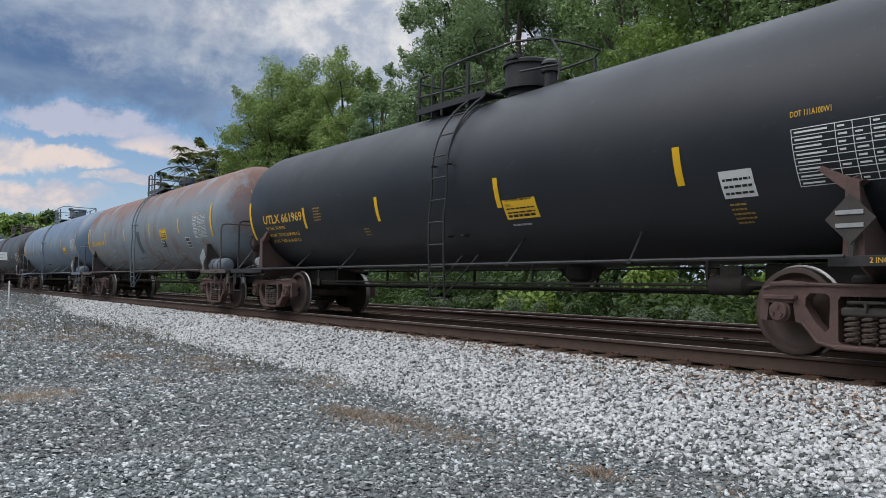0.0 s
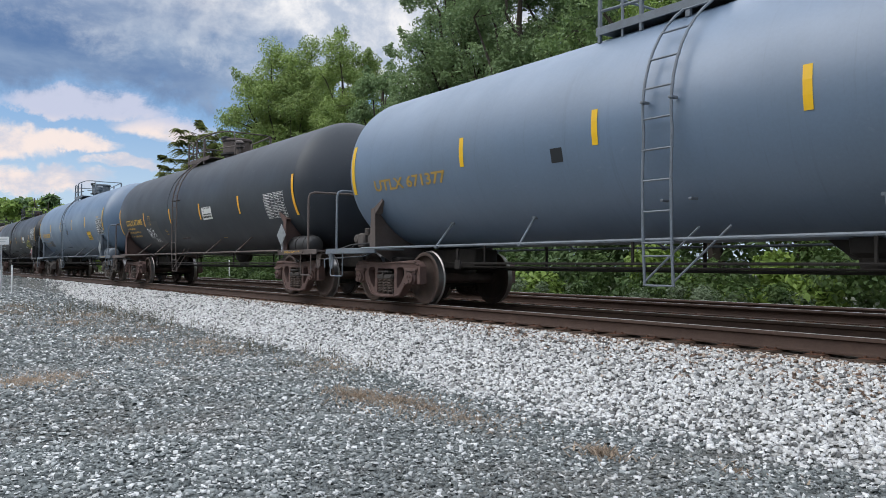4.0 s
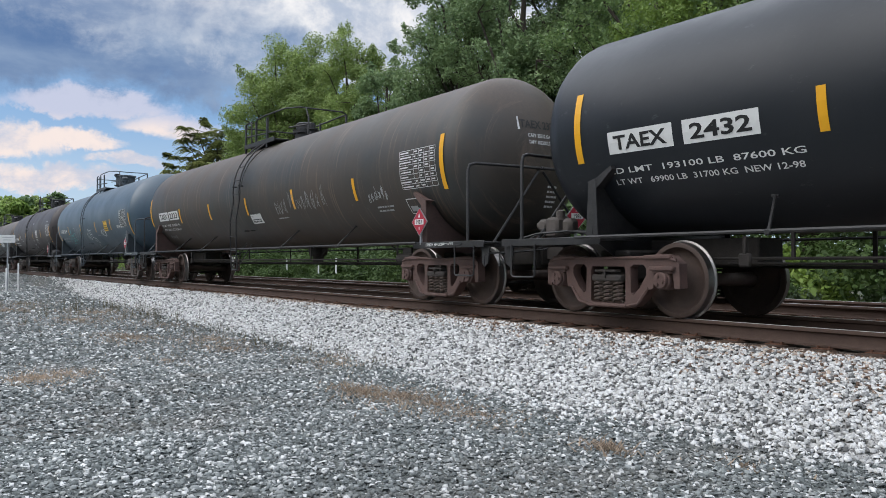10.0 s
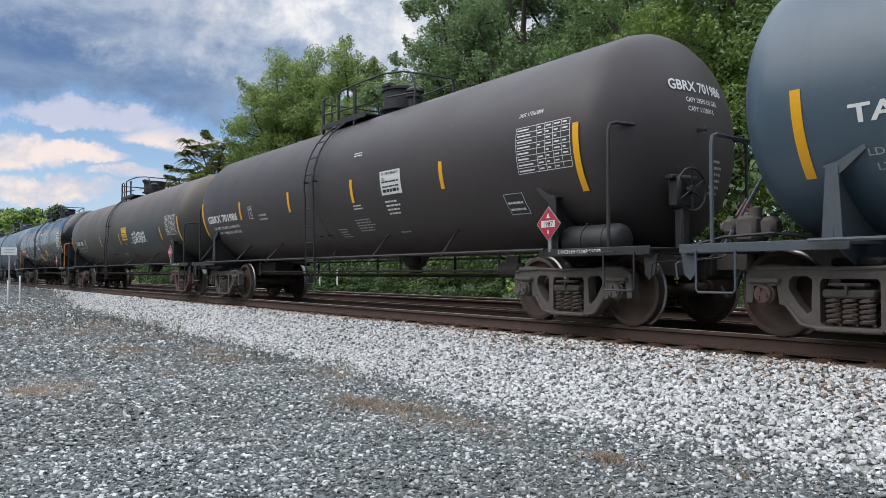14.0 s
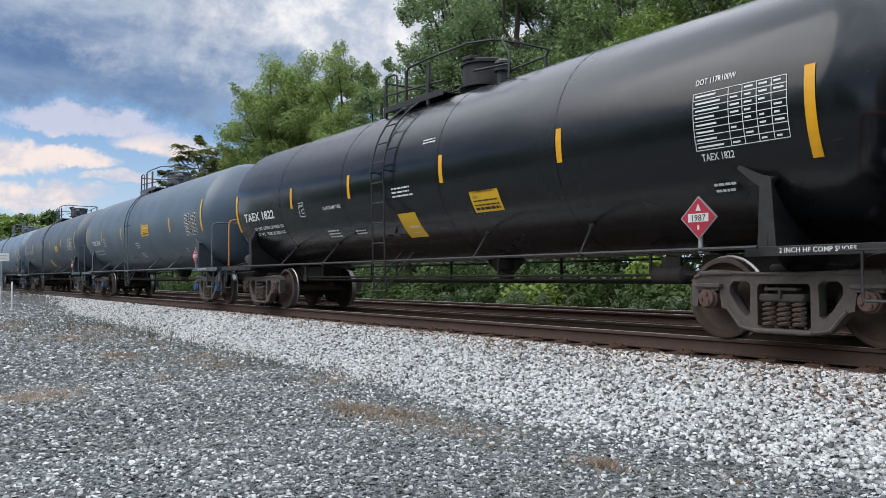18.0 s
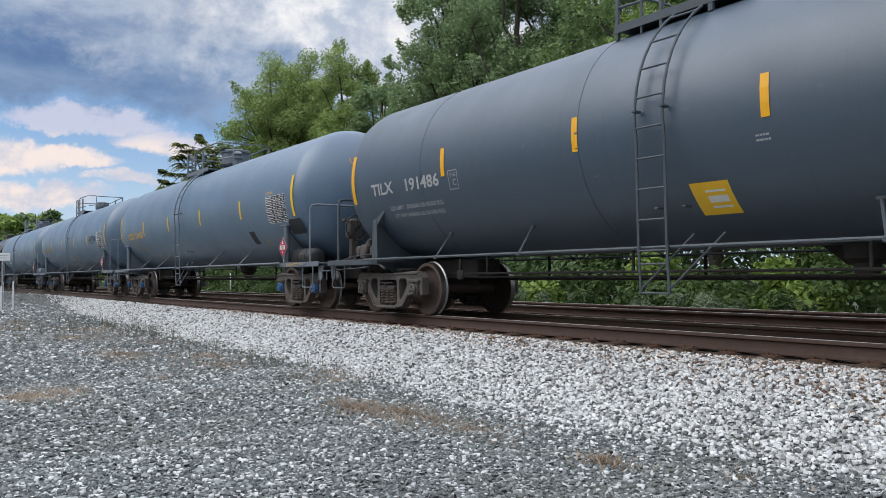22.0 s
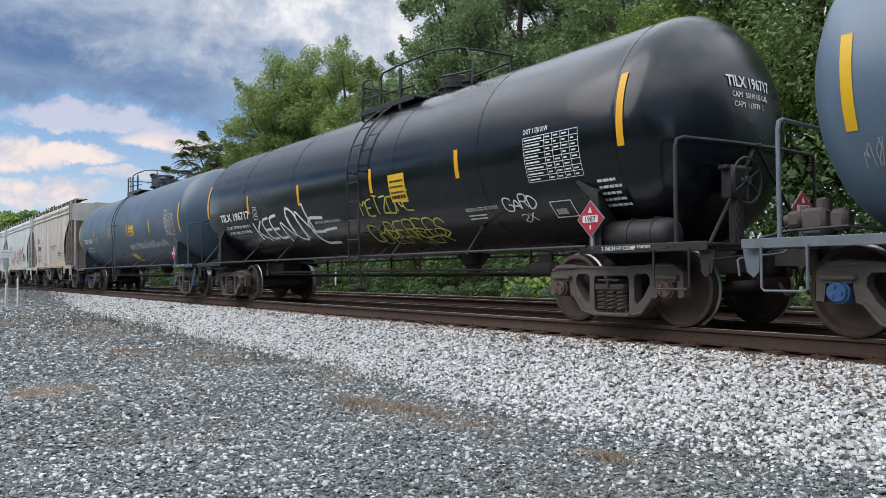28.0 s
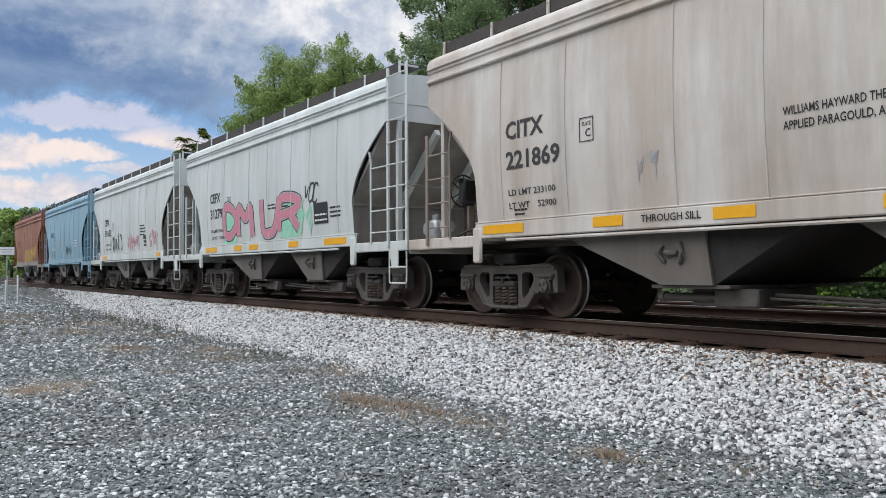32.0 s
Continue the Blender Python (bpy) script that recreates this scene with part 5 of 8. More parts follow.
    mk = Marks(Cylinder(r, zc, half, c.get("bend", 0)), tank)
    mh = Marks(Head(r, zc, half, d), tank)
    c["marks"](mk, mh, half)
    dk = [o for o in car.children if o.name.startswith("end_deck")]
    if c.get("shoes", True):
        flat = Marks(Profile(lambda z: -1.426), dk[-1])
        flat.text("2 INCH HF COMP SHOES", 7.05, 0.927, 0.05, c.get("shoe_mat", "white"))
    return car

# ---- covered hopper wagons ----
def hopper_side(z):
    """Outward curve of the side sheets, near side."""
    t = min(1, max(0, (z - 1.30) / 2.75))
    return -(1.53 + 0.07 * math.sin(math.pi * t ** 0.9))


def hopper_reach(z, hb):
    """How far the side sheet runs towards the end at a height: cut back in a sweep below the roof corner."""
    t = min(1, max(0, (z - 1.95) / 1.32))
    return hb - 1.25 + 1.23 * t ** 1.7


def hopper_car(x, h, c):
    car = new("hopper_car")
    tagged(car, c["label"], "hopper wagon", "wagons of the train")
    car.empty_display_size = 0.5
    MOVING.append((car, x))
    body, sill, dark = c["paint"], c["sill"], c["chute"]
    tc = h - 1.93
    hb = h - 0.635               # roof half length
    zb, zt = 1.30, 4.02

    def side(y_sign):
        nz, m = 22, 13
        vs = []
        for i in range(nz + 1):
            z = zb + (zt - zb) * i / nz
            for k in range(m): vs.append(((2 * k / (m - 1) - 1) * hopper_reach(z, hb), y_sign * -hopper_side(z), z))
        fs = [(i * m + k, i * m + k + 1, (i + 1) * m + k + 1, (i + 1) * m + k) for i in range(nz) for k in range(m - 1)]
        return Geo().add(vs, fs).add([(p, q - y_sign * 0.03, z) for p, q, z in vs], [tuple(reversed(f)) for f in fs])
    sides = [part("side_sheet", lambda: side(s), body, car, c.get("side_label", ""), key=("hop_side", s, h)) for s in (-1, 1)]
    # vertical seams of the curved side
    for sx in c.get("seams", (-3.75, -2.45, -0.75, 0.35, 1.65, 2.55, 3.75)):
        part("seam", lambda: Geo().tube([(0, hopper_side(zb + (zt - zb) * i / 8) - 0.002, zb + (zt - zb) * i / 8) for i in range(9)], 0.011, 5), body, sides[0], at=pose(sx, 0, 0), key="hop_seam")
    # roof: stepped top chord, rounded shoulder, walkway with posts, trough hatch
    roof = part("roof", lambda: Geo().prism([(-1.55, 3.60), (-1.575, 3.62), (-1.575, 3.70), (-1.56, 3.72), (-1.56, 3.78), (-1.58, 3.80), (-1.58, 3.95), (-1.54, 4.02), (-1.40, 4.10), (-0.7, 4.16), (0, 4.18), (0.7, 4.16), (1.40, 4.10), (1.54, 4.02), (1.58, 3.95), (1.58, 3.80), (1.56, 3.78), (1.56, 3.72), (1.575, 3.70), (1.575, 3.62), (1.55, 3.60)], -hb, hb, plane="yz"), body, car, "rounded roof with a stepped top chord", key=("hop_roof", hb))
    for y in (-1.59, 1.59):
        part("top_chord", lambda: Geo().box((0, y, 3.655), (2 * hb, 0.045, 0.05), 0.015).box((0, y, 3.86), (2 * hb, 0.035, 0.035), 0.012), body, roof, key=("hop_chord", y, hb))
    walk_b = part("running_board", lambda: Geo().box((0, -1.00, 4.33), (2 * hb - 0.1, 0.50, 0.025), 0.004).box((0, -1.26, 4.26), (2 * hb - 0.1, 0.02, 0.17), 0.004).box((0, 1.0, 4.33), (2 * hb - 0.1, 0.5, 0.025), 0.004), c.get("board", M["truck_dark"]), car, "expanded-metal roof walkway", key=("hop_walk", hb))
    n = 10
    for i in range(n):
        part("walk_bracket", lambda: Geo().box((0, -1.285, 4.22), (0.05, 0.03, 0.28), 0.005).box((0, -1.1, 4.30), (0.045, 0.4, 0.03), 0.005), body, walk_b, at=pose(-hb + 0.05 + (2 * hb - 0.1) * i / (n - 1), 0, 0), key="hop_bracket")
    part("hatch_cover", lambda: Geo().box((0, 0, 4.22), (2 * hb - 1.2, 0.62, 0.14), 0.04), body, car, "long trough hatch on the roof", key=("hop_hatch", hb))
    # side sill with reflectors
    for y in (-1.53, 1.53):
        ss = part("side_sill", lambda: Geo().box((0, y, 1.245), (2 * (hb - 1.2), 0.06, 0.22), 0.015).box((0, y + (0.02 if y < 0 else -0.02), 1.365), (2 * (hb - 1.2), 0.10, 0.02), 0.006).tube([(-hb + 1.9, y, 1.10), (hb - 1.9, y, 1.10)], 0.022, 6), sill, car, key=("hop_sill", y, hb))
        for sx in (-1, 1):
            part("jacking_bracket", lambda: Geo().box((0, 0, 0.98), (0.20, 0.06, 0.52), 0.03).box((0, -0.005, 0.90), (0.05, 0.064, 0.13), 0.01), sill, ss, at=pose(sx * (hb - 1.26), y * 1.015, 0.06), key="hop_jack")
    for q, w in c.get("reflectors", ()):
        part("reflector", lambda: Geo().box((0, -1.566, 1.255), (w, 0.006, 0.125), 0.001), M["yellow"], sides[0], "yellow reflective strip", at=pose(q, 0, 0), key=("reflector", w))
    # sloping end sheets, end walls and posts
    for s in (-1, 1):
        turn = pose(0, 0, 0) if s == 1 else pose(0, 0, 0, 0, 0, 180)
        xe = hb
        part("end_slope", lambda: Geo().prism([(xe - 0.02, 3.30), (xe - 1.42, 1.92), (xe - 1.50, 1.92), (xe - 0.10, 3.34)], -1.52, 1.52), c.get("slope", body), car, "sloping end sheet", at=turn, key=("hop_slope", xe))
        part("end_wall", lambda: Geo().prism([(-1.53, 3.30), (1.53, 3.30), (1.56, 4.0), (1.35, 4.10), (0, 4.17), (-1.35, 4.10), (-1.56, 4.0)], xe - 0.05, xe - 0.01, plane="yz"), body, car, "upright end wall under the roof", at=turn, key=("hop_endwall", xe))
        part("bulkhead", lambda: Geo().box((xe - 1.46, 0, 1.55), (0.05, 3.0, 0.78), 0.006).box((xe - 1.42, 0, 1.93), (0.10, 3.0, 0.06), 0.012), c.get("slope", body), car, at=turn, key=("hop_bulk", xe))
        for y in (-0.55, 0.55):
            part("slope_stiffener", lambda: Geo().prism([(xe + 0.02, 3.20), (xe - 1.36, 1.86), (xe - 1.30, 1.24), (xe - 1.20, 1.24), (xe - 1.26, 1.80), (xe + 0.08, 3.10)], y - 0.05, y + 0.05), body, car, "box-section stiffener on the slope sheet", at=turn, key=("hop_stiff", xe, y))
        for y in (-1.30, 1.30):
            part("corner_post", lambda: Geo().box((xe - 0.06, y, 2.25), (0.09, 0.09, 2.1), 0.012), body, car, at=turn, key=("hop_post", xe, y))
        part("end_platform", lambda: Geo().box((xe - 0.30, 0, 1.15), (1.85, 3.0, 0.04), 0.01).box((xe - 0.30, -1.53, 1.10), (1.85, 0.05, 0.17), 0.015).box((xe - 0.30, 1.53, 1.10), (1.85, 0.05, 0.17), 0.015).box((xe + 0.52, 0, 1.06), (0.10, 2.9, 0.20), 0.02).prism([(xe + 0.02, 1.05), (xe + 0.32, 1.05), (xe + 0.30, 0.72), (xe + 0.12, 0.72)], -1.56, -1.535), sill, car, "end platform", at=turn, key=("hop_plat", xe))
        part("stub_sill", lambda: Geo().box((xe - 0.9, 0, 0.86), (2.8, 0.5, 0.34), 0.02).box((tc, 0, 0.85), (0.5, 2.2, 0.16), 0.03), M["under"], car, at=turn, key=("hop_stub", xe, tc))
        part("coupler", coupler_geo, M["truck_dark"], car, "automatic knuckle coupler", at=turn @ pose(h, 0, 0), key="coupler")
        part("brake_hose", hose_geo, M["black"], car, at=turn @ pose(h, 0, 0), key="hose")
        lm = c.get("ladder_mat", body)
        # ladders on the corner of each end, on the side and across the end
        for y in (-1.57, 1.57):
            lr = None
            tall = 3.1 if s == 1 else 1.75
            for xx in (xe + 0.02, xe + 0.62) if s == 1 else (xe + 0.04,):
                o = part("ladder_rail", lambda: Geo().box((0, 0, 1.07 + tall / 2), (0.065, 0.035, tall), 0.006), lm, car, at=turn @ pose(xx, y, 0), key=("hop_ladder_rail", tall))
                lr = lr or o
            for k in range(8 if s == 1 else 0):
                part("rung", lambda: Geo().tube([(-0.02, 0, 0), (0.62, 0, 0)], 0.013, 6), lm, lr, at=pose(0, -0.02 if y < 0 else 0.02, 1.35 + 0.38 * k), key="hop_rung")
            o = part("grab_post", lambda: Geo().tube([(0, 0, 1.15), (0, 0, 2.62), (-0.05, 0, 2.80)], 0.02, 6), lm, car, at=turn @ pose(xe - 0.58, y, 0), key="hop_grab_post")
            for k in range(4):
                part("rung", lambda: Geo().tube([(-0.02, 0, 0), (0.62, 0, 0)], 0.013, 6), lm, o, at=pose(0, 0, 1.35 + 0.38 * k), key="hop_rung")
        if s == -1:
            bw = part("brake_wheel", lambda: Geo().tube([(0, 0.27 * math.cos(t), 0.27 * math.sin(t)) for t in (2 * math.pi * i / 24 for i in range(24))], 0.016, 6, True)
                      .lathe([(-0.04, 0.0), (-0.04, 0.06), (0.03, 0.05), (0.03, 0.0)], axis="x", seg=12), M["black"], car, "hand brake wheel", at=turn @ pose(xe + 0.36, 0.62, 2.02), key="brake_wheel")
            for i in range(6):
                part("spoke", lambda: Geo().tube([(0, 0, 0.04), (0, 0, 0.265)], 0.011, 5), M["black"], bw, at=pose(0, 0, 0, 60 * i), key="spoke")
            part("brake_housing", lambda: Geo().box((0, 0, 0), (0.20, 0.34, 0.42), 0.04).box((0.02, -0.02, -0.52), (0.12, 0.16, 0.66), 0.02).box((0, 0.0, 0.18), (0.12, 0.5, 0.05), 0.01), M["black"], car, "hand brake gear housing", at=turn @ pose(xe + 0.20, 0.62, 2.0), key="brake_housing")
            part("brake_post", lambda: Geo().box((0, 0, 1.45), (0.10, 0.12, 0.62), 0.015), lm, car, at=turn @ pose(xe + 0.18, 0.62, 0), key="hop_brake_post")
            part("control_valve", lambda: Geo(), M["galvanised"], car, "brake control valve block", at=turn @ pose(xe + 0.30, 1.18, 1.17), key="valve_block")
            part("air_pipe", lambda: Geo().tube([(0.28, 0.9, 1.20), (0.1, 0.7, 1.34), (-0.5, 0.5, 1.50), (-1.0, 0.4, 1.62)], 0.022, 6), M["black"], car, at=turn @ pose(xe, 0, 0), key="hop_air_pipe")
        part("end_grab", lambda: Geo().tube([(xe + 0.62, -1.57, 2.10), (xe + 0.62, 1.57, 2.10)], 0.014, 6), lm, car, at=turn, key=("hop_end_grab", xe))
        part("sill_step", lambda: Geo().tube([(xe + 0.04, -1.56, 1.0), (xe + 0.04, -1.56, 0.50), (xe + 0.07, -1.56, 0.47), (xe + 0.56, -1.56, 0.47), (xe + 0.59, -1.56, 0.50), (xe + 0.59, -1.56, 1.0)], 0.015, 6).tube([(xe + 0.04, -1.56, 0.74), (xe + 0.59, -1.56, 0.74)], 0.013, 6), sill, car, "bent-bar sill step", at=turn, key=("hop_step", xe))
        add_truck(car, s * tc, c.get("truck", M["truck_grey"]), c.get("cap", M["truck_grey"]))
    # discharge bays: an outer panel that slopes on one side, the deep body behind it with its shade put into a
    # near-black colour
    for bx, x0 in ((0.0, -2.85), (3.2, 1.05)):
        w0 = x0 - bx
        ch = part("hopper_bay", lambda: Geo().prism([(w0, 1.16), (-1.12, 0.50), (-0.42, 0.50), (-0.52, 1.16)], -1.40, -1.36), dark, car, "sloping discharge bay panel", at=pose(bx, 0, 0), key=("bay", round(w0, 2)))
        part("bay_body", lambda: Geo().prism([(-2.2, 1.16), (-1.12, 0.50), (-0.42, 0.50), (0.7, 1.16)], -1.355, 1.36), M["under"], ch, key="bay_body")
        part("gate_flange", lambda: Geo().box((-0.77, 0, 0.48), (1.05, 2.7, 0.04), 0.006), M["truck_grey"], ch, key="gate_flange")
        part("outlet_gate", lambda: Geo().box((-0.55, -0.45, 0.36), (0.75, 1.3, 0.20), 0.02).box((-0.30, -1.12, 0.36), (0.55, 0.12, 0.20), 0.02), M["truck_grey"], ch, "discharge gate box", key="outlet_gate")
        part("gate_shaft", lambda: Geo().lathe([(-1.35, 0.0), (-1.35, 0.06), (-1.27, 0.06), (-1.27, 0.045), (-0.55, 0.05), (-0.55, 0.0)], (0, -1.12, 0.36), "x", 12), M["truck_grey"], ch, "gate operating shaft", key="gate_shaft")
        part("vibrator_bracket", lambda: Geo().box((-0.95, -1.43, 0.86), (0.20, 0.06, 0.06), 0.02).tube([(-1.08, -1.41, 0.95), (-1.12, -1.46, 0.86), (-1.05, -1.41, 0.76)], 0.025, 6).tube([(-0.84, -1.41, 0.97), (-0.78, -1.46, 0.86), (-0.84, -1.41, 0.74)], 0.025, 6), M["truck_grey"], ch, key="vibrator")
        part("drive_rod", lambda: Geo().tube([(0, -0.9, 0.40), (1.7, -0.9, 0.34)], 0.02, 6).tube([(0, -1.0, 0.36), (1.9, -1.0, 0.30)], 0.016, 6), M["truck_grey"], ch, key="drive_rod")
    part("centre_pipe", lambda: Geo().tube([(-h + 1, 0.4, 0.55), (h - 1, 0.4, 0.55)], 0.03, 6), M["under"], car, key=("hop_pipe", h))
    mk = Marks(Profile(hopper_side), sides[0])
    c["marks"](mk, hb - 1.25)
    return car

# ---- the train ----
J = (-1.93, -19.64, -37.44, -55.19, -72.93, -90.64, -110.4, -130.25, -147.55, -164.95, -184.77, -202.36, -219.86, -237.46, -255.06, -272.58, -290.3, -307.89, -325.49, -337.96, -350.44, -362.9, -375.4, -388.0)

P = {
    "coal": tank_paint("tank_coal_black", (0.019, 0.022, 0.028), (0.037, 0.040, 0.045), 0.5, 0.40, ior=1.42),
    "rusty": tank_paint("tank_rusty_grey", (0.235, 0.295, 0.345), (0.215, 0.185, 0.160), 0.6, 0.5, (0.215, 0.092, 0.055), 0.45, 1.2),
    "pale": tank_paint("tank_pale_grey", (0.148, 0.212, 0.303), (0.113, 0.151, 0.196), 0.5, 0.36),
    "ash": tank_paint("tank_ash_black", (0.040, 0.047, 0.057), (0.058, 0.062, 0.068), 0.6, 0.42, ior=1.42),
    "ice": tank_paint("tank_ice_grey", (0.138, 0.207, 0.303), (0.113, 0.156, 0.208), 0.5, 0.34),
    "jet": tank_paint("tank_jet_black", (0.016, 0.019, 0.024), (0.028, 0.031, 0.035), 0.4, 0.36, ior=1.42),
    "brown": tank_paint("tank_brown_black", (0.046, 0.048, 0.046), (0.120, 0.086, 0.062), 0.9, 0.46, (0.13, 0.085, 0.058), 0.8, 0.30, (0.26, 0.18, 0.13), 0.5, ior=1.45),
    "teal": tank_paint("tank_slate_teal", (0.061, 0.104, 0.143), (0.053, 0.081, 0.104), 0.5, 0.38),
    "umber": tank_paint("tank_umber", (0.058, 0.049, 0.049), (0.085, 0.070, 0.064), 0.5, 0.42, ior=1.42),
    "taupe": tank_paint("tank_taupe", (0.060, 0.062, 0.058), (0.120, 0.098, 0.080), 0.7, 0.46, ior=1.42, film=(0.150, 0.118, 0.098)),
    "gloss": tank_paint("tank_gloss_black", (0.008, 0.009, 0.011), (0.013, 0.014, 0.015), 0.3, 0.15, streak=0.15, ior=1.55),
    "mirror": tank_paint("tank_shiny_black", (0.004, 0.006, 0.009), (0.006, 0.009, 0.012), 0.25, 0.15, streak=0.10, ior=1.58),
    "zinc": tank_paint("tank_zinc_grey", (0.091, 0.138, 0.187), (0.074, 0.102, 0.129), 0.5, 0.36),
    "slate": tank_paint("tank_slate_blue", (0.059, 0.091, 0.129), (0.049, 0.068, 0.090), 0.45, 0.40),
    "grey": tank_paint("tank_light_grey", (0.122, 0.189, 0.268), (0.103, 0.146, 0.194), 0.5, 0.36),
    "navy": tank_paint("tank_navy_grey", (0.069, 0.114, 0.171), (0.061, 0.093, 0.127), 0.4, 0.36),
}
FR = {
    "grey": worn_metal("frame_grey", (0.165, 0.195, 0.225), (0.10, 0.10, 0.105), 0.6, 0.0, 6),
    "brown": worn_metal("frame_brown", (0.10, 0.075, 0.065), (0.14, 0.12, 0.11), 0.7, 0.0, 6),
    "slate": worn_metal("frame_slate", (0.072, 0.090, 0.105), (0.060, 0.060, 0.060), 0.6, 0.0, 6),
    "zinc": worn_metal("frame_zinc", (0.11, 0.13, 0.145), (0.075, 0.075, 0.075), 0.6, 0.0, 6),
    "black": M["black"],
}
PATCH = {
    "dark": plain("patch_dark", (0.022, 0.024, 0.027), 0.4, 0.2),
    "black": plain("patch_black", (0.018, 0.019, 0.021), 0.7, 0.2),
    "green": plain("patch_green_grey", (0.050, 0.060, 0.056), 0.5, 0.3),
    "grey": plain("patch_grey", (0.07, 0.085, 0.10), 0.5, 0.3),
}


def put_marks(rows, head=()):
    """Turns a list of short rows into painted marks on the shell and on the +x head."""
    def fill(mk, mh, half):
        for kind, *a in rows:
            if kind == "s": mk.stripe(*a)
            elif kind == "t": mk.text(*a)
            elif kind == "b": mk.bars(*a)
            elif kind == "tbl": mk.table(*a)
            elif kind == "lab": mk.label(*a)
            elif kind == "box": mk.plate_box(*a)
            elif kind == "frm":
                mk.outline(*a[:4], 0.016, *a[4:])
                mk.patch(a[0] + 0.05, a[1] + 0.04, a[2] * 0.5, a[3] * 0.35, M["white_old"], name="stencil_field")
            elif kind == "pat": mk.patch(*a[:4], PATCH[a[4]], *a[5:])
            elif kind == "wht": mk.patch(*a, M["sign_white"], 0.0, "name_panel", "white name panel")
            elif kind == "scr": mk.scrawl(*a)
            elif kind == "tag": spray(mk, *a)
            elif kind == "imp":
                mk.patch(a[0], a[1], a[2], a[3], M["label_yellow"], a[4] if len(a) > 4 else 0.0, "notice_label", "yellow pasted notice")
                mk.patch(a[0] + 0.35 * a[2], a[1] + 0.15 * a[3], a[2] * 0.5, a[3] * 0.55, M["sign_white"], 0.0, "notice_sheet")
        for kind, *a in head:
            if kind == "t": mh.text(*a)
            elif kind == "b": mh.bars(*a)
            elif kind == "pat": mh.patch(*a)
    return fill


def stripes(xs, z, end=None, half=7.45, mat="yellow", h=0.44, tail=None):
    rows = [("s", x, z, h, 0.10, mat) for x in xs]
    if end: rows += [("s", -(tail or half) + 0.02, end, 0.90, 0.11, mat), ("s", half - 0.02, end, 0.90, 0.11, mat)]
    return rows


G, GO, W, WO = "gold", "gold_old", "white", "white_old"


def weights(x, z, mat, a="LD LMT 204000 LB 92550 KG", b="LT  WT  76000 LB 34450 KG", w=1.75):
    return [("t", a, x, z + 0.13, 0.075, mat, w), ("t", b, x + 0.05, z, 0.075, mat, w - 0.1)]


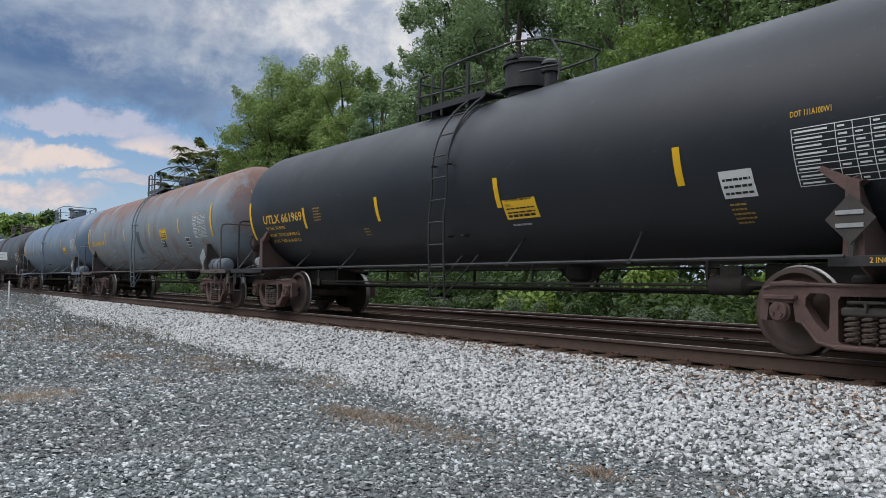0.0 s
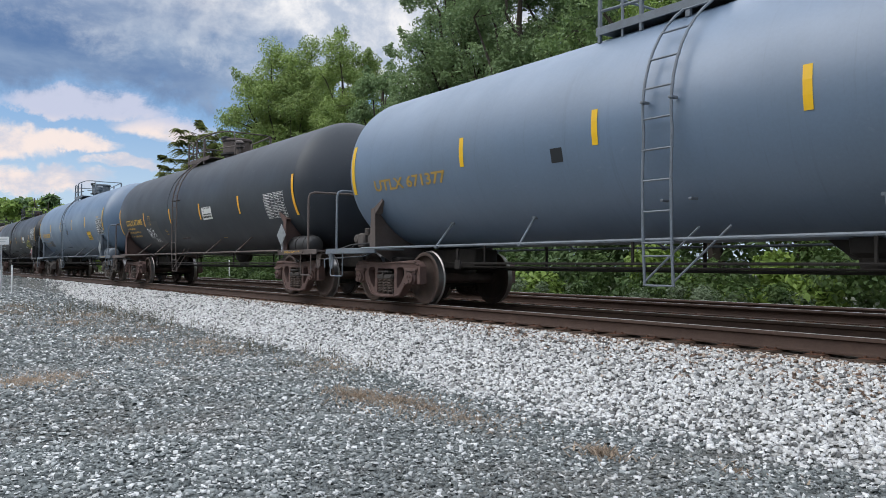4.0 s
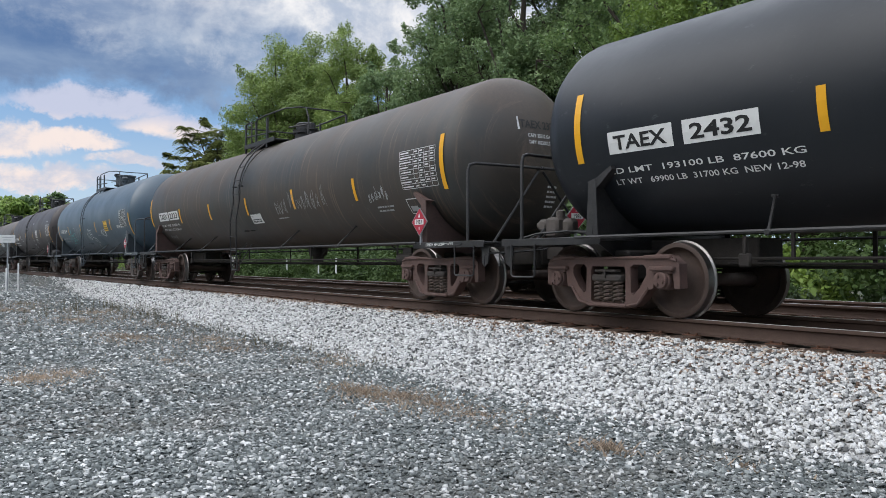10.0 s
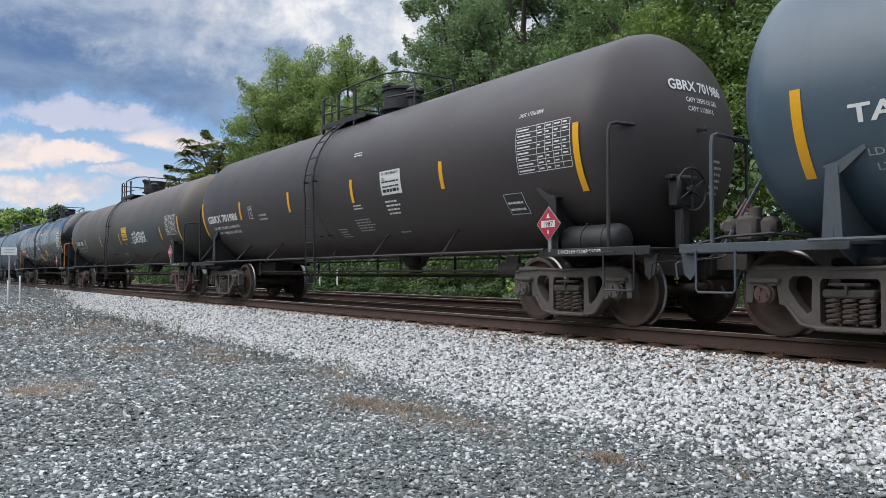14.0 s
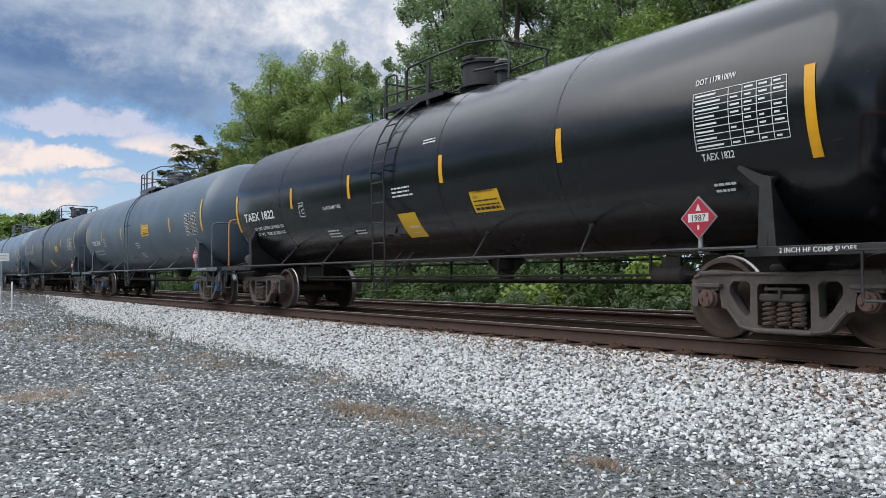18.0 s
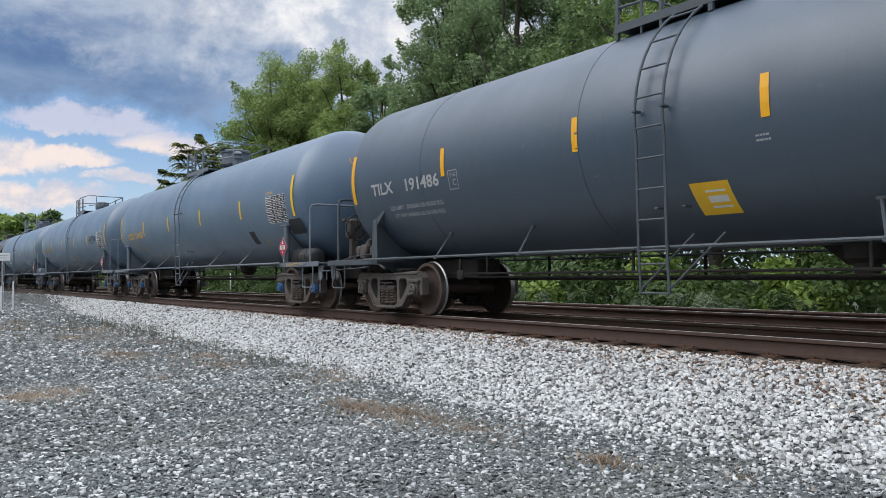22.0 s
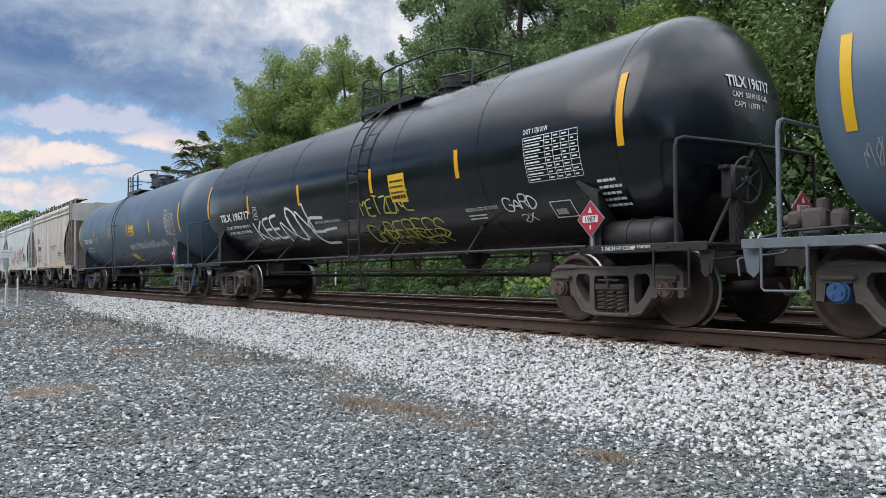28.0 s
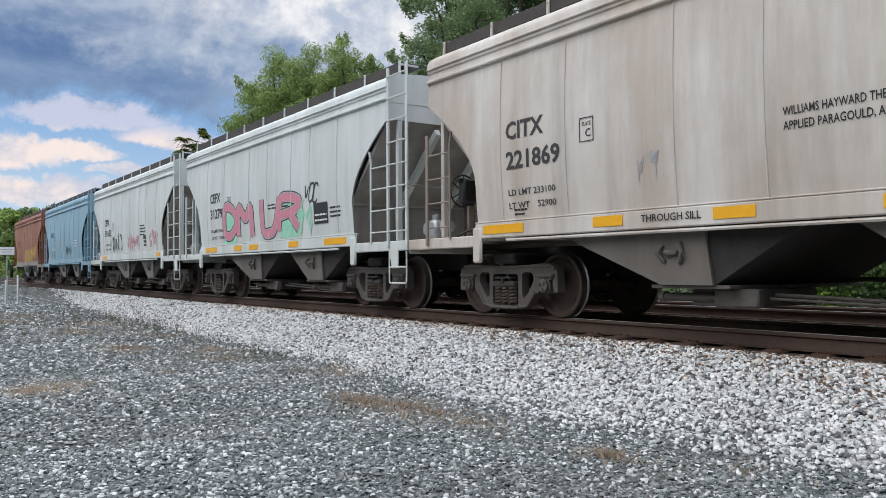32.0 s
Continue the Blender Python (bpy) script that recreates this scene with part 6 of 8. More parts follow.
WAGONS = [
    dict(label="coal-black tank wagon with gold lettering, rolling on rusty trucks", paint=P["coal"], frame=FR["black"], truck=M["truck_red"], cap=M["truck_red"], saddle=M["truck_red"], r=1.41, zc=2.41, bend=0.05, ladder=0.52, platform=(-1.5, 2.6), rings=(0.52,), placard=("1987", True, "truck_dark"), shoe_mat=G, valve=M["galvanised"], brace=0,
         marks=put_marks(stripes((-4.62, -1.64, 1.76, 4.97), 2.05, 2.1, 7.51, "lemon") + [("t", "UTLX 661969", -6.77, 2.02, 0.19, "gold", 2.05), ("t", "THE TANK CAR PEOPLE", -6.72, 1.88, 0.07, G, 1.05), *weights(-6.62, 1.60, G, "LD LMT 187100 LB 84 850 KG", "LT WT  75900 LB 34 450 KG", 1.55), ("b", -4.17, 2.25, 0.36, 0.30, 5, GO), ("b", -2.3, 1.76, 0.25, 0.18, 3, GO), ("lab", 1.84, 1.67, 0.70, 0.30), ("b", 1.9, 1.62, 0.45, 0.07, 1, WO),
                           ("lab", 5.47, 1.66, 0.40, 0.31, "sign_white", "ink", 3, False), ("b", 5.5, 1.62, 0.26, 0.30, 5, GO), ("t", "DOT 111A100W1", 6.35, 2.36, 0.06, G, 0.42), ("tbl", 6.35, 1.70, 1.1, 0.58, W, 8)])),
    dict(plat_mat=FR["slate"], lid=FR["slate"], label="rust-streaked blue-grey tank wagon with chalky graffiti", paint=P["rusty"], frame=FR["brown"], ladder_mat=FR["grey"], truck=M["truck_red"], cap=M["truck_red"], saddle=FR["brown"], r=1.44, zc=2.43, ladder=0.15, platform=(-1.4, 3.1), top="flat", placard=("1987", True), reservoir=FR["grey"], brake=True, shoes=False, brake_mat=M["truck_red"], valve=M["truck_red"],
         marks=put_marks(stripes((-4.55, -1.62, 1.65, 4.70), 2.31, 2.33, 7.55, "lemon") + [("t", "UTLX 640168", -6.86, 2.04, 0.19, G, 2.1), ("t", "THE TANK CAR PEOPLE", -6.8, 1.88, 0.07, GO, 1.1), *weights(-6.75, 1.60, GO, "LD LMT      188800 LB   85 650 KG", "LT WT         74200 LB   33 650 KG", 2.0), ("lab", 2.81, 1.97, 0.66, 0.33), ("pat", 2.76, 1.74, 0.40, 0.22, "black"), ("b", 2.78, 1.94, 0.36, 0.18, 4, W), ("lab", 5.19, 1.68, 0.34, 0.28, "panel_black", W, 2, False), ("frm", 5.17, 1.66, 0.38, 0.32, W),
                           ("tbl", 6.05, 1.90, 1.03, 0.60, W, 8), ("t", "DOT 111A100W3", 6.05, 2.53, 0.06, G, 0.5), ("tag", "CITALE", 0.12, 1.28, 1.6, 0.46, "white_old", 0.026, 5, 0.1, 0.2), ("tag", "DM", 1.78, 1.40, 1.0, 0.50, "white_old", 0.030, 8, 0.0, 0.2), ("tag", "WWW>", 2.75, 1.40, 1.8, 0.27, "white_old", 0.028, 9), ("scr", 6.04, 1.66, 0.5, 0.28, "white_old", 6, 3, 0.014), ("tag", "NEDU", -4.45, 1.45, 1.9, 0.46, "white_old", 0.034, 7, 0.0, 0.2), ("pat", 0.05, 1.58, 0.36, 0.8, "grey")],
                         [("t", "UTLX 640168", -0.57, 3.0, 0.13, G, 0.95), ("b", -0.25, 2.92, 0.62, 0.35, 4, GO)])),
    dict(label="pale blue-grey tank wagon with faded gold lettering", paint=P["pale"], frame=FR["grey"], truck=M["truck_red"], cap=M["truck_red"], saddle=FR["brown"], r=1.45, zc=2.44, ladder=-0.30, platform=(-2.2, 3.5), placard=("1987", True), reservoir=FR["grey"], brake=True, brake_mat=FR["grey"], shoe_mat=WO, end_rail=2.12, brace=0,
         marks=put_marks(stripes((-4.13, -1.36, 1.42, 4.0), 2.40, 2.43, 7.53, "lemon") + [("t", "UTLX 671377", -6.8, 2.0, 0.19, GO, 2.2), ("lab", 4.52, 1.90, 0.67, 0.33), ("tbl", 6.34, 1.90, 1.0, 0.60, W, 8), ("pat", -2.18, 2.04, 0.22, 0.19, "dark"), ("b", 5.55, 1.77, 0.4, 0.15, 3, WO)],
                         [("t", "UTLX 671377", -0.45, 2.94, 0.13, G, 0.9), ("b", -0.1, 2.88, 0.55, 0.5, 5, G)])),
    dict(label="ash-black tank wagon with gold lettering and a repainted patch", paint=P["ash"], frame=FR["brown"], truck=M["truck_red"], cap=M["truck_red"], saddle=M["truck_red"], r=1.44, zc=2.43, bend=0.03, ladder=-0.50, platform=(-2.0, 2.6), rings=(-1.6,), placard=("1987", True), reservoir=M["black"], shoe_mat=G, brace=0,
         marks=put_marks(stripes((-4.34, -1.44, 1.35, 4.3), 2.16, 2.18, 7.52) + [("t", "UTLX 671345", -6.66, 2.02, 0.19, G, 2.05), ("t", "THE TANK CAR PEOPLE", -6.66, 1.88, 0.07, G, 1.0), *weights(-6.68, 1.62, G, "LD LMT 186600 LB 84750 KG", "LT  WT   76100 LB 34550 KG", 1.5), ("box", -3.87, 1.97, G), ("pat", -4.32, 1.15, 1.42, 1.22, "dark"), ("tag", "TREPS", -4.28, 1.56, 0.78, 0.32, "spray_white", 0.026, 11, -0.2), ("tag", "*X", -3.85, 1.43, 0.4, 0.16, "spray_white", 0.018, 12), ("b", -2.34, 1.79, 0.27, 0.2, 4, GO),
                           ("lab", 1.55, 1.92, 0.75, 0.34, "sign_white", "ink", 3), ("b", 2.3, 1.45, 0.3, 0.06, 1, GO), ("tbl", 5.9, 1.75, 1.1, 0.58, W, 8)])),
    dict(saddle_kind="post", label="ice-grey tank wagon with a yellow emergency label", paint=P["ice"], frame=FR["grey"], truck=M["truck_grey"], cap=M["truck_grey"], saddle=FR["grey"], ladder=-0.45, platform=(-2.15, 2.9), rings=(-0.1,), placard=("1987", True), reservoir=FR["grey"], brace=0, shoe_mat=G,
         marks=put_marks(stripes((-4.17, -1.52, 1.26, 4.16), 2.44, 2.45, 7.50, "lemon") + [("t", "UTLX 669030", -6.58, 2.02, 0.20, G, 2.05), ("pat", -5.11, 1.55, 0.75, 0.32, "dark"), ("t", "THE TANK CAR PEOPLE", -6.5, 1.88, 0.065, GO, 0.9), *weights(-6.45, 1.58, GO, "LD LMT 209600 LB  94 600 KG", "LT WT   77400 LB  35 100 KG", 1.4), ("box", -4.25, 1.98, W), ("pat", 0.0, 2.02, 0.28, 0.21, "dark"), ("lab", 4.31, 1.70, 0.72, 0.37), ("tbl", 6.33, 1.88, 1.03, 0.62, W, 8, "panel_black"), ("t", "FRA-AIP 200203", 6.33, 2.53, 0.07, G, 0.5), ("b", 6.23, 1.95, 0.28, 0.16, 2, WO), ("b", 5.69, 1.76, 0.4, 0.22, 4, WO)])),
    dict(label="jet-black long tank wagon with a white name panel and graffiti", paint=P["jet"], frame=FR["black"], truck=M["truck_red"], cap=M["truck_red"], r=1.38, zc=2.40, bend=0.03, ladder=-0.33, platform=(-1.9, 2.45), rings=(-0.33,), top="red", placard=("1987",),
         marks=put_marks(stripes((-4.92, -1.95, 0.90, 3.45, 6.33), 2.15, 2.38, 8.53, tail=8.2) + [("wht", -7.67, 2.0, 0.98, 0.27), ("wht", -6.55, 2.0, 0.96, 0.27), ("t", "TAEX", -7.58, 2.05, 0.17, "ink", 0.8), ("t", "2432", -6.46, 2.05, 0.17, "ink", 0.78), *weights(-7.75, 1.64, W, "LD LMT  193100 LB  87600 KG", "LT WT   69900 LB  31700 KG  NEW 12-98", 2.6),
                           ("lab", 3.73, 1.96, 0.66, 0.35, "sign_white", "ink", 3), ("tag", "INR20", 4.72, 1.56, 1.5, 0.50, "spray_yellow", 0.050, 21), ("frm", 6.58, 1.45, 0.40, 0.30, W), ("tbl", 7.12, 2.05, 1.1, 0.66, W, 8), ("t", "VENT TANK WHEN UNLOADING", 1.2, 1.63, 0.06, W, 0.75), ("b", 3.93, 1.74, 0.66, 0.13, 2, W), ("b", 0.2, 1.42, 0.4, 0.2, 4, WO), ("scr", 7.1, 1.5, 0.5, 0.45, "white_old", 22, 3, 0.02)],
                         [("pat", -0.41, 2.77, 0.92, 0.21, M["sign_white"], 0, "name_panel"), ("t", "TAEX 2432", -0.37, 2.81, 0.13, "ink", 0.82), ("t", "CAPY 29975 GALS", -0.22, 2.66, 0.06, W, 0.55), ("t", "CAPY 113468 LITERS", -0.22, 2.55, 0.06, W, 0.62), ("b", 0.1, 1.95, 0.4, 0.5, 6, WO)])),
    dict(label="brown-stained black long tank wagon with a white name panel", paint=P["brown"], frame=FR["black"], truck=M["truck_red"], cap=M["truck_red"], saddle=M["truck_red"], r=1.38, zc=2.40, bend=0.02, ladder=-0.31, platform=(-1.85, 2.4), rings=(-0.31,), top="flat", placard=("1987",), valve=M["galvanised"],
         marks=put_marks(stripes((-5.45, -2.78, -0.02, 2.75, 5.57), 2.05, 2.28, 8.57) + [("wht", -7.67, 1.97, 0.98, 0.27), ("wht", -6.60, 1.97, 0.96, 0.27), ("t", "TAEX", -7.58, 2.02, 0.17, "ink", 0.8), ("t", "2323", -6.52, 2.02, 0.17, "ink", 0.78), *weights(-7.6, 1.66, W, "LD LMT  195200   LB  88550  KG", "LT WT    67800   LB  30750  KG  NEW  8-91", 1.85), ("scr", -7.4, 1.42, 0.7, 0.14, "white_old", 33, 6, 0.012), ("lab", 0.08, 1.63, 0.66, 0.26, "sign_white", "ink", 3), ("b", 1.7, 1.72, 0.6, 0.07, 1, WO),
                           ("tbl", 7.28, 1.92, 1.1, 0.66, W, 8), ("frm", 7.25, 1.52, 0.44, 0.30, W), ("b", 6.22, 1.72, 0.62, 0.16, 2, WO), ("scr", 6.0, 1.78, 0.75, 0.26, "white_old", 31, 4, 0.018), ("scr", 1.7, 1.75, 2.6, 0.5, "white_old", 32, 3, 0.012)],
                         [("pat", -0.38, 2.80, 0.90, 0.21, M["sign_white"], 0, "name_panel"), ("t", "TAEX 2323", -0.34, 2.84, 0.13, "ink", 0.8), ("t", "CAPY 25912 GALS", -0.2, 2.69, 0.06, W, 0.55), ("t", "CAPY 102308 LITERS", -0.2, 2.58, 0.06, W, 0.6), ("b", 0.25, 1.95, 0.3, 0.4, 5, W)])),
    dict(label="slate-teal tank wagon with teal and white graffiti", paint=P["teal"], frame=FR["slate"], truck=M["truck_grey"], cap=M["truck_red"], ladder=-0.53, platform=(-1.85, 2.4), rings=(-1.0,), placard=("1987",), lid=FR["slate"],
         marks=put_marks(stripes((-4.46, -1.58, 1.50, 4.27), 2.12, 2.0, 7.32, tail=7.02) + [("t", "TAEX 2818", -6.5, 2.05, 0.17, W, 1.6), ("tag", "HIDEO", -4.62, 1.64, 1.5, 0.34, "spray_teal", 0.034, 41), ("tag", "*", -4.2, 1.95, 0.3, 0.22, "spray_teal", 0.022, 46), ("tag", "-----", -4.4, 1.50, 1.3, 0.12, "spray_teal", 0.02, 47), ("tag", "ZOMP", -3.2, 1.74, 1.45, 0.50, "white_old", 0.026, 42), ("tag", "NOPE", -0.46, 1.64, 1.05, 0.46, "spray_white", 0.032, 43, -0.1), ("tag", "KZ", 0.52, 1.50, 0.5, 0.26, "spray_white", 0.026, 48), ("tag", "KEC*", 2.38, 1.70, 0.82, 0.30, "spray_white", 0.026, 44), ("lab", 3.11, 1.90, 0.64, 0.42), ("t", "SR8754", 5.26, 1.96, 0.11, W, 0.5),
                           ("tbl", 5.86, 1.95, 1.0, 0.66, W, 8, "panel_black"), *weights(-6.4, 1.62, WO, "LD LMT  198600 LB  90100 KG", "LT WT    64400 LB  29200 KG", 1.7), ("b", 1.55, 1.80, 0.6, 0.06, 1, WO), ("b", 0.3, 1.42, 0.4, 0.2, 4, WO), ("frm", 5.9, 1.5, 0.5, 0.25, WO), ("scr", 5.75, 1.5, 0.4, 0.25, "white_old", 45, 3, 0.014)],
                         [("pat", -0.5, 2.80, 1.1, 0.20, PATCH["dark"], 0, "name_panel"), ("t", "TAEX 2818", -0.40, 2.83, 0.14, W, 0.85), ("t", "CAPY 30140 US GAL", -0.35, 2.68, 0.06, W, 0.75), ("t", "CAPY 114 092  L", -0.35, 2.55, 0.06, W, 0.7)])),
    dict(rail_x=-0.24, end_rail=2.54, label="dark umber tank wagon with white stencilled data", paint=P["umber"], frame=FR["black"], truck=M["truck_grey"], cap=M["truck_grey"], ladder=-0.31, platform=(-1.6, 3.3), rings=(-0.31,), placard=("1987",), reservoir=M["black"], brake=True, brace=0, lid=M["black"],
         marks=put_marks(stripes((-4.54, -1.6, 1.31, 4.3), 2.23, 2.15, 7.37) + [("t", "GBRX 701986", -7.0, 2.03, 0.19, W, 2.2), *weights(-6.7, 1.72, W, "LD LMT 186600 LB 84640 KG", "LT  WT  79000 LB 35850 KG", 1.9), ("box", -4.0, 2.0, W), ("b", -3.4, 2.1, 0.6, 0.2, 2, WO), ("lab", 2.41, 2.06, 0.68, 0.42, "sign_white", "ink", 4), ("tbl", 6.17, 2.05, 1.08, 0.64, W, 8), ("t", "DOT 117A100W", 6.2, 2.83, 0.06, W, 0.5), ("lab", 5.71, 1.54, 0.40, 0.32, "panel_black", W, 2, False), ("frm", 5.70, 1.53, 0.42, 0.34, W),
                           ("b", 1.1, 1.72, 0.75, 0.3, 5, WO), ("b", 2.45, 1.98, 0.5, 0.3, 4, W), ("b", 1.25, 1.98, 0.4, 0.12, 2, W), ("b", 0.25, 1.58, 0.4, 0.25, 4, WO), ("b", 2.45, 1.45, 0.4, 0.08, 1, WO), ("b", 1.35, 2.95, 0.35, 0.1, 2, W)],
                         [("t", "GBRX 701986", -0.47, 3.05, 0.14, W, 1.1), ("t", "CAPY 29590 US GAL", -0.2, 2.9, 0.065, W, 0.66), ("t", "CAPY 112000 L", -0.18, 2.78, 0.065, W, 0.55), ("b", 0.3, 2.2, 0.3, 0.5, 6, WO)])),
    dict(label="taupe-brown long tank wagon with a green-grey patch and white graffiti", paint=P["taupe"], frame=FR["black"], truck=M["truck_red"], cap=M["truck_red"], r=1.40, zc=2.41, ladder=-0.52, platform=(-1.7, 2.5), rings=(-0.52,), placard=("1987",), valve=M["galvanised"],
         marks=put_marks(stripes((-5.53, -2.48, 0.87, 6.5), 1.99, 1.98, 8.56) + [("pat", -7.68, 1.92, 1.72, 0.26, "black"), ("t", "TAEX 1438", -7.62, 1.96, 0.18, W, 1.55), ("pat", -5.98, 1.95, 0.45, 0.24, "grey"), *weights(-7.55, 1.66, WO, "LD LMT  195900 LB  88850 KG", "LT WT   67100 LB  30450 KG  NEW 12-94", 1.7), ("lab", 1.33, 1.93, 0.76, 0.48), ("b", 1.45, 1.85, 0.35, 0.1, 2, WO), ("pat", 2.3, 1.45, 3.9, 1.15, "green", -0.1), ("tag", "..CLONER8IER.", 2.50, 1.80, 2.2, 0.33, "spray_white", 0.050, 51), ("b", 0.45, 1.48, 0.6, 0.14, 2, WO), ("tbl", 7.2, 1.9, 1.1, 0.62, W, 8), ("frm", 7.3, 1.5, 0.4, 0.3, W)])),
    dict(placard_x=6.12, label="glossy black tank wagon with an orange end rail", paint=P["gloss"], frame=FR["black"], truck=M["truck_grey"], cap=M["truck_red"], ladder=-0.45, platform=(-1.8, 2.5), rings=(-4.9, -2.0, 1.2, 3.9), placard=("1987",), pipe_mat=M["orange_pipe"], brace=0, lid=M["black"],
         marks=put_marks(stripes((-4.26, -1.70, 1.32, 4.0), 2.40, 2.26, 7.45) + [("t", "TAEX 1822", -7.0, 2.05, 0.19, W, 1.75), *weights(-6.55, 1.70, W, "LD LMT 207000 LB 93850 KG", "LT  WT   79000 LB 35850 KG", 1.65), ("box", -3.93, 1.98, W), ("t", "0.5 IN CERAMIC FIBER", -2.85, 2.05, 0.07, W, 0.75), ("b", -3.0, 1.67, 0.55, 0.2, 3, W), ("b", -1.9, 1.62, 0.5, 0.12, 2, W), ("b", -0.18, 2.25, 0.65, 0.2, 3, W), ("imp", -0.2, 1.40, 0.55, 0.50), ("lab", 1.96, 1.68, 0.68, 0.34), ("b", 0.75, 2.95, 0.4, 0.1, 2, W), ("tbl", 6.1, 2.05, 1.1, 0.62, W, 8), ("t", "DOT 117R100W", 6.12, 2.75, 0.07, W, 0.5), ("t", "TAEX 1822", 6.15, 1.94, 0.08, W, 0.4), ("b", 6.2, 1.72, 0.3, 0.15, 2, W)],
                         [("t", "TAEX 1822", -0.4, 3.0, 0.14, W, 0.9), ("b", -0.35, 2.9, 0.7, 0.16, 2, W), ("b", -0.1, 2.15, 0.4, 0.65, 7, W)])),
    dict(label="zinc-grey tank wagon with a yellow label and blue bearing caps", paint=P["zinc"], frame=FR["zinc"], truck=M["truck_grey"], cap=M["blue_cap"], ladder=-0.33, platform=(-1.85, 2.9), rings=(-0.9,), placard=("1987",), brace=0,
         marks=put_marks(stripes((-4.64, -1.54, 1.30, 4.45), 2.32, 2.44, 7.40, "lemon") + [("t", "TAEX 2642", -6.40, 2.05, 0.18, W, 1.42), *weights(-6.3, 1.66, W, "LD LMT   206300 LB  93 550 KG", "LT WT    79700 LB  36 150 KG", 1.6), ("box", -4.38, 1.96, W), ("lab", 1.39, 2.12, 0.72, 0.36), ("b", 0.19, 1.96, 0.5, 0.25, 3, W), ("b", 0.3, 1.62, 0.6, 0.25, 3, W), ("tbl", 5.94, 1.94, 1.04, 0.62, W, 8, "panel_black"), ("b", 5.27, 1.61, 0.2, 0.16, 3, W)],
                         [("t", "TAEX 2642", -0.35, 3.22, 0.12, W, 0.72), ("b", -0.1, 3.12, 0.5, 0.42, 4, W)])),
    dict(label="slate-blue tank wagon with yellow notice labels", paint=P["slate"], frame=FR["slate"], truck=M["truck_grey"], cap=M["truck_grey"], ladder=-0.34, platform=(-1.8, 2.3), rings=(-5.2, -1.6, 2.4, 6.2), placard=("1987",),
         marks=put_marks(stripes((-4.55, -1.63, 1.04, 4.21), 2.46, 2.46, 7.45) + [("t", "TILX", -6.78, 2.12, 0.20, WO, 0.72), ("t", "191486", -5.72, 2.12, 0.20, WO, 1.04), *weights(-6.3, 1.70, WO, "LD LMT  205000 LB 93,00 KG", "LT WT 80000 LB 36300 KG", 1.6), ("box", -4.42, 2.02, WO), ("lab", 2.55, 2.05, 0.68, 0.30), ("imp", -0.06, 1.35, 0.5, 0.45), ("frm", 5.24, 1.52, 0.42, 0.28, W), ("tbl", 5.81, 2.05, 1.06, 0.52, W, 8, "panel_black"), ("b", 0.9, 2.1, 0.2, 0.1, 2, WO), ("b", 3.9, 1.75, 0.5, 0.1, 2, WO)],
                         [("t", "TILX 191486", -0.42, 2.93, 0.12, W, 0.78), ("t", "CAPY 30240 US GAL", -0.36, 2.80, 0.06, W, 0.7), ("t", "CAPY 25181 IMP GAL", -0.36, 2.69, 0.06, W, 0.7), ("t", "CAPY 114 471 L", -0.36, 2.58, 0.06, W, 0.6), ("b", -0.3, 1.95, 0.4, 0.4, 4, WO)])),
    dict(saddle_kind="post", label="light grey tank wagon with faded gold lettering and dark repaint squares", paint=P["grey"], frame=FR["grey"], truck=M["truck_grey"], cap=M["blue_cap"], saddle=FR["grey"], ladder=-0.37, platform=(-2.25, 3.2), placard=("1987",), reservoir=M["black"], brake=True, brake_mat=M["truck_grey"], brace=0, shoe_mat=G,
         marks=put_marks(stripes((-4.4, -1.61, 1.37, 4.40), 2.32, 2.43, 7.45, "lemon") + [("t", "UTLX 210425", -6.48, 2.04, 0.20, G, 1.9), ("t", "THE TANK CAR PEOPLE", -6.3, 1.90, 0.065, GO, 1.0), *weights(-6.1, 1.62, GO, "LD LMT 205100 LB  93 100 KG", "LT WT   80700 LB  36 600 KG", 1.55), ("tbl", 6.02, 1.90, 1.05, 0.62, W, 8, "panel_black"), ("t", "DOT117A100W", 6.02, 2.55, 0.06, G, 0.4), ("pat", 4.6, 1.49, 0.32, 0.36, "black", 0.0), ("pat", 7.01, 1.62, 0.62, 0.36, "black"), ("b", 5.26, 1.56, 0.25, 0.2, 3, GO)],
                         [("t", "UTLX 210425", -0.42, 3.12, 0.13, G, 0.85), ("b", -0.1, 3.02, 0.5, 0.5, 5, GO)])),
    dict(saddle_kind="post", label="light grey tank wagon with a black graffiti tag", paint=P["grey"], frame=FR["grey"], truck=M["truck_grey"], cap=M["blue_cap"], saddle=FR["grey"], ladder=0.25, platform=(-2.3, 3.4), rings=(-4.0, -1.5, 3.3, 6.1), top="flat", placard=("1987",), brace=0, shoe_mat=G,
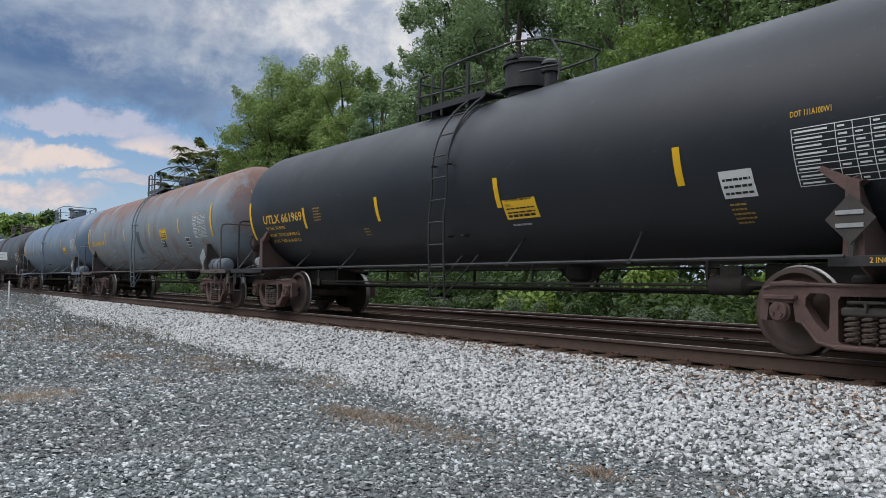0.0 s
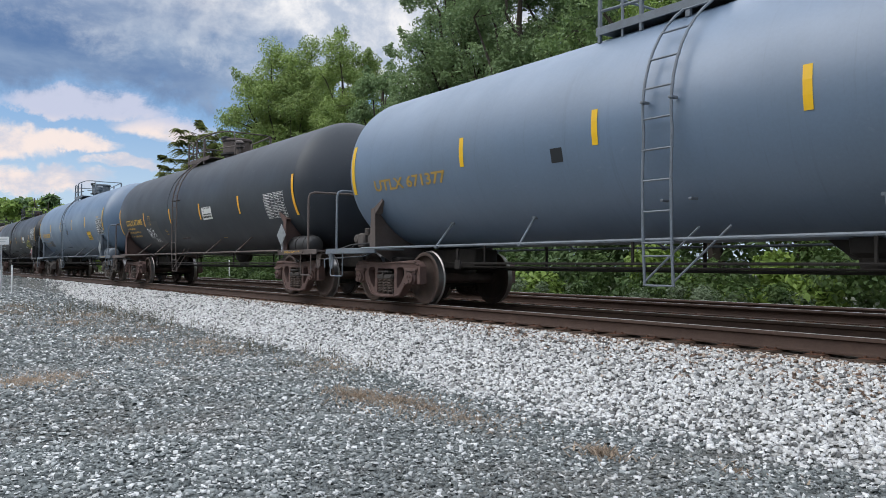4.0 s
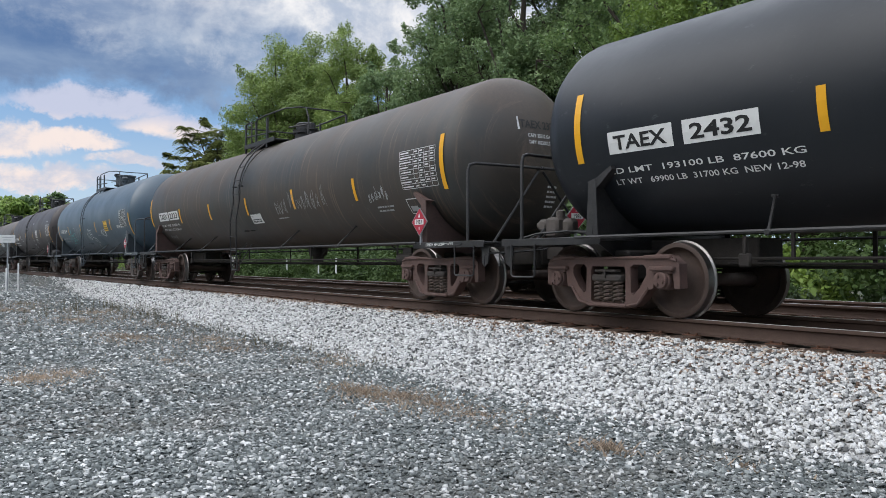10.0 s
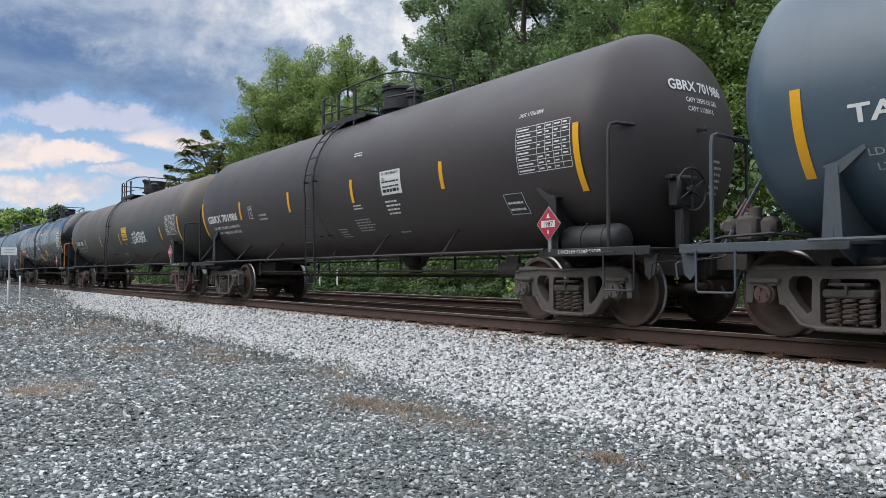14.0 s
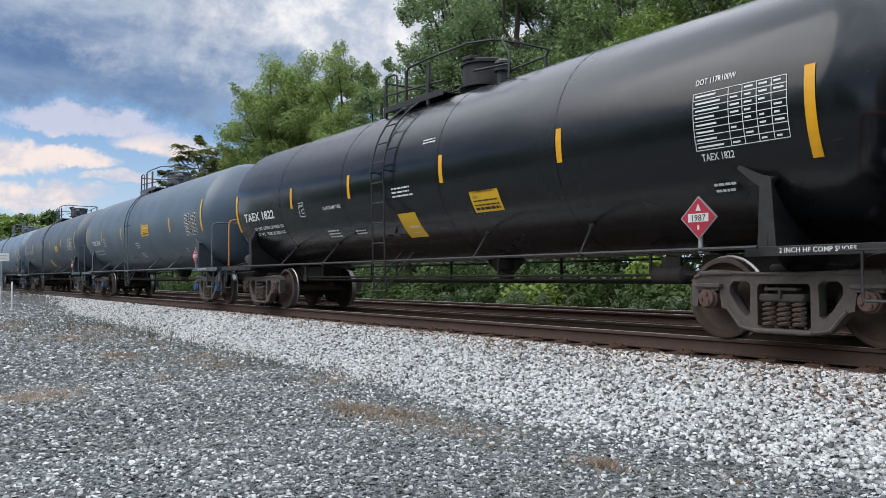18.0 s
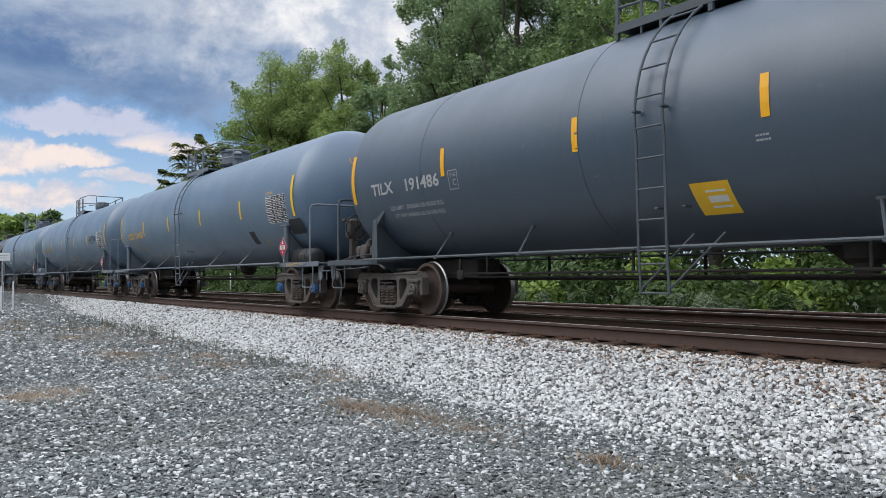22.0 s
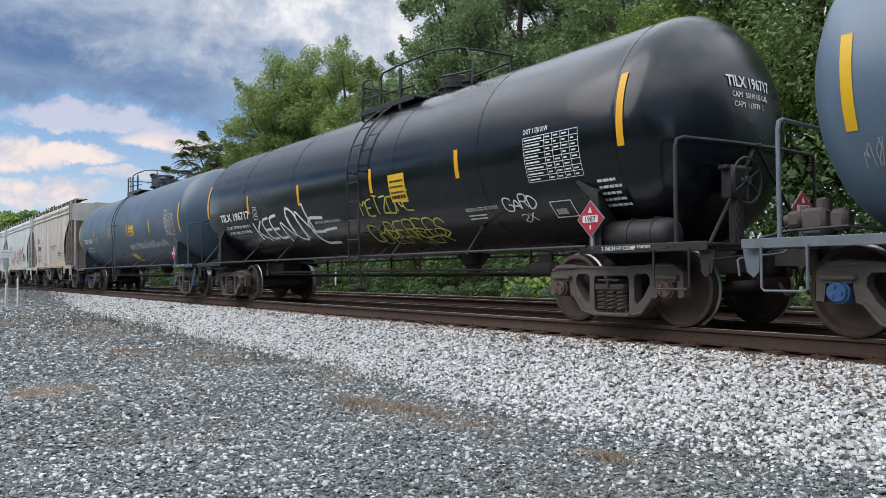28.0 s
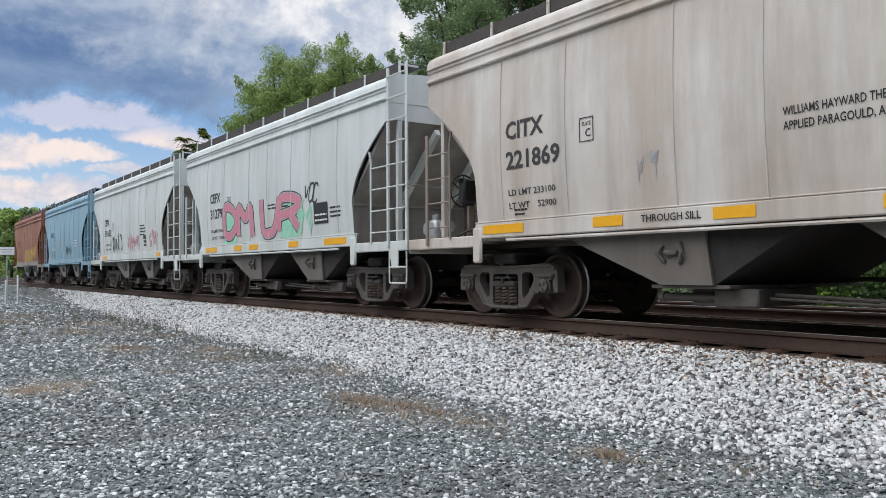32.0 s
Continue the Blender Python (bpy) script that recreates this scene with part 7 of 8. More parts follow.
         marks=put_marks(stripes((-4.48, -1.65, 1.27, 4.09), 2.32, 2.45, 7.41, "lemon") + [("t", "UTLX 211231", -6.52, 2.06, 0.19, GO, 2.05), ("b", -6.3, 1.72, 1.5, 0.2, 2, WO), ("tag", "JASTR", 4.50, 2.22, 0.92, 0.22, "spray_black", 0.030, 61), ("tag", "T8K", 5.38, 2.22, 0.42, 0.20, "spray_black", 0.030, 67), ("tag", "-", 4.85, 2.06, 0.5, 0.16, "spray_black", 0.026, 68), ("tbl", 5.92, 1.92, 1.04, 0.64, W, 8, "panel_black"), ("scr", -4.0, 1.6, 0.55, 0.38, "white_old", 62, 4, 0.016), ("tag", "HSUMBT", -3.86, 1.84, 0.8, 0.20, "spray_teal", 0.018, 66), ("scr", 1.39, 1.40, 0.4, 0.26, "white_old", 63, 3, 0.014), ("scr", 4.8, 1.54, 0.25, 0.18, "white_old", 64, 3, 0.012), ("b", 0.2, 1.75, 0.9, 0.35, 4, GO)],
                         [("t", "UTLX 211231", -0.5, 3.18, 0.13, G, 0.9), ("b", -0.15, 3.08, 0.6, 0.5, 5, GO)])),
    dict(saddle_kind="post", label="light grey tank wagon with orange-gold lettering and scribbled graffiti", paint=P["grey"], frame=FR["grey"], truck=M["truck_grey"], cap=M["blue_cap"], saddle=FR["grey"], ladder=-0.39, platform=(-2.2, 3.2), placard=("1987",), reservoir=FR["grey"], brace=0, shoe_mat=G,
         marks=put_marks(stripes((-4.53, -1.6, 1.3, 4.3), 2.37, 2.38, 7.51, "lemon") + [("t", "UTLX 210191", -6.74, 2.03, 0.19, G, 1.9), ("t", "THE TANK CAR PEOPLE", -6.7, 1.9, 0.07, GO, 1.0), *weights(-6.7, 1.62, WO, "LD LMT 209600 LB 93 650 KG", "LT WT 79400 LB 36 050 KG", 1.45), ("box", -4.22, 1.99, W), ("scr", -4.38, 1.68, 0.8, 0.3, "spray_white", 71, 3, 0.016), ("scr", -6.75, 1.72, 1.3, 0.26, "spray_teal", 72, 4, 0.018), ("scr", -7.46, 1.6, 0.35, 0.34, "white_old", 73, 3, 0.014), ("tbl", 6.0, 1.9, 1.05, 0.62, WO, 8), ("scr", 3.0, 1.5, 1.5, 0.4, "spray_white", 74, 6, 0.03)],
                         [("t", "UTLX 210191", -0.45, 3.1, 0.13, G, 0.9), ("b", -0.15, 3.0, 0.6, 0.4, 4, GO)])),
    dict(label="shiny black tank wagon with white and yellow graffiti", paint=P["mirror"], frame=FR["black"], truck=M["truck_grey"], cap=M["truck_red"], ladder=0.95, platform=(-0.4, 3.2), rings=(-4.8, -2.0, 2.2, 4.6, 7.3), placard=("1987",), reservoir=M["black"], brake=True, lid=M["black"], top="flat",
         marks=put_marks(stripes((-4.54, -1.67, 1.42, 4.08), 2.34, 2.62, 7.44) + [("t", "TILX 196717", -6.56, 2.03, 0.19, W, 2.0), *weights(-6.3, 1.70, W, "LD LMT 207700 LB 94200 KG", "LT WT 78300 LB 35500 KG", 1.6), ("box", -4.3, 1.98, W), ("tag", "KEENON", -4.3, 1.50, 2.95, 0.48, "spray_white", 0.062, 81, 0.6, -0.3), ("tag", "E", -1.45, 1.36, 0.75, 0.72, "spray_white", 0.066, 85, 0.0, -0.2), ("tag", "-", -0.95, 1.40, 0.7, 0.45, "spray_white", 0.062, 86), ("t", "VENT TANK WHEN UNLOADING", -1.23, 1.71, 0.06, W, 1.12), ("tag", "METZONE", 0.85, 1.74, 1.75, 0.36, "spray_yellow", 0.030, 82), ("tag", "CMBERECS", 0.75, 1.30, 2.5, 0.42, "spray_yellow", 0.034, 84), ("tag", "OZENGER", 1.0, 1.22, 2.1, 0.34, "spray_yellow", 0.022, 87), ("lab", 2.04, 1.91, 0.52, 0.48), ("tag", "GARD", 4.95, 1.58, 0.70, 0.22, "spray_white", 0.024, 83), ("tag", "2X", 5.2, 1.40, 0.3, 0.14, "spray_white", 0.018, 88), ("frm", 5.89, 1.42, 0.42, 0.28, W), ("tbl", 5.66, 1.90, 1.06, 0.62, W, 8), ("t", "DOT 117J100W", 5.66, 2.55, 0.07, W, 0.5), ("t", "EXTERIOR PROTECTIVE COATING", 3.99, 1.62, 0.06, W, 0.8), ("b", 4.0, 1.58, 0.6, 0.12, 2, W), ("b", 6.9, 1.85, 0.4, 0.45, 5, W)],
                         [("t", "TILX 196717", -0.38, 2.90, 0.14, W, 0.87), ("t", "CAPY  30110 US GAL", -0.32, 2.77, 0.07, W, 0.72), ("t", "CAPY 113979  L", -0.3, 2.65, 0.07, W, 0.6)])),
    dict(label="navy-grey tank wagon with a row of white graffiti", paint=P["navy"], frame=FR["slate"], truck=M["truck_grey"], cap=M["blue_cap"], ladder=-0.48, platform=(-1.95, 2.55), rings=(-5.3, -0.9, 7.2), placard=("1987",), lid=FR["slate"],
         marks=put_marks(stripes((-4.41, -1.74, 1.12, 4.11), 2.31, 2.41, 7.45, "lemon") + [("t", "TCBX 196183", -6.46, 2.05, 0.19, W, 1.60), *weights(-6.3, 1.68, W, "LD LMT 205600 LB 93 550 KG", "LT WT 77400 LB 35 250 KG", 1.38), ("box", -4.0, 1.98, W), ("scr", -4.35, 1.55, 0.62, 0.36, "white_old", 92, 4, 0.012), ("tag", "SYO", -3.85, 1.72, 0.3, 0.12, "white_old", 0.010, 93), ("lab", 1.39, 2.09, 0.72, 0.37), ("imp", 0.42, 1.20, 0.62, 0.44, -0.06), ("scr", 0.9, 1.58, 4.8, 0.30, "spray_white", 91, 16, 0.022), ("tbl", 5.91, 1.92, 1.02, 0.66, W, 8, "panel_black"), ("t", "DOT117R100W", 5.91, 2.66, 0.07, W, 0.4), ("b", 4.95, 1.45, 0.3, 0.15, 3, W)],
                         [("t", "TCBX 196183", -0.39, 3.03, 0.12, W, 0.82), ("b", -0.15, 2.94, 0.55, 0.42, 4, W)])),
]
for i, c in enumerate(WAGONS):
    tank_car((J[i] + J[i + 1]) / 2, (J[i] - J[i + 1]) / 2, c)


def hopper_paint(name, base, dirt, amount, rust=None, rust_amount=0.5):
    n = Nodes(name, 0.6)
    broad = n.noise(0.5, 5, 0.6, lo=0.35, hi=0.7)
    runs = n.noise(1.6, 6, 0.65, (1.5, 1.0, 0.12), 0.42, 0.72)
    pale = n.noise(0.9, 4, 0.55, (1.3, 1.0, 0.08), 0.5, 0.7)
    c = n.mix(n.math("MULTIPLY", broad, amount), base, dirt)
    c = n.mix(n.math("MULTIPLY", runs, amount), c, tuple(0.6 * v for v in dirt))
    c = n.mix(n.math("MULTIPLY", pale, 0.45), c, tuple(min(0.8, 1.25 * v + 0.03) for v in base))
    if rust:
        blot = n.noise(1.1, 8, 0.7, (1.2, 1, 0.35), 0.40, 0.62)
        c = n.mix(n.math("MULTIPLY", blot, rust_amount), c, rust)
    n.rough(broad, 0.5, 0.75)
    n.bump(n.noise(2.5, 3, 0.5, lo=0.2, hi=0.8), 0.15, 0.02)
    return n.color(c)


HP = {
    "cream": hopper_paint("hopper_cream", (0.66, 0.62, 0.575), (0.42, 0.34, 0.27), 0.5, (0.34, 0.22, 0.14), 0.35),
    "white": hopper_paint("hopper_white", (0.62, 0.65, 0.63), (0.48, 0.48, 0.44), 0.4),
    "blue": hopper_paint("hopper_blue", (0.245, 0.40, 0.49), (0.22, 0.31, 0.36), 0.4),
    "rust": hopper_paint("hopper_rust", (0.30, 0.095, 0.052), (0.20, 0.085, 0.05), 0.7, (0.34, 0.17, 0.08), 0.5),
    "stain": hopper_paint("hopper_stained", (0.30, 0.25, 0.21), (0.20, 0.13, 0.09), 0.8),
    "dust": hopper_paint("hopper_dusty", (0.34, 0.31, 0.28), (0.19, 0.15, 0.125), 0.7),
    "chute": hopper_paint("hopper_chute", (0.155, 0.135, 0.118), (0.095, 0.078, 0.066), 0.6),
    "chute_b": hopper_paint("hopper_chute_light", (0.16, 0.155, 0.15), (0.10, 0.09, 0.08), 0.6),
}


def hop_marks(mark, number, x=-3.48, z=2.5, extra=()):
    def fill(mk, hx):
        mk.text(mark, x, z - 0.02, 0.24, "ink_worn", 0.78)
        if number: mk.text(number, x, z - 0.43, 0.24, "ink_worn", 1.08)
        mk.text("LD LMT 233100", x + 0.02, z - 0.80, 0.085, "ink_worn", 0.95)
        mk.text("LT WT    52900", x + 0.02, z - 0.98, 0.085, "ink_worn", 0.95)
        mk.plate_box(-2.19, z - 0.25, "ink_worn")
        for kind, *a in extra:
            if kind == "scr": mk.scrawl(*a)
            elif kind == "tag": spray(mk, *a)
            elif kind == "b": mk.bars(*a)
            elif kind == "t": mk.text(*a)
            elif kind == "lab": mk.label(*a)
            elif kind == "pat": mk.patch(*a)
            elif kind == "sill": Marks(Profile(lambda z: -1.564), mk.parent).text(*a)
    return fill


REF = ((-3.48, 0.86), (-1.55, 0.50), (-0.55, 0.55), (1.70, 0.48), (3.61, 0.92))
HOPPERS = [
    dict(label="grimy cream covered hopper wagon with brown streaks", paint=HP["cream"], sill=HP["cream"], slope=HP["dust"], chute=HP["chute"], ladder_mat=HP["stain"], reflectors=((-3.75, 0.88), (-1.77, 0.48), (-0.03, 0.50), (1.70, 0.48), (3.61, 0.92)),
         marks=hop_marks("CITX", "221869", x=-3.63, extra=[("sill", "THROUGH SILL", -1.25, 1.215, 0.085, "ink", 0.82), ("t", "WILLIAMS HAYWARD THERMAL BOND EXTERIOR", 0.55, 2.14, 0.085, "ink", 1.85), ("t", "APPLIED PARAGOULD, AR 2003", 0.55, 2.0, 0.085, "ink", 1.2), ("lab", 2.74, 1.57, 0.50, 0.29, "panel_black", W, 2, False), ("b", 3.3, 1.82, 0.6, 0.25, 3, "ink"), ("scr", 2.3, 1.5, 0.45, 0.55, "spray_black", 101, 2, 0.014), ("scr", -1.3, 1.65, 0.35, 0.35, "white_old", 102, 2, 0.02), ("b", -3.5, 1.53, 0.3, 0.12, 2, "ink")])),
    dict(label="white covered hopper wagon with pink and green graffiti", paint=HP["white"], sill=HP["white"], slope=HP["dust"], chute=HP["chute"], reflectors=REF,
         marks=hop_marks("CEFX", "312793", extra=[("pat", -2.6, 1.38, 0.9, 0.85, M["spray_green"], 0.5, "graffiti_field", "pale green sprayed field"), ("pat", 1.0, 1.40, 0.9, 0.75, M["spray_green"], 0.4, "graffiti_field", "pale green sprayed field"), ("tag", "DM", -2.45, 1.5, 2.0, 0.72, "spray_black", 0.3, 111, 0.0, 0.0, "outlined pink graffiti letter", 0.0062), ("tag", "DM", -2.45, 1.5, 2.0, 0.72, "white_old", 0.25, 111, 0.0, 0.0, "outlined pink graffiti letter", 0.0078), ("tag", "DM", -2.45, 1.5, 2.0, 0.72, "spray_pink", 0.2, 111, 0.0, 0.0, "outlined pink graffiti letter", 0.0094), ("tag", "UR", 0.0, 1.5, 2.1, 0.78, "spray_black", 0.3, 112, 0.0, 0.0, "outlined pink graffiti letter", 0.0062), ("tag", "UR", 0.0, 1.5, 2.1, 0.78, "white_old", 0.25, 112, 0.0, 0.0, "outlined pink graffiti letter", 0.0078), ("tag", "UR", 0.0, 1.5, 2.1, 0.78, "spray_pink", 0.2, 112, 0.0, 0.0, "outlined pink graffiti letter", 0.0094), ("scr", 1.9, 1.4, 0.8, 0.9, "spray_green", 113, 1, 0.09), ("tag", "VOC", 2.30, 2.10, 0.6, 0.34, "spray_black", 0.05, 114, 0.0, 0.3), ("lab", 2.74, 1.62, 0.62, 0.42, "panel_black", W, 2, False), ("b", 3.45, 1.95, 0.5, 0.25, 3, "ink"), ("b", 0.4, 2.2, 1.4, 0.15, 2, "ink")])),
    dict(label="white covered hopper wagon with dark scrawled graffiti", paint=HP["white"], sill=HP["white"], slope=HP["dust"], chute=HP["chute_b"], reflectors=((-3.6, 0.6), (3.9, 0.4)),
         marks=hop_marks("CEFX", "31653", extra=[("scr", -2.3, 1.42, 1.6, 0.75, "spray_black", 121, 4, 0.05), ("scr", 0.0, 1.42, 1.6, 0.6, "spray_pink", 122, 4, 0.05), ("scr", 2.9, 1.5, 1.0, 0.7, "spray_pink", 123, 3, 0.05), ("lab", 2.2, 1.55, 0.3, 0.38, "panel_black", W, 2, False), ("b", 1.8, 2.3, 0.7, 0.4, 4, "ink")])),
    dict(label="light blue covered hopper wagon", paint=HP["blue"], sill=HP["blue"], slope=HP["blue"], chute=HP["chute_b"], side_label="light blue side sheet",
         marks=hop_marks("ACFX", "", extra=[("b", -3.3, 1.95, 0.9, 0.2, 2, W), ("pat", -1.6, 1.9, 0.16, 0.5, M["white_old"], 0, "chalk_mark"), ("pat", -0.3, 1.9, 0.16, 0.5, M["white_old"], 0, "chalk_mark"), ("scr", 0.6, 1.45, 1.4, 0.6, "ink", 131, 4, 0.03), ("b", 2.6, 2.2, 0.8, 0.35, 3, W)])),
    dict(label="rust-red covered hopper wagon with orange scrawls", paint=HP["rust"], sill=HP["dust"], slope=HP["rust"], chute=HP["chute_b"],
         marks=hop_marks("NAHX", "", extra=[("scr", 2.0, 1.45, 2.0, 0.9, "gold", 141, 4, 0.06), ("pat", -1.0, 1.38, 3.0, 0.7, M["gold_old"], 0.4, "graffiti_field", "ochre sprayed field")])),
]
for i, c in enumerate(HOPPERS):
    hopper_car((J[18 + i] + J[19 + i]) / 2, (J[18 + i] - J[19 + i]) / 2, c)

# ---- trees and undergrowth ----
def leaf_cloud(centres, radii, count, size, seed, droop=0.2, broad=False):
    """Leaves scattered in and on round clumps: bent diamonds where they are broad and near, pointed blades far off. Returns verts and faces."""
    r = np.random.default_rng(seed)
    centres, radii = np.asarray(centres, float), np.asarray(radii, float)
    w = radii ** 2
    pick = r.choice(len(centres), count, p=w / w.sum())
    d = r.normal(size=(count, 3)); d /= np.linalg.norm(d, axis=1, keepdims=True)
    dist = radii[pick] * (r.uniform(0.2, 1.0, count) ** 0.6 + 0.2 * (r.uniform(0, 1, count) > 0.95))
    P = centres[pick] + d * dist[:, None] * np.array([1, 1, 0.8])
    nrm = d * 0.7 + r.normal(size=(count, 3)) * 0.55 + np.array([0, 0, 0.55])
    nrm /= np.linalg.norm(nrm, axis=1, keepdims=True)
    t = r.normal(size=(count, 3)); t -= (t * nrm).sum(1, keepdims=True) * nrm
    t /= np.linalg.norm(t, axis=1, keepdims=True)
    b = np.cross(nrm, t)
    s = size * r.uniform(0.65, 1.35, count)[:, None]
    if not broad:
        V = np.stack([P - t * s * 0.9 + b * s * 0.55, P - t * s * 0.9 - b * s * 0.55, P + t * s * 1.1 - np.array([0, 0, droop]) * s], 1).reshape(-1, 3)
        return V, np.arange(3 * count).reshape(-1, 3)
    V = np.stack([P - t * s, P + b * s * 0.62 + nrm * s * 0.18, P + t * s - np.array([0, 0, droop]) * s, P - b * s * 0.62 + nrm * s * 0.18], 1).reshape(-1, 3)
    F = np.arange(4 * count).reshape(-1, 4)
    return V, F


def fronds(centres, radii, size, seed):
    """Feathery leaves: drooping stalks round each clump with leaflets on both sides. Returns verts and quads."""
    r = np.random.default_rng(seed)
    V = []
    for c, q in zip(centres, radii):
        for _ in range(9):
            az, up = r.uniform(0, 6.283), r.uniform(-0.1, 0.7)
            d = np.array([math.cos(az), math.sin(az), up])
            side = np.array([-math.sin(az), math.cos(az), 0])
            long = q * r.uniform(1.0, 1.7)
            for i in range(9):
                t = (i + 1) / 9
                p = np.asarray(c) + d * long * t + np.array([0, 0, -0.75 * long * t * t])
                for sgn in (-1, 1):
                    s = size * (1.15 - 0.6 * t)
                    tip = p + sgn * side * s * 2.1 + d * s * 0.7 + np.array([0, 0, -0.5 * s])
                    mid = (p + tip) / 2
                    V += [p, mid + d * s * 0.70, tip, mid - d * s * 0.70]
    V = np.array(V)
    return V, np.arange(len(V)).reshape(-1, 4)


def tree(x, y, z0, tall, wide, mat, seed, leaves=9000, size=0.16, label="", low=0.25, clumps=34, name="tree", taper=0.18, lump=0.24, sprays=0, feathery=False):
    """A tapered trunk, limbs that fork, and a crown of many small leaf clumps with gaps between; sprays reach past the outline."""
    r = np.random.default_rng(seed)
    root = new(name)
    root.matrix_basis = pose(x, y, z0)
    tagged(root, label, "tree", "trees along the line")
    g, twigs = Geo(), Geo()

    def limb(a, b, r0, r1, wob, n=5, into=None):
        a, b = np.array(a), np.array(b)
        pts = [a + (b - a) * i / n + (r.normal(0, wob, 3) if 0 < i < n else 0) for i in range(n + 1)]
        for i in range(n):
            ra, rb = r0 + (r1 - r0) * i / n, r0 + (r1 - r0) * (i + 1) / n
            p, q = Vector(pts[i]), Vector(pts[i + 1])
            dd = (q - p).normalized(); sd = dd.orthogonal().normalized(); up = dd.cross(sd)
            vs = [p + ra * (math.cos(t) * sd + math.sin(t) * up) for t in (math.pi / 3 * j for j in range(6))] + [q + rb * (math.cos(t) * sd + math.sin(t) * up) for t in (math.pi / 3 * j for j in range(6))]
            (g if into is None else into).add(vs, [(j, (j + 1) % 6, 6 + (j + 1) % 6, 6 + j) for j in range(6)])
        return pts
    trunk = limb((0, 0, 0), (r.normal(0, 0.3), r.normal(0, 0.3), tall * 0.80), 0.022 * tall, 0.005 * tall, 0.12, 8)
    cs, rs = [], []
    zm, hz = tall * (1 + low) / 2, tall * (1 - low) / 2
    # boughs first: each carries a group of clumps, so that the outline billows and dark gaps stay between
    boughs = max(9, clumps // 6)
    for i in range(boughs):
        s = 1 - 2 * (i + 0.5) / boughs
        az = i * 2.39996 + r.uniform(-0.4, 0.4)
        q = r.uniform(0.66, 0.82) if i % 5 else r.uniform(0.15, 0.50)
        ring = math.sqrt(1 - s * s) * (1.0 - taper * s) + 0.05
        bpos = np.array([wide * q * ring * math.cos(az), wide * q * ring * math.sin(az), zm + hz * q * s])
        reach = wide * r.uniform(0.30, 0.46) * (1.0 - 0.5 * taper * max(0, s))
        st = trunk[max(2, min(7, int(8 * 0.8 * bpos[2] / tall)))]
        limb(st, bpos, 0.007 * tall, 0.002 * tall, 0.12, into=twigs)
        for k in range(max(4, clumps // boughs)):
            d = r.normal(size=3); d /= np.linalg.norm(d)
            c = bpos + d * reach * r.uniform(0.35, 1.0) * np.array([1, 1, 0.8])
            cs.append(c); rs.append(lump * wide * r.uniform(0.55, 1.1))
            if k % 3 == 0: limb(bpos, c, 0.002 * tall, 0.0008 * tall, 0.04, 2, twigs)
    for i in range(sprays):
        az, s = r.uniform(0, 6.283), r.uniform(-0.4, 0.98)
        ring = math.sqrt(1 - s * s) * (1.0 - taper * s) + 0.05
        d = np.array([ring * math.cos(az), ring * math.sin(az), s])
        base = np.array([0, 0, zm]) + d * np.array([wide, wide, hz]) * 0.92
        tip = base + d * wide * r.uniform(0.06, 0.20) + np.array([0, 0, 0.08 * wide])
        limb(base - 0.3 * (tip - base), tip, 0.0015 * tall, 0.0006 * tall, 0.02, 2, twigs)
        for t in (0.2, 0.5, 0.75, 1.0):
            cs.append(base + (tip - base) * t); rs.append(lump * wide * (0.60 - 0.40 * t))
    V, F = fronds(cs, rs, size, seed + 1) if feathery else leaf_cloud(cs, rs, leaves, size, seed + 1)
    part("trunk", g, M["bark"], root)
    part("bough", twigs, M["bark"], root)["kind"] = "stuff"
    cr = bulk("crown", V, F, mat, "", "", "")
    for q in ("category", "kind"):
        if q in cr: del cr[q]
    cr.parent = root
    return root


def hedge(name, x0, x1, y0, y1, z0, tall, mat, seed, count, size, label, broad=False):
    """Undergrowth as one mass of leaf clumps."""
    r = np.random.default_rng(seed)
    n = int((x1 - x0) * 1.6)
    cs = np.stack([r.uniform(x0, x1, n), r.uniform(y0, y1, n), z0 + tall * r.uniform(0.05, 0.75, n)], -1)
    V, F = leaf_cloud(cs, tall * r.uniform(0.25, 0.5, n), count, size, seed, broad=broad)
    return bulk(name, V, F, mat, label, "bushes")


EYE = (0.0, -8.64, 0.67)


def at_bearing(deg, y):
    """A place on the line y, seen from the yard at a bearing to the left of straight across."""
    return -math.tan(radians(deg)) * (y - EYE[1])


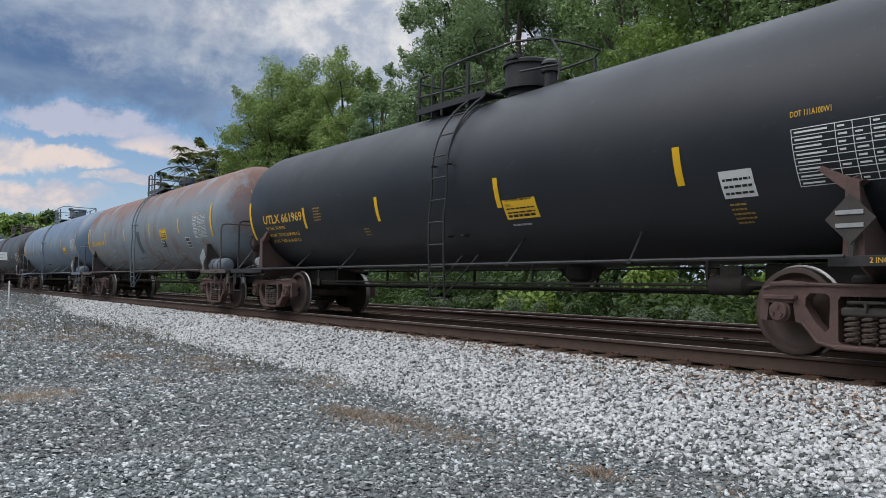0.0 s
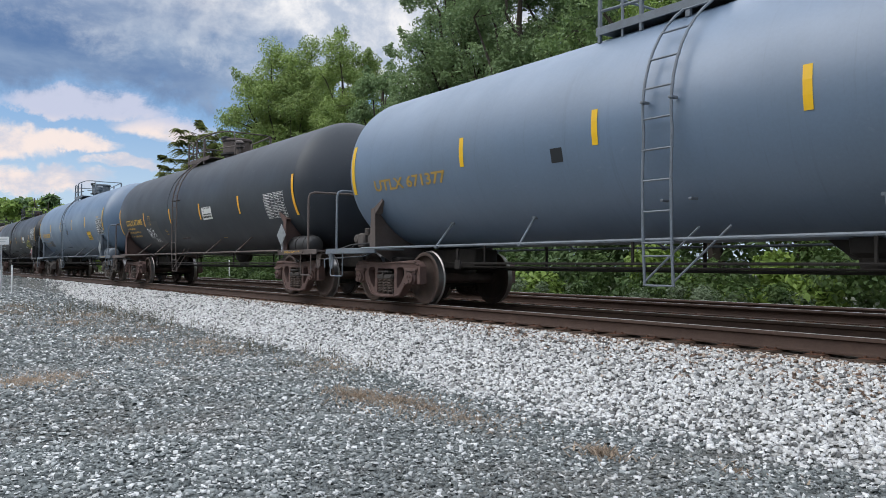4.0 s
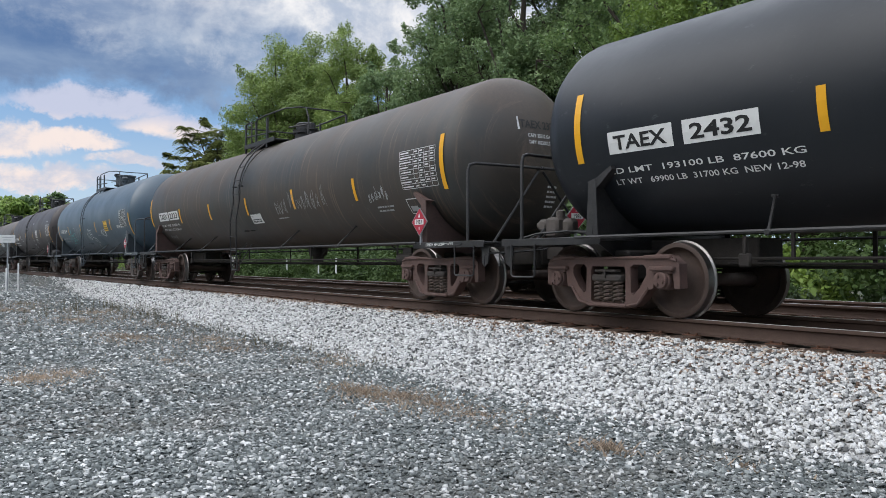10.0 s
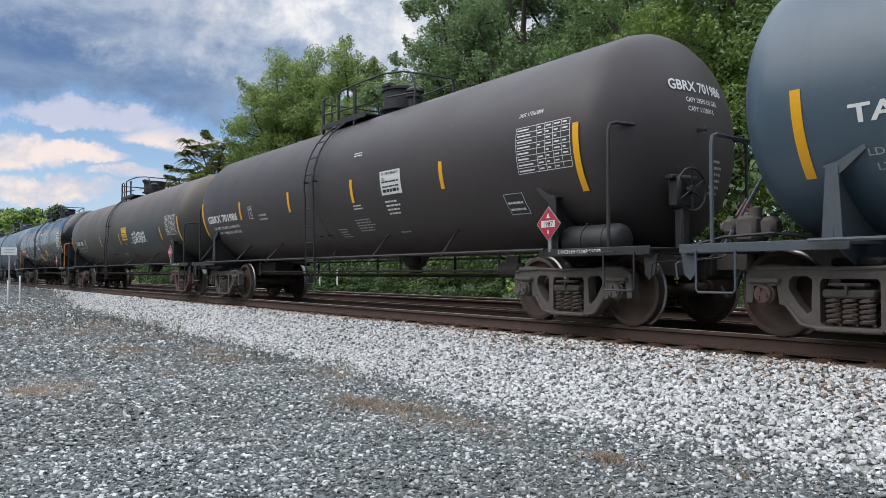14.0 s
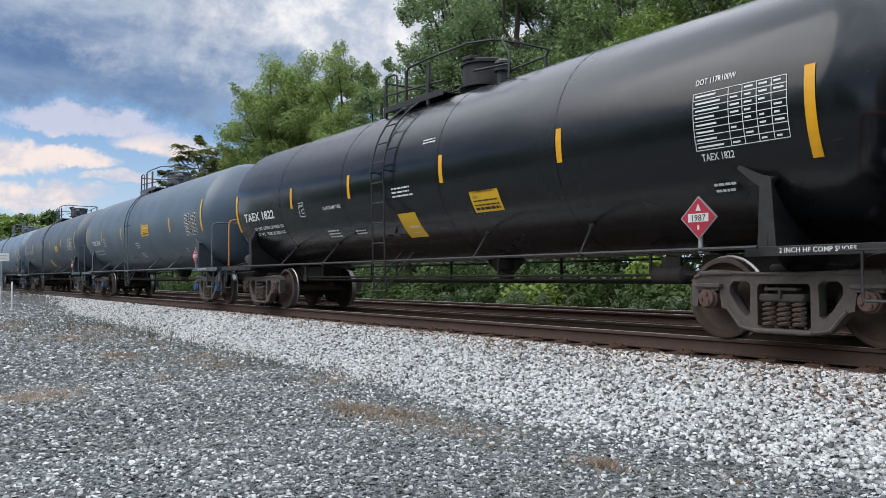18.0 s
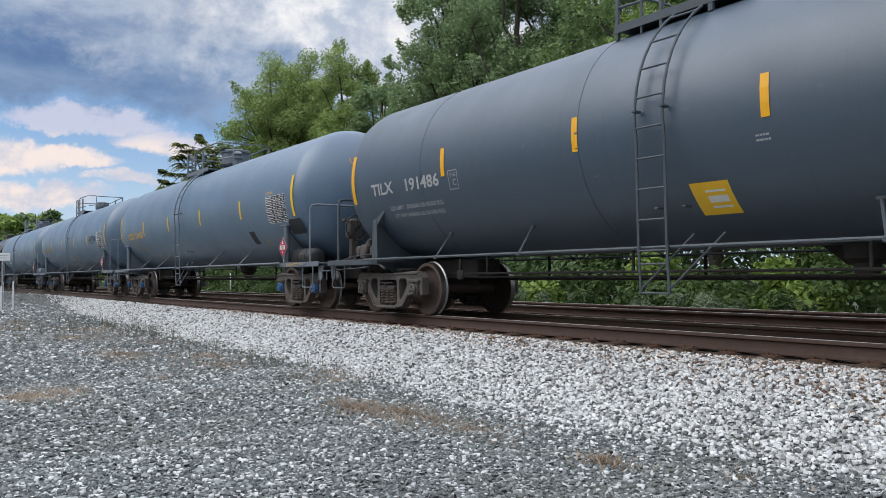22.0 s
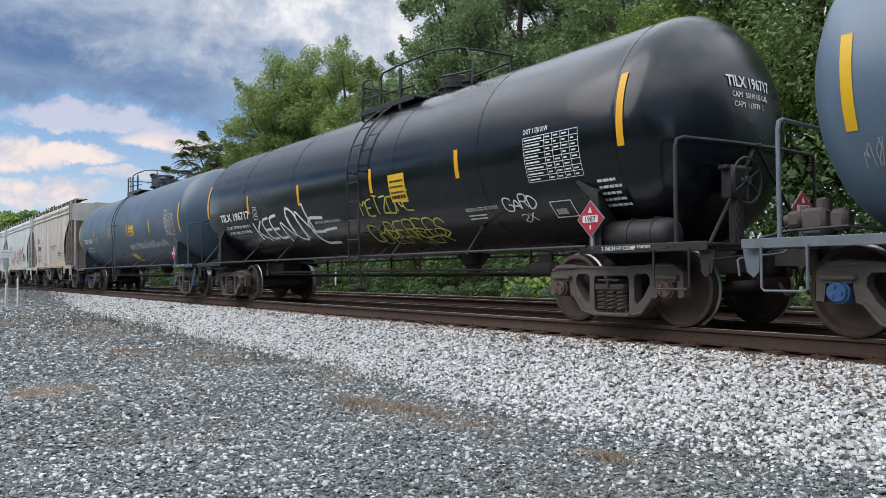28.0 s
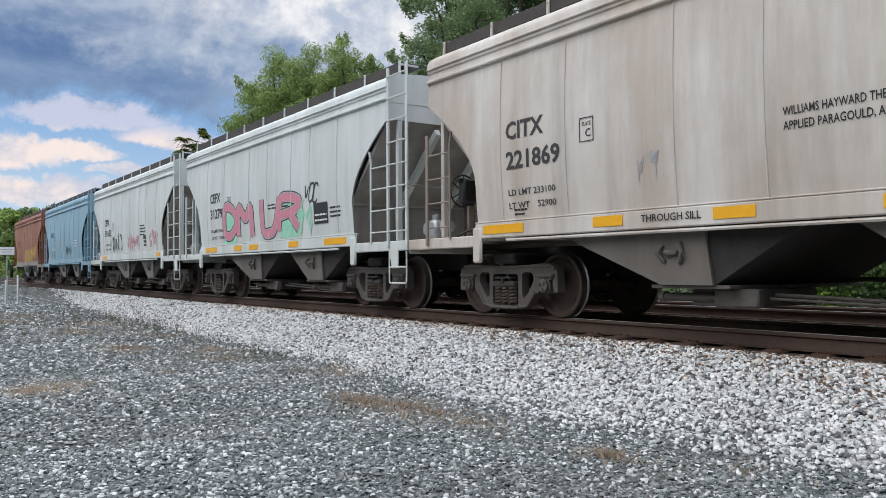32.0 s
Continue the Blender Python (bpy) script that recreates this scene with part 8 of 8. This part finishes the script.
def plant():
    zf = -0.56
    # tall roadside trees: bearing, y, height, spread, leaf, leaves, leaf size, clumps, taper, sprays, label
    rows = [
        (66.0, 14, 17.0, 4.1, "leaf_oak", 130000, 0.078, 380, 0.10, 26, "broad round-crowned green deciduous tree"),
        (61.5, 15, 16.0, 3.1, "leaf_oak", 62000, 0.074, 220, 0.40, 14, "slender light-green deciduous tree"),
        (63.2, 17, 14.2, 4.4, "leaf_oak", 36000, 0.11, 150, 0.10, 8, "dense green deciduous tree"),
        (68.2, 17, 12.4, 3.0, "leaf_oak", 14000, 0.11, 70, 0.10, 8, "low green deciduous tree"),
        (71.0, 15, 14.6, 3.7, "leaf_locust", 15000, 0.155, 210, -0.15, 10, "spreading locust tree with feathery leaves"),
        (72.9, 16, 12.4, 2.6, "leaf_locust", 6000, 0.165, 100, 0.0, 4, "small feathery locust tree"),
        (59.2, 13.5, 13.4, 2.3, "leaf_tall", 24000, 0.085, 100, 0.60, 16, "narrow dark-green deciduous tree"),
        (53.6, 13, 16.8, 3.2, "leaf_tall", 110000, 0.070, 380, 0.15, 60, "tall full deciduous tree with ragged outline"),
        (57.0, 11.5, 9.6, 2.6, "leaf_tall", 30000, 0.080, 110, 0.30, 18, "low dark-green deciduous tree"),
        (49.2, 12.0, 15.4, 3.0, "leaf_tall", 44000, 0.066, 170, 0.10, 20, "tall full deciduous tree"),
        (44.8, 14.5, 18.0, 3.6, "leaf_dark", 46000, 0.088, 150, 0.10, 16, "tall dark-green deciduous tree"),
        (40.0, 12.5, 15.0, 3.6, "leaf_right", 48000, 0.066, 190, 0.10, 16, "tall full deciduous tree"),
        (36.3, 10.8, 11.6, 3.0, "leaf_bright", 48000, 0.056, 190, 0.10, 20, "leafy yellow-green deciduous tree"),
        (30.5, 12.0, 16.0, 4.6, "leaf_right", 64000, 0.062, 200, 0.10, 10, "tall full deciduous tree"),
        (24.0, 12, 15.5, 4.8, "leaf_right", 30000, 0.075, 160, 0.10, 6, "leafy green deciduous tree"),
        (16.0, 12, 15.0, 5.0, "leaf_right", 14000, 0.13, 80, 0.10, 0, "tall full deciduous tree"),
    ]
    for i, (b, y, tall, wide, leaf, count, size, clumps, taper, sprays, label) in enumerate(rows):
        tree(at_bearing(b, y), y, zf, tall, wide, M[leaf], 40 + 3 * i, count, size, label, low=0.10 if b < 60 else 0.2, clumps=clumps, taper=taper, sprays=sprays, feathery=leaf == "leaf_locust")
    # a far row of trees that closes the line of the track
    r = random.Random(17)
    for i in range(15):
        b = 76.0 + 0.75 * i
        y = 16 + r.uniform(-1, 4)
        x = at_bearing(b, y)
        tall = 0.090 * math.hypot(x, y + 8.64) * r.uniform(0.9, 1.1)
        tree(x, y, -0.6, tall, tall * 0.36, M[("leaf_oak", "leaf_dark", "leaf_bright")[i % 3]], 300 + i, 2600, 0.026 * tall + 0.12, "distant green deciduous tree", low=0.08, clumps=26)
    hedge("leafy_bush", -14.6, -9.4, 7.5, 8.4, zf, 1.9, M["leaf_bright"], 191, 5200, 0.10, "bright broad-leaved hazel bush behind the far track", True)
    hedge("leafy_bush", -19.5, -17.6, 7.5, 8.2, zf, 1.4, M["leaf_bright"], 193, 1500, 0.09, "bright broad-leaved bush behind the far track", True)
    hedge("verge_flowers", -24, -5, 6.7, 7.5, zf + 0.15, 0.75, M["leaf_grey"], 192, 12000, 0.035, "pale grey-green weeds beside the far track")
    hedge("undergrowth", -62, 6, 7.4, 9.8, zf, 2.2, M["leaf_bush"], 91, 60000, 0.070, "dense green roadside bushes behind the far track", True)
    hedge("back_thicket", -75, 8, 9.5, 13, zf, 5.0, M["leaf_dark"], 92, 76000, 0.115, "dark thicket between the trees")
    hedge("deep_thicket", -60, 10, 13.5, 18, zf, 9.0, M["leaf_dark"], 96, 60000, 0.16, "dark woods behind the roadside trees")
    hedge("verge_weeds", -40, 4, 6.6, 7.6, zf + 0.2, 0.7, M["leaf_bush"], 93, 22000, 0.05, "low weeds beside the far track")
    hedge("tree_line", -90, 60, -36, -30, -0.75, 13, M["leaf_dark"], 95, 14000, 0.7, "dark line of trees across the yard")
    hedge("far_woods", -420, -120, 24, 60, -0.6, 12, M["leaf_oak"], 94, 16000, 1.1, "distant line of green trees")


plant()


def trackside_sign(x, y):
    s = new("trackside_sign"); s.matrix_basis = pose(x, y, height(x, y), 0, 0, 60)
    tagged(s, "small white trackside sign on a galvanised post", "sign")
    part("post", Geo().box((0, 0, 1.2), (0.06, 0.05, 2.4), 0.006), M["galvanised"], s)
    b = part("board", Geo().box((0, -0.04, 2.45), (0.70, 0.02, 0.36), 0.005), M["sign_white"], s)
    part("writing", Geo().box((0.02, -0.053, 2.52), (0.5, 0.006, 0.035)).box((0.0, -0.053, 2.40), (0.4, 0.006, 0.03)), M["white_old"], b)


def marker_post(x, y, tall, lean=0.0):
    p = new("marker_post"); p.matrix_basis = pose(x, y, float(height(x, y)), lean, lean, 0)
    tagged(p, "thin white marker post beside the track", "post", "white marker posts")
    part("shaft", lambda: Geo().lathe([(0, 0.035), (tall, 0.035), (tall + 0.02, 0.02), (tall + 0.02, 0.0)], axis="z", seg=10), M["post_white"], p, key=("marker", tall))


trackside_sign(-42.0, -4.05)
for mx, my, mt in ((-42.0, -3.6, 1.30), (-44.5, -3.75, 1.30), (-41.0, -4.2, 1.1)):
    marker_post(mx, my, mt)
for mx, my, mt in ((-42.5, 7.0, 1.3), (-36.0, 7.2, 1.25), (-30.5, 7.0, 1.2), (-33, 7.4, 1.0)):
    marker_post(mx, my, mt, random.uniform(-3, 3))


def weeds():
    """Dry tufts on the gravel and thin stalks at the ballast's foot."""
    r = np.random.default_rng(5)
    V = []
    spots = []
    def spot(x, y, n, rad, tall):
        for _ in range(int(1.5 * n)):
            a, q = r.uniform(0, 6.28), 1.8 * rad * abs(r.normal(0, 0.62))
            spots.append((x + q * math.cos(a) * 1.5, y + q * math.sin(a) * 0.8, tall * r.uniform(0.4, 1.2)))
    for x, y, n, rad, tall in DRY: spot(x, y, n, rad, tall)
    for x, y, tall in spots:
        z = float(height(x, y)) + 0.01
        a = r.uniform(0, 6.28); w = 0.009
        lean = r.normal(0, 0.9, 2) * tall
        dx, dy = w * math.cos(a), w * math.sin(a)
        V += [(x - dx, y - dy, z), (x + dx, y + dy, z), (x + lean[0] + dx * 0.3, y + lean[1] + dy * 0.3, z + tall), (x + lean[0] - dx * 0.3, y + lean[1] - dy * 0.3, z + tall)]
    F = np.arange(len(V)).reshape(-1, 4)
    bulk("dry_weeds", V, F, M["weed_dry"], "straw-brown dry weeds flat on the gravel", "weeds")
    V = []
    for i in range(300):
        x = r.uniform(-26, -9) if i % 2 else r.uniform(-30, -19)
        y = float(toe(x)) - abs(r.normal(0.25, 0.5)) if i % 2 else r.uniform(-6.2, -2.6)
        z = float(height(x, y)); tall = r.uniform(0.06, 0.30) * (1.0 if i % 2 else 1.4)
        for _ in range(4):
            a = r.uniform(0, 6.28); w = 0.002 + 0.004 * tall
            lean = r.normal(0, 0.22, 2) * tall
            dx, dy = w * math.cos(a), w * math.sin(a)
            V += [(x - dx, y - dy, z), (x + dx, y + dy, z), (x + lean[0] + dx * 0.4, y + lean[1] + dy * 0.4, z + tall), (x + lean[0] - dx * 0.4, y + lean[1] - dy * 0.4, z + tall)]
    bulk("weed_stalks", V, np.arange(len(V)).reshape(-1, 4), M["weed_dark"], "thin dark weed stalks at the ballast's foot", "weeds")


DRY = [(-7.6, -4.42, 330, 0.22, 0.045), (-7.15, -4.2, 420, 0.34, 0.04), (-6.6, -4.16, 240, 0.36, 0.03), (-5.9, -4.1, 150, 0.40, 0.03), (-9.9, -3.5, 160, 0.45, 0.035), (-10.75, -7.15, 620, 0.28, 0.035), (-10.9, -6.75, 320, 0.25, 0.03), (-15.5, -5.0, 420, 0.50, 0.05), (-11.6, -5.4, 120, 0.45, 0.03),
       (-12.6, -4.1, 260, 0.55, 0.035), (-14.3, -3.8, 300, 0.55, 0.04), (-20.6, -4.9, 520, 1.1, 0.06), (-25.6, -5.9, 350, 1.0, 0.07), (-10.6, -3.2, 120, 0.4, 0.04), (-4.3, -4.17, 110, 0.11, 0.055), (-18.0, -3.6, 200, 0.9, 0.05), (-23.0, -3.9, 300, 1.0, 0.08), (-3.4, -3.75, 40, 0.15, 0.03), (-29, -5.0, 260, 1.6, 0.08)]
weeds()

# ---- what moves ----
TRAIN = [0.05, 10.22, 20.36, 30.52, 40.67, 50.8, 60.93, 71.08, 81.19, 91.22, 101.25, 111.34, 121.44, 131.48, 141.52, 151.59, 161.69, 171.83, 181.99, 192.17, 202.41, 212.68, 222.99, 233.3, 243.63, 253.96, 264.32, 274.7, 285.08, 295.51, 305.94, 316.33, 326.76]


def motions():
    """The train rolls by at a nearly even pace; the wheels turn with the way it covers."""
    for car, x in MOVING:
        walk(car, [(t, pose(x + s, 0, 0)) for t, s in enumerate(TRAIN)])
    steps = [k / 15 for k in range(32 * 15 + 1)]
    way = np.interp(steps, range(len(TRAIN)), TRAIN)
    turns = [math.degrees(s / WHEEL_R) for s in way]
    for ws, x, z in WHEELS:
        walk(ws, [(t, pose(x, 0, z, 0, a, 0)) for t, a in zip(steps, turns)])


motions()
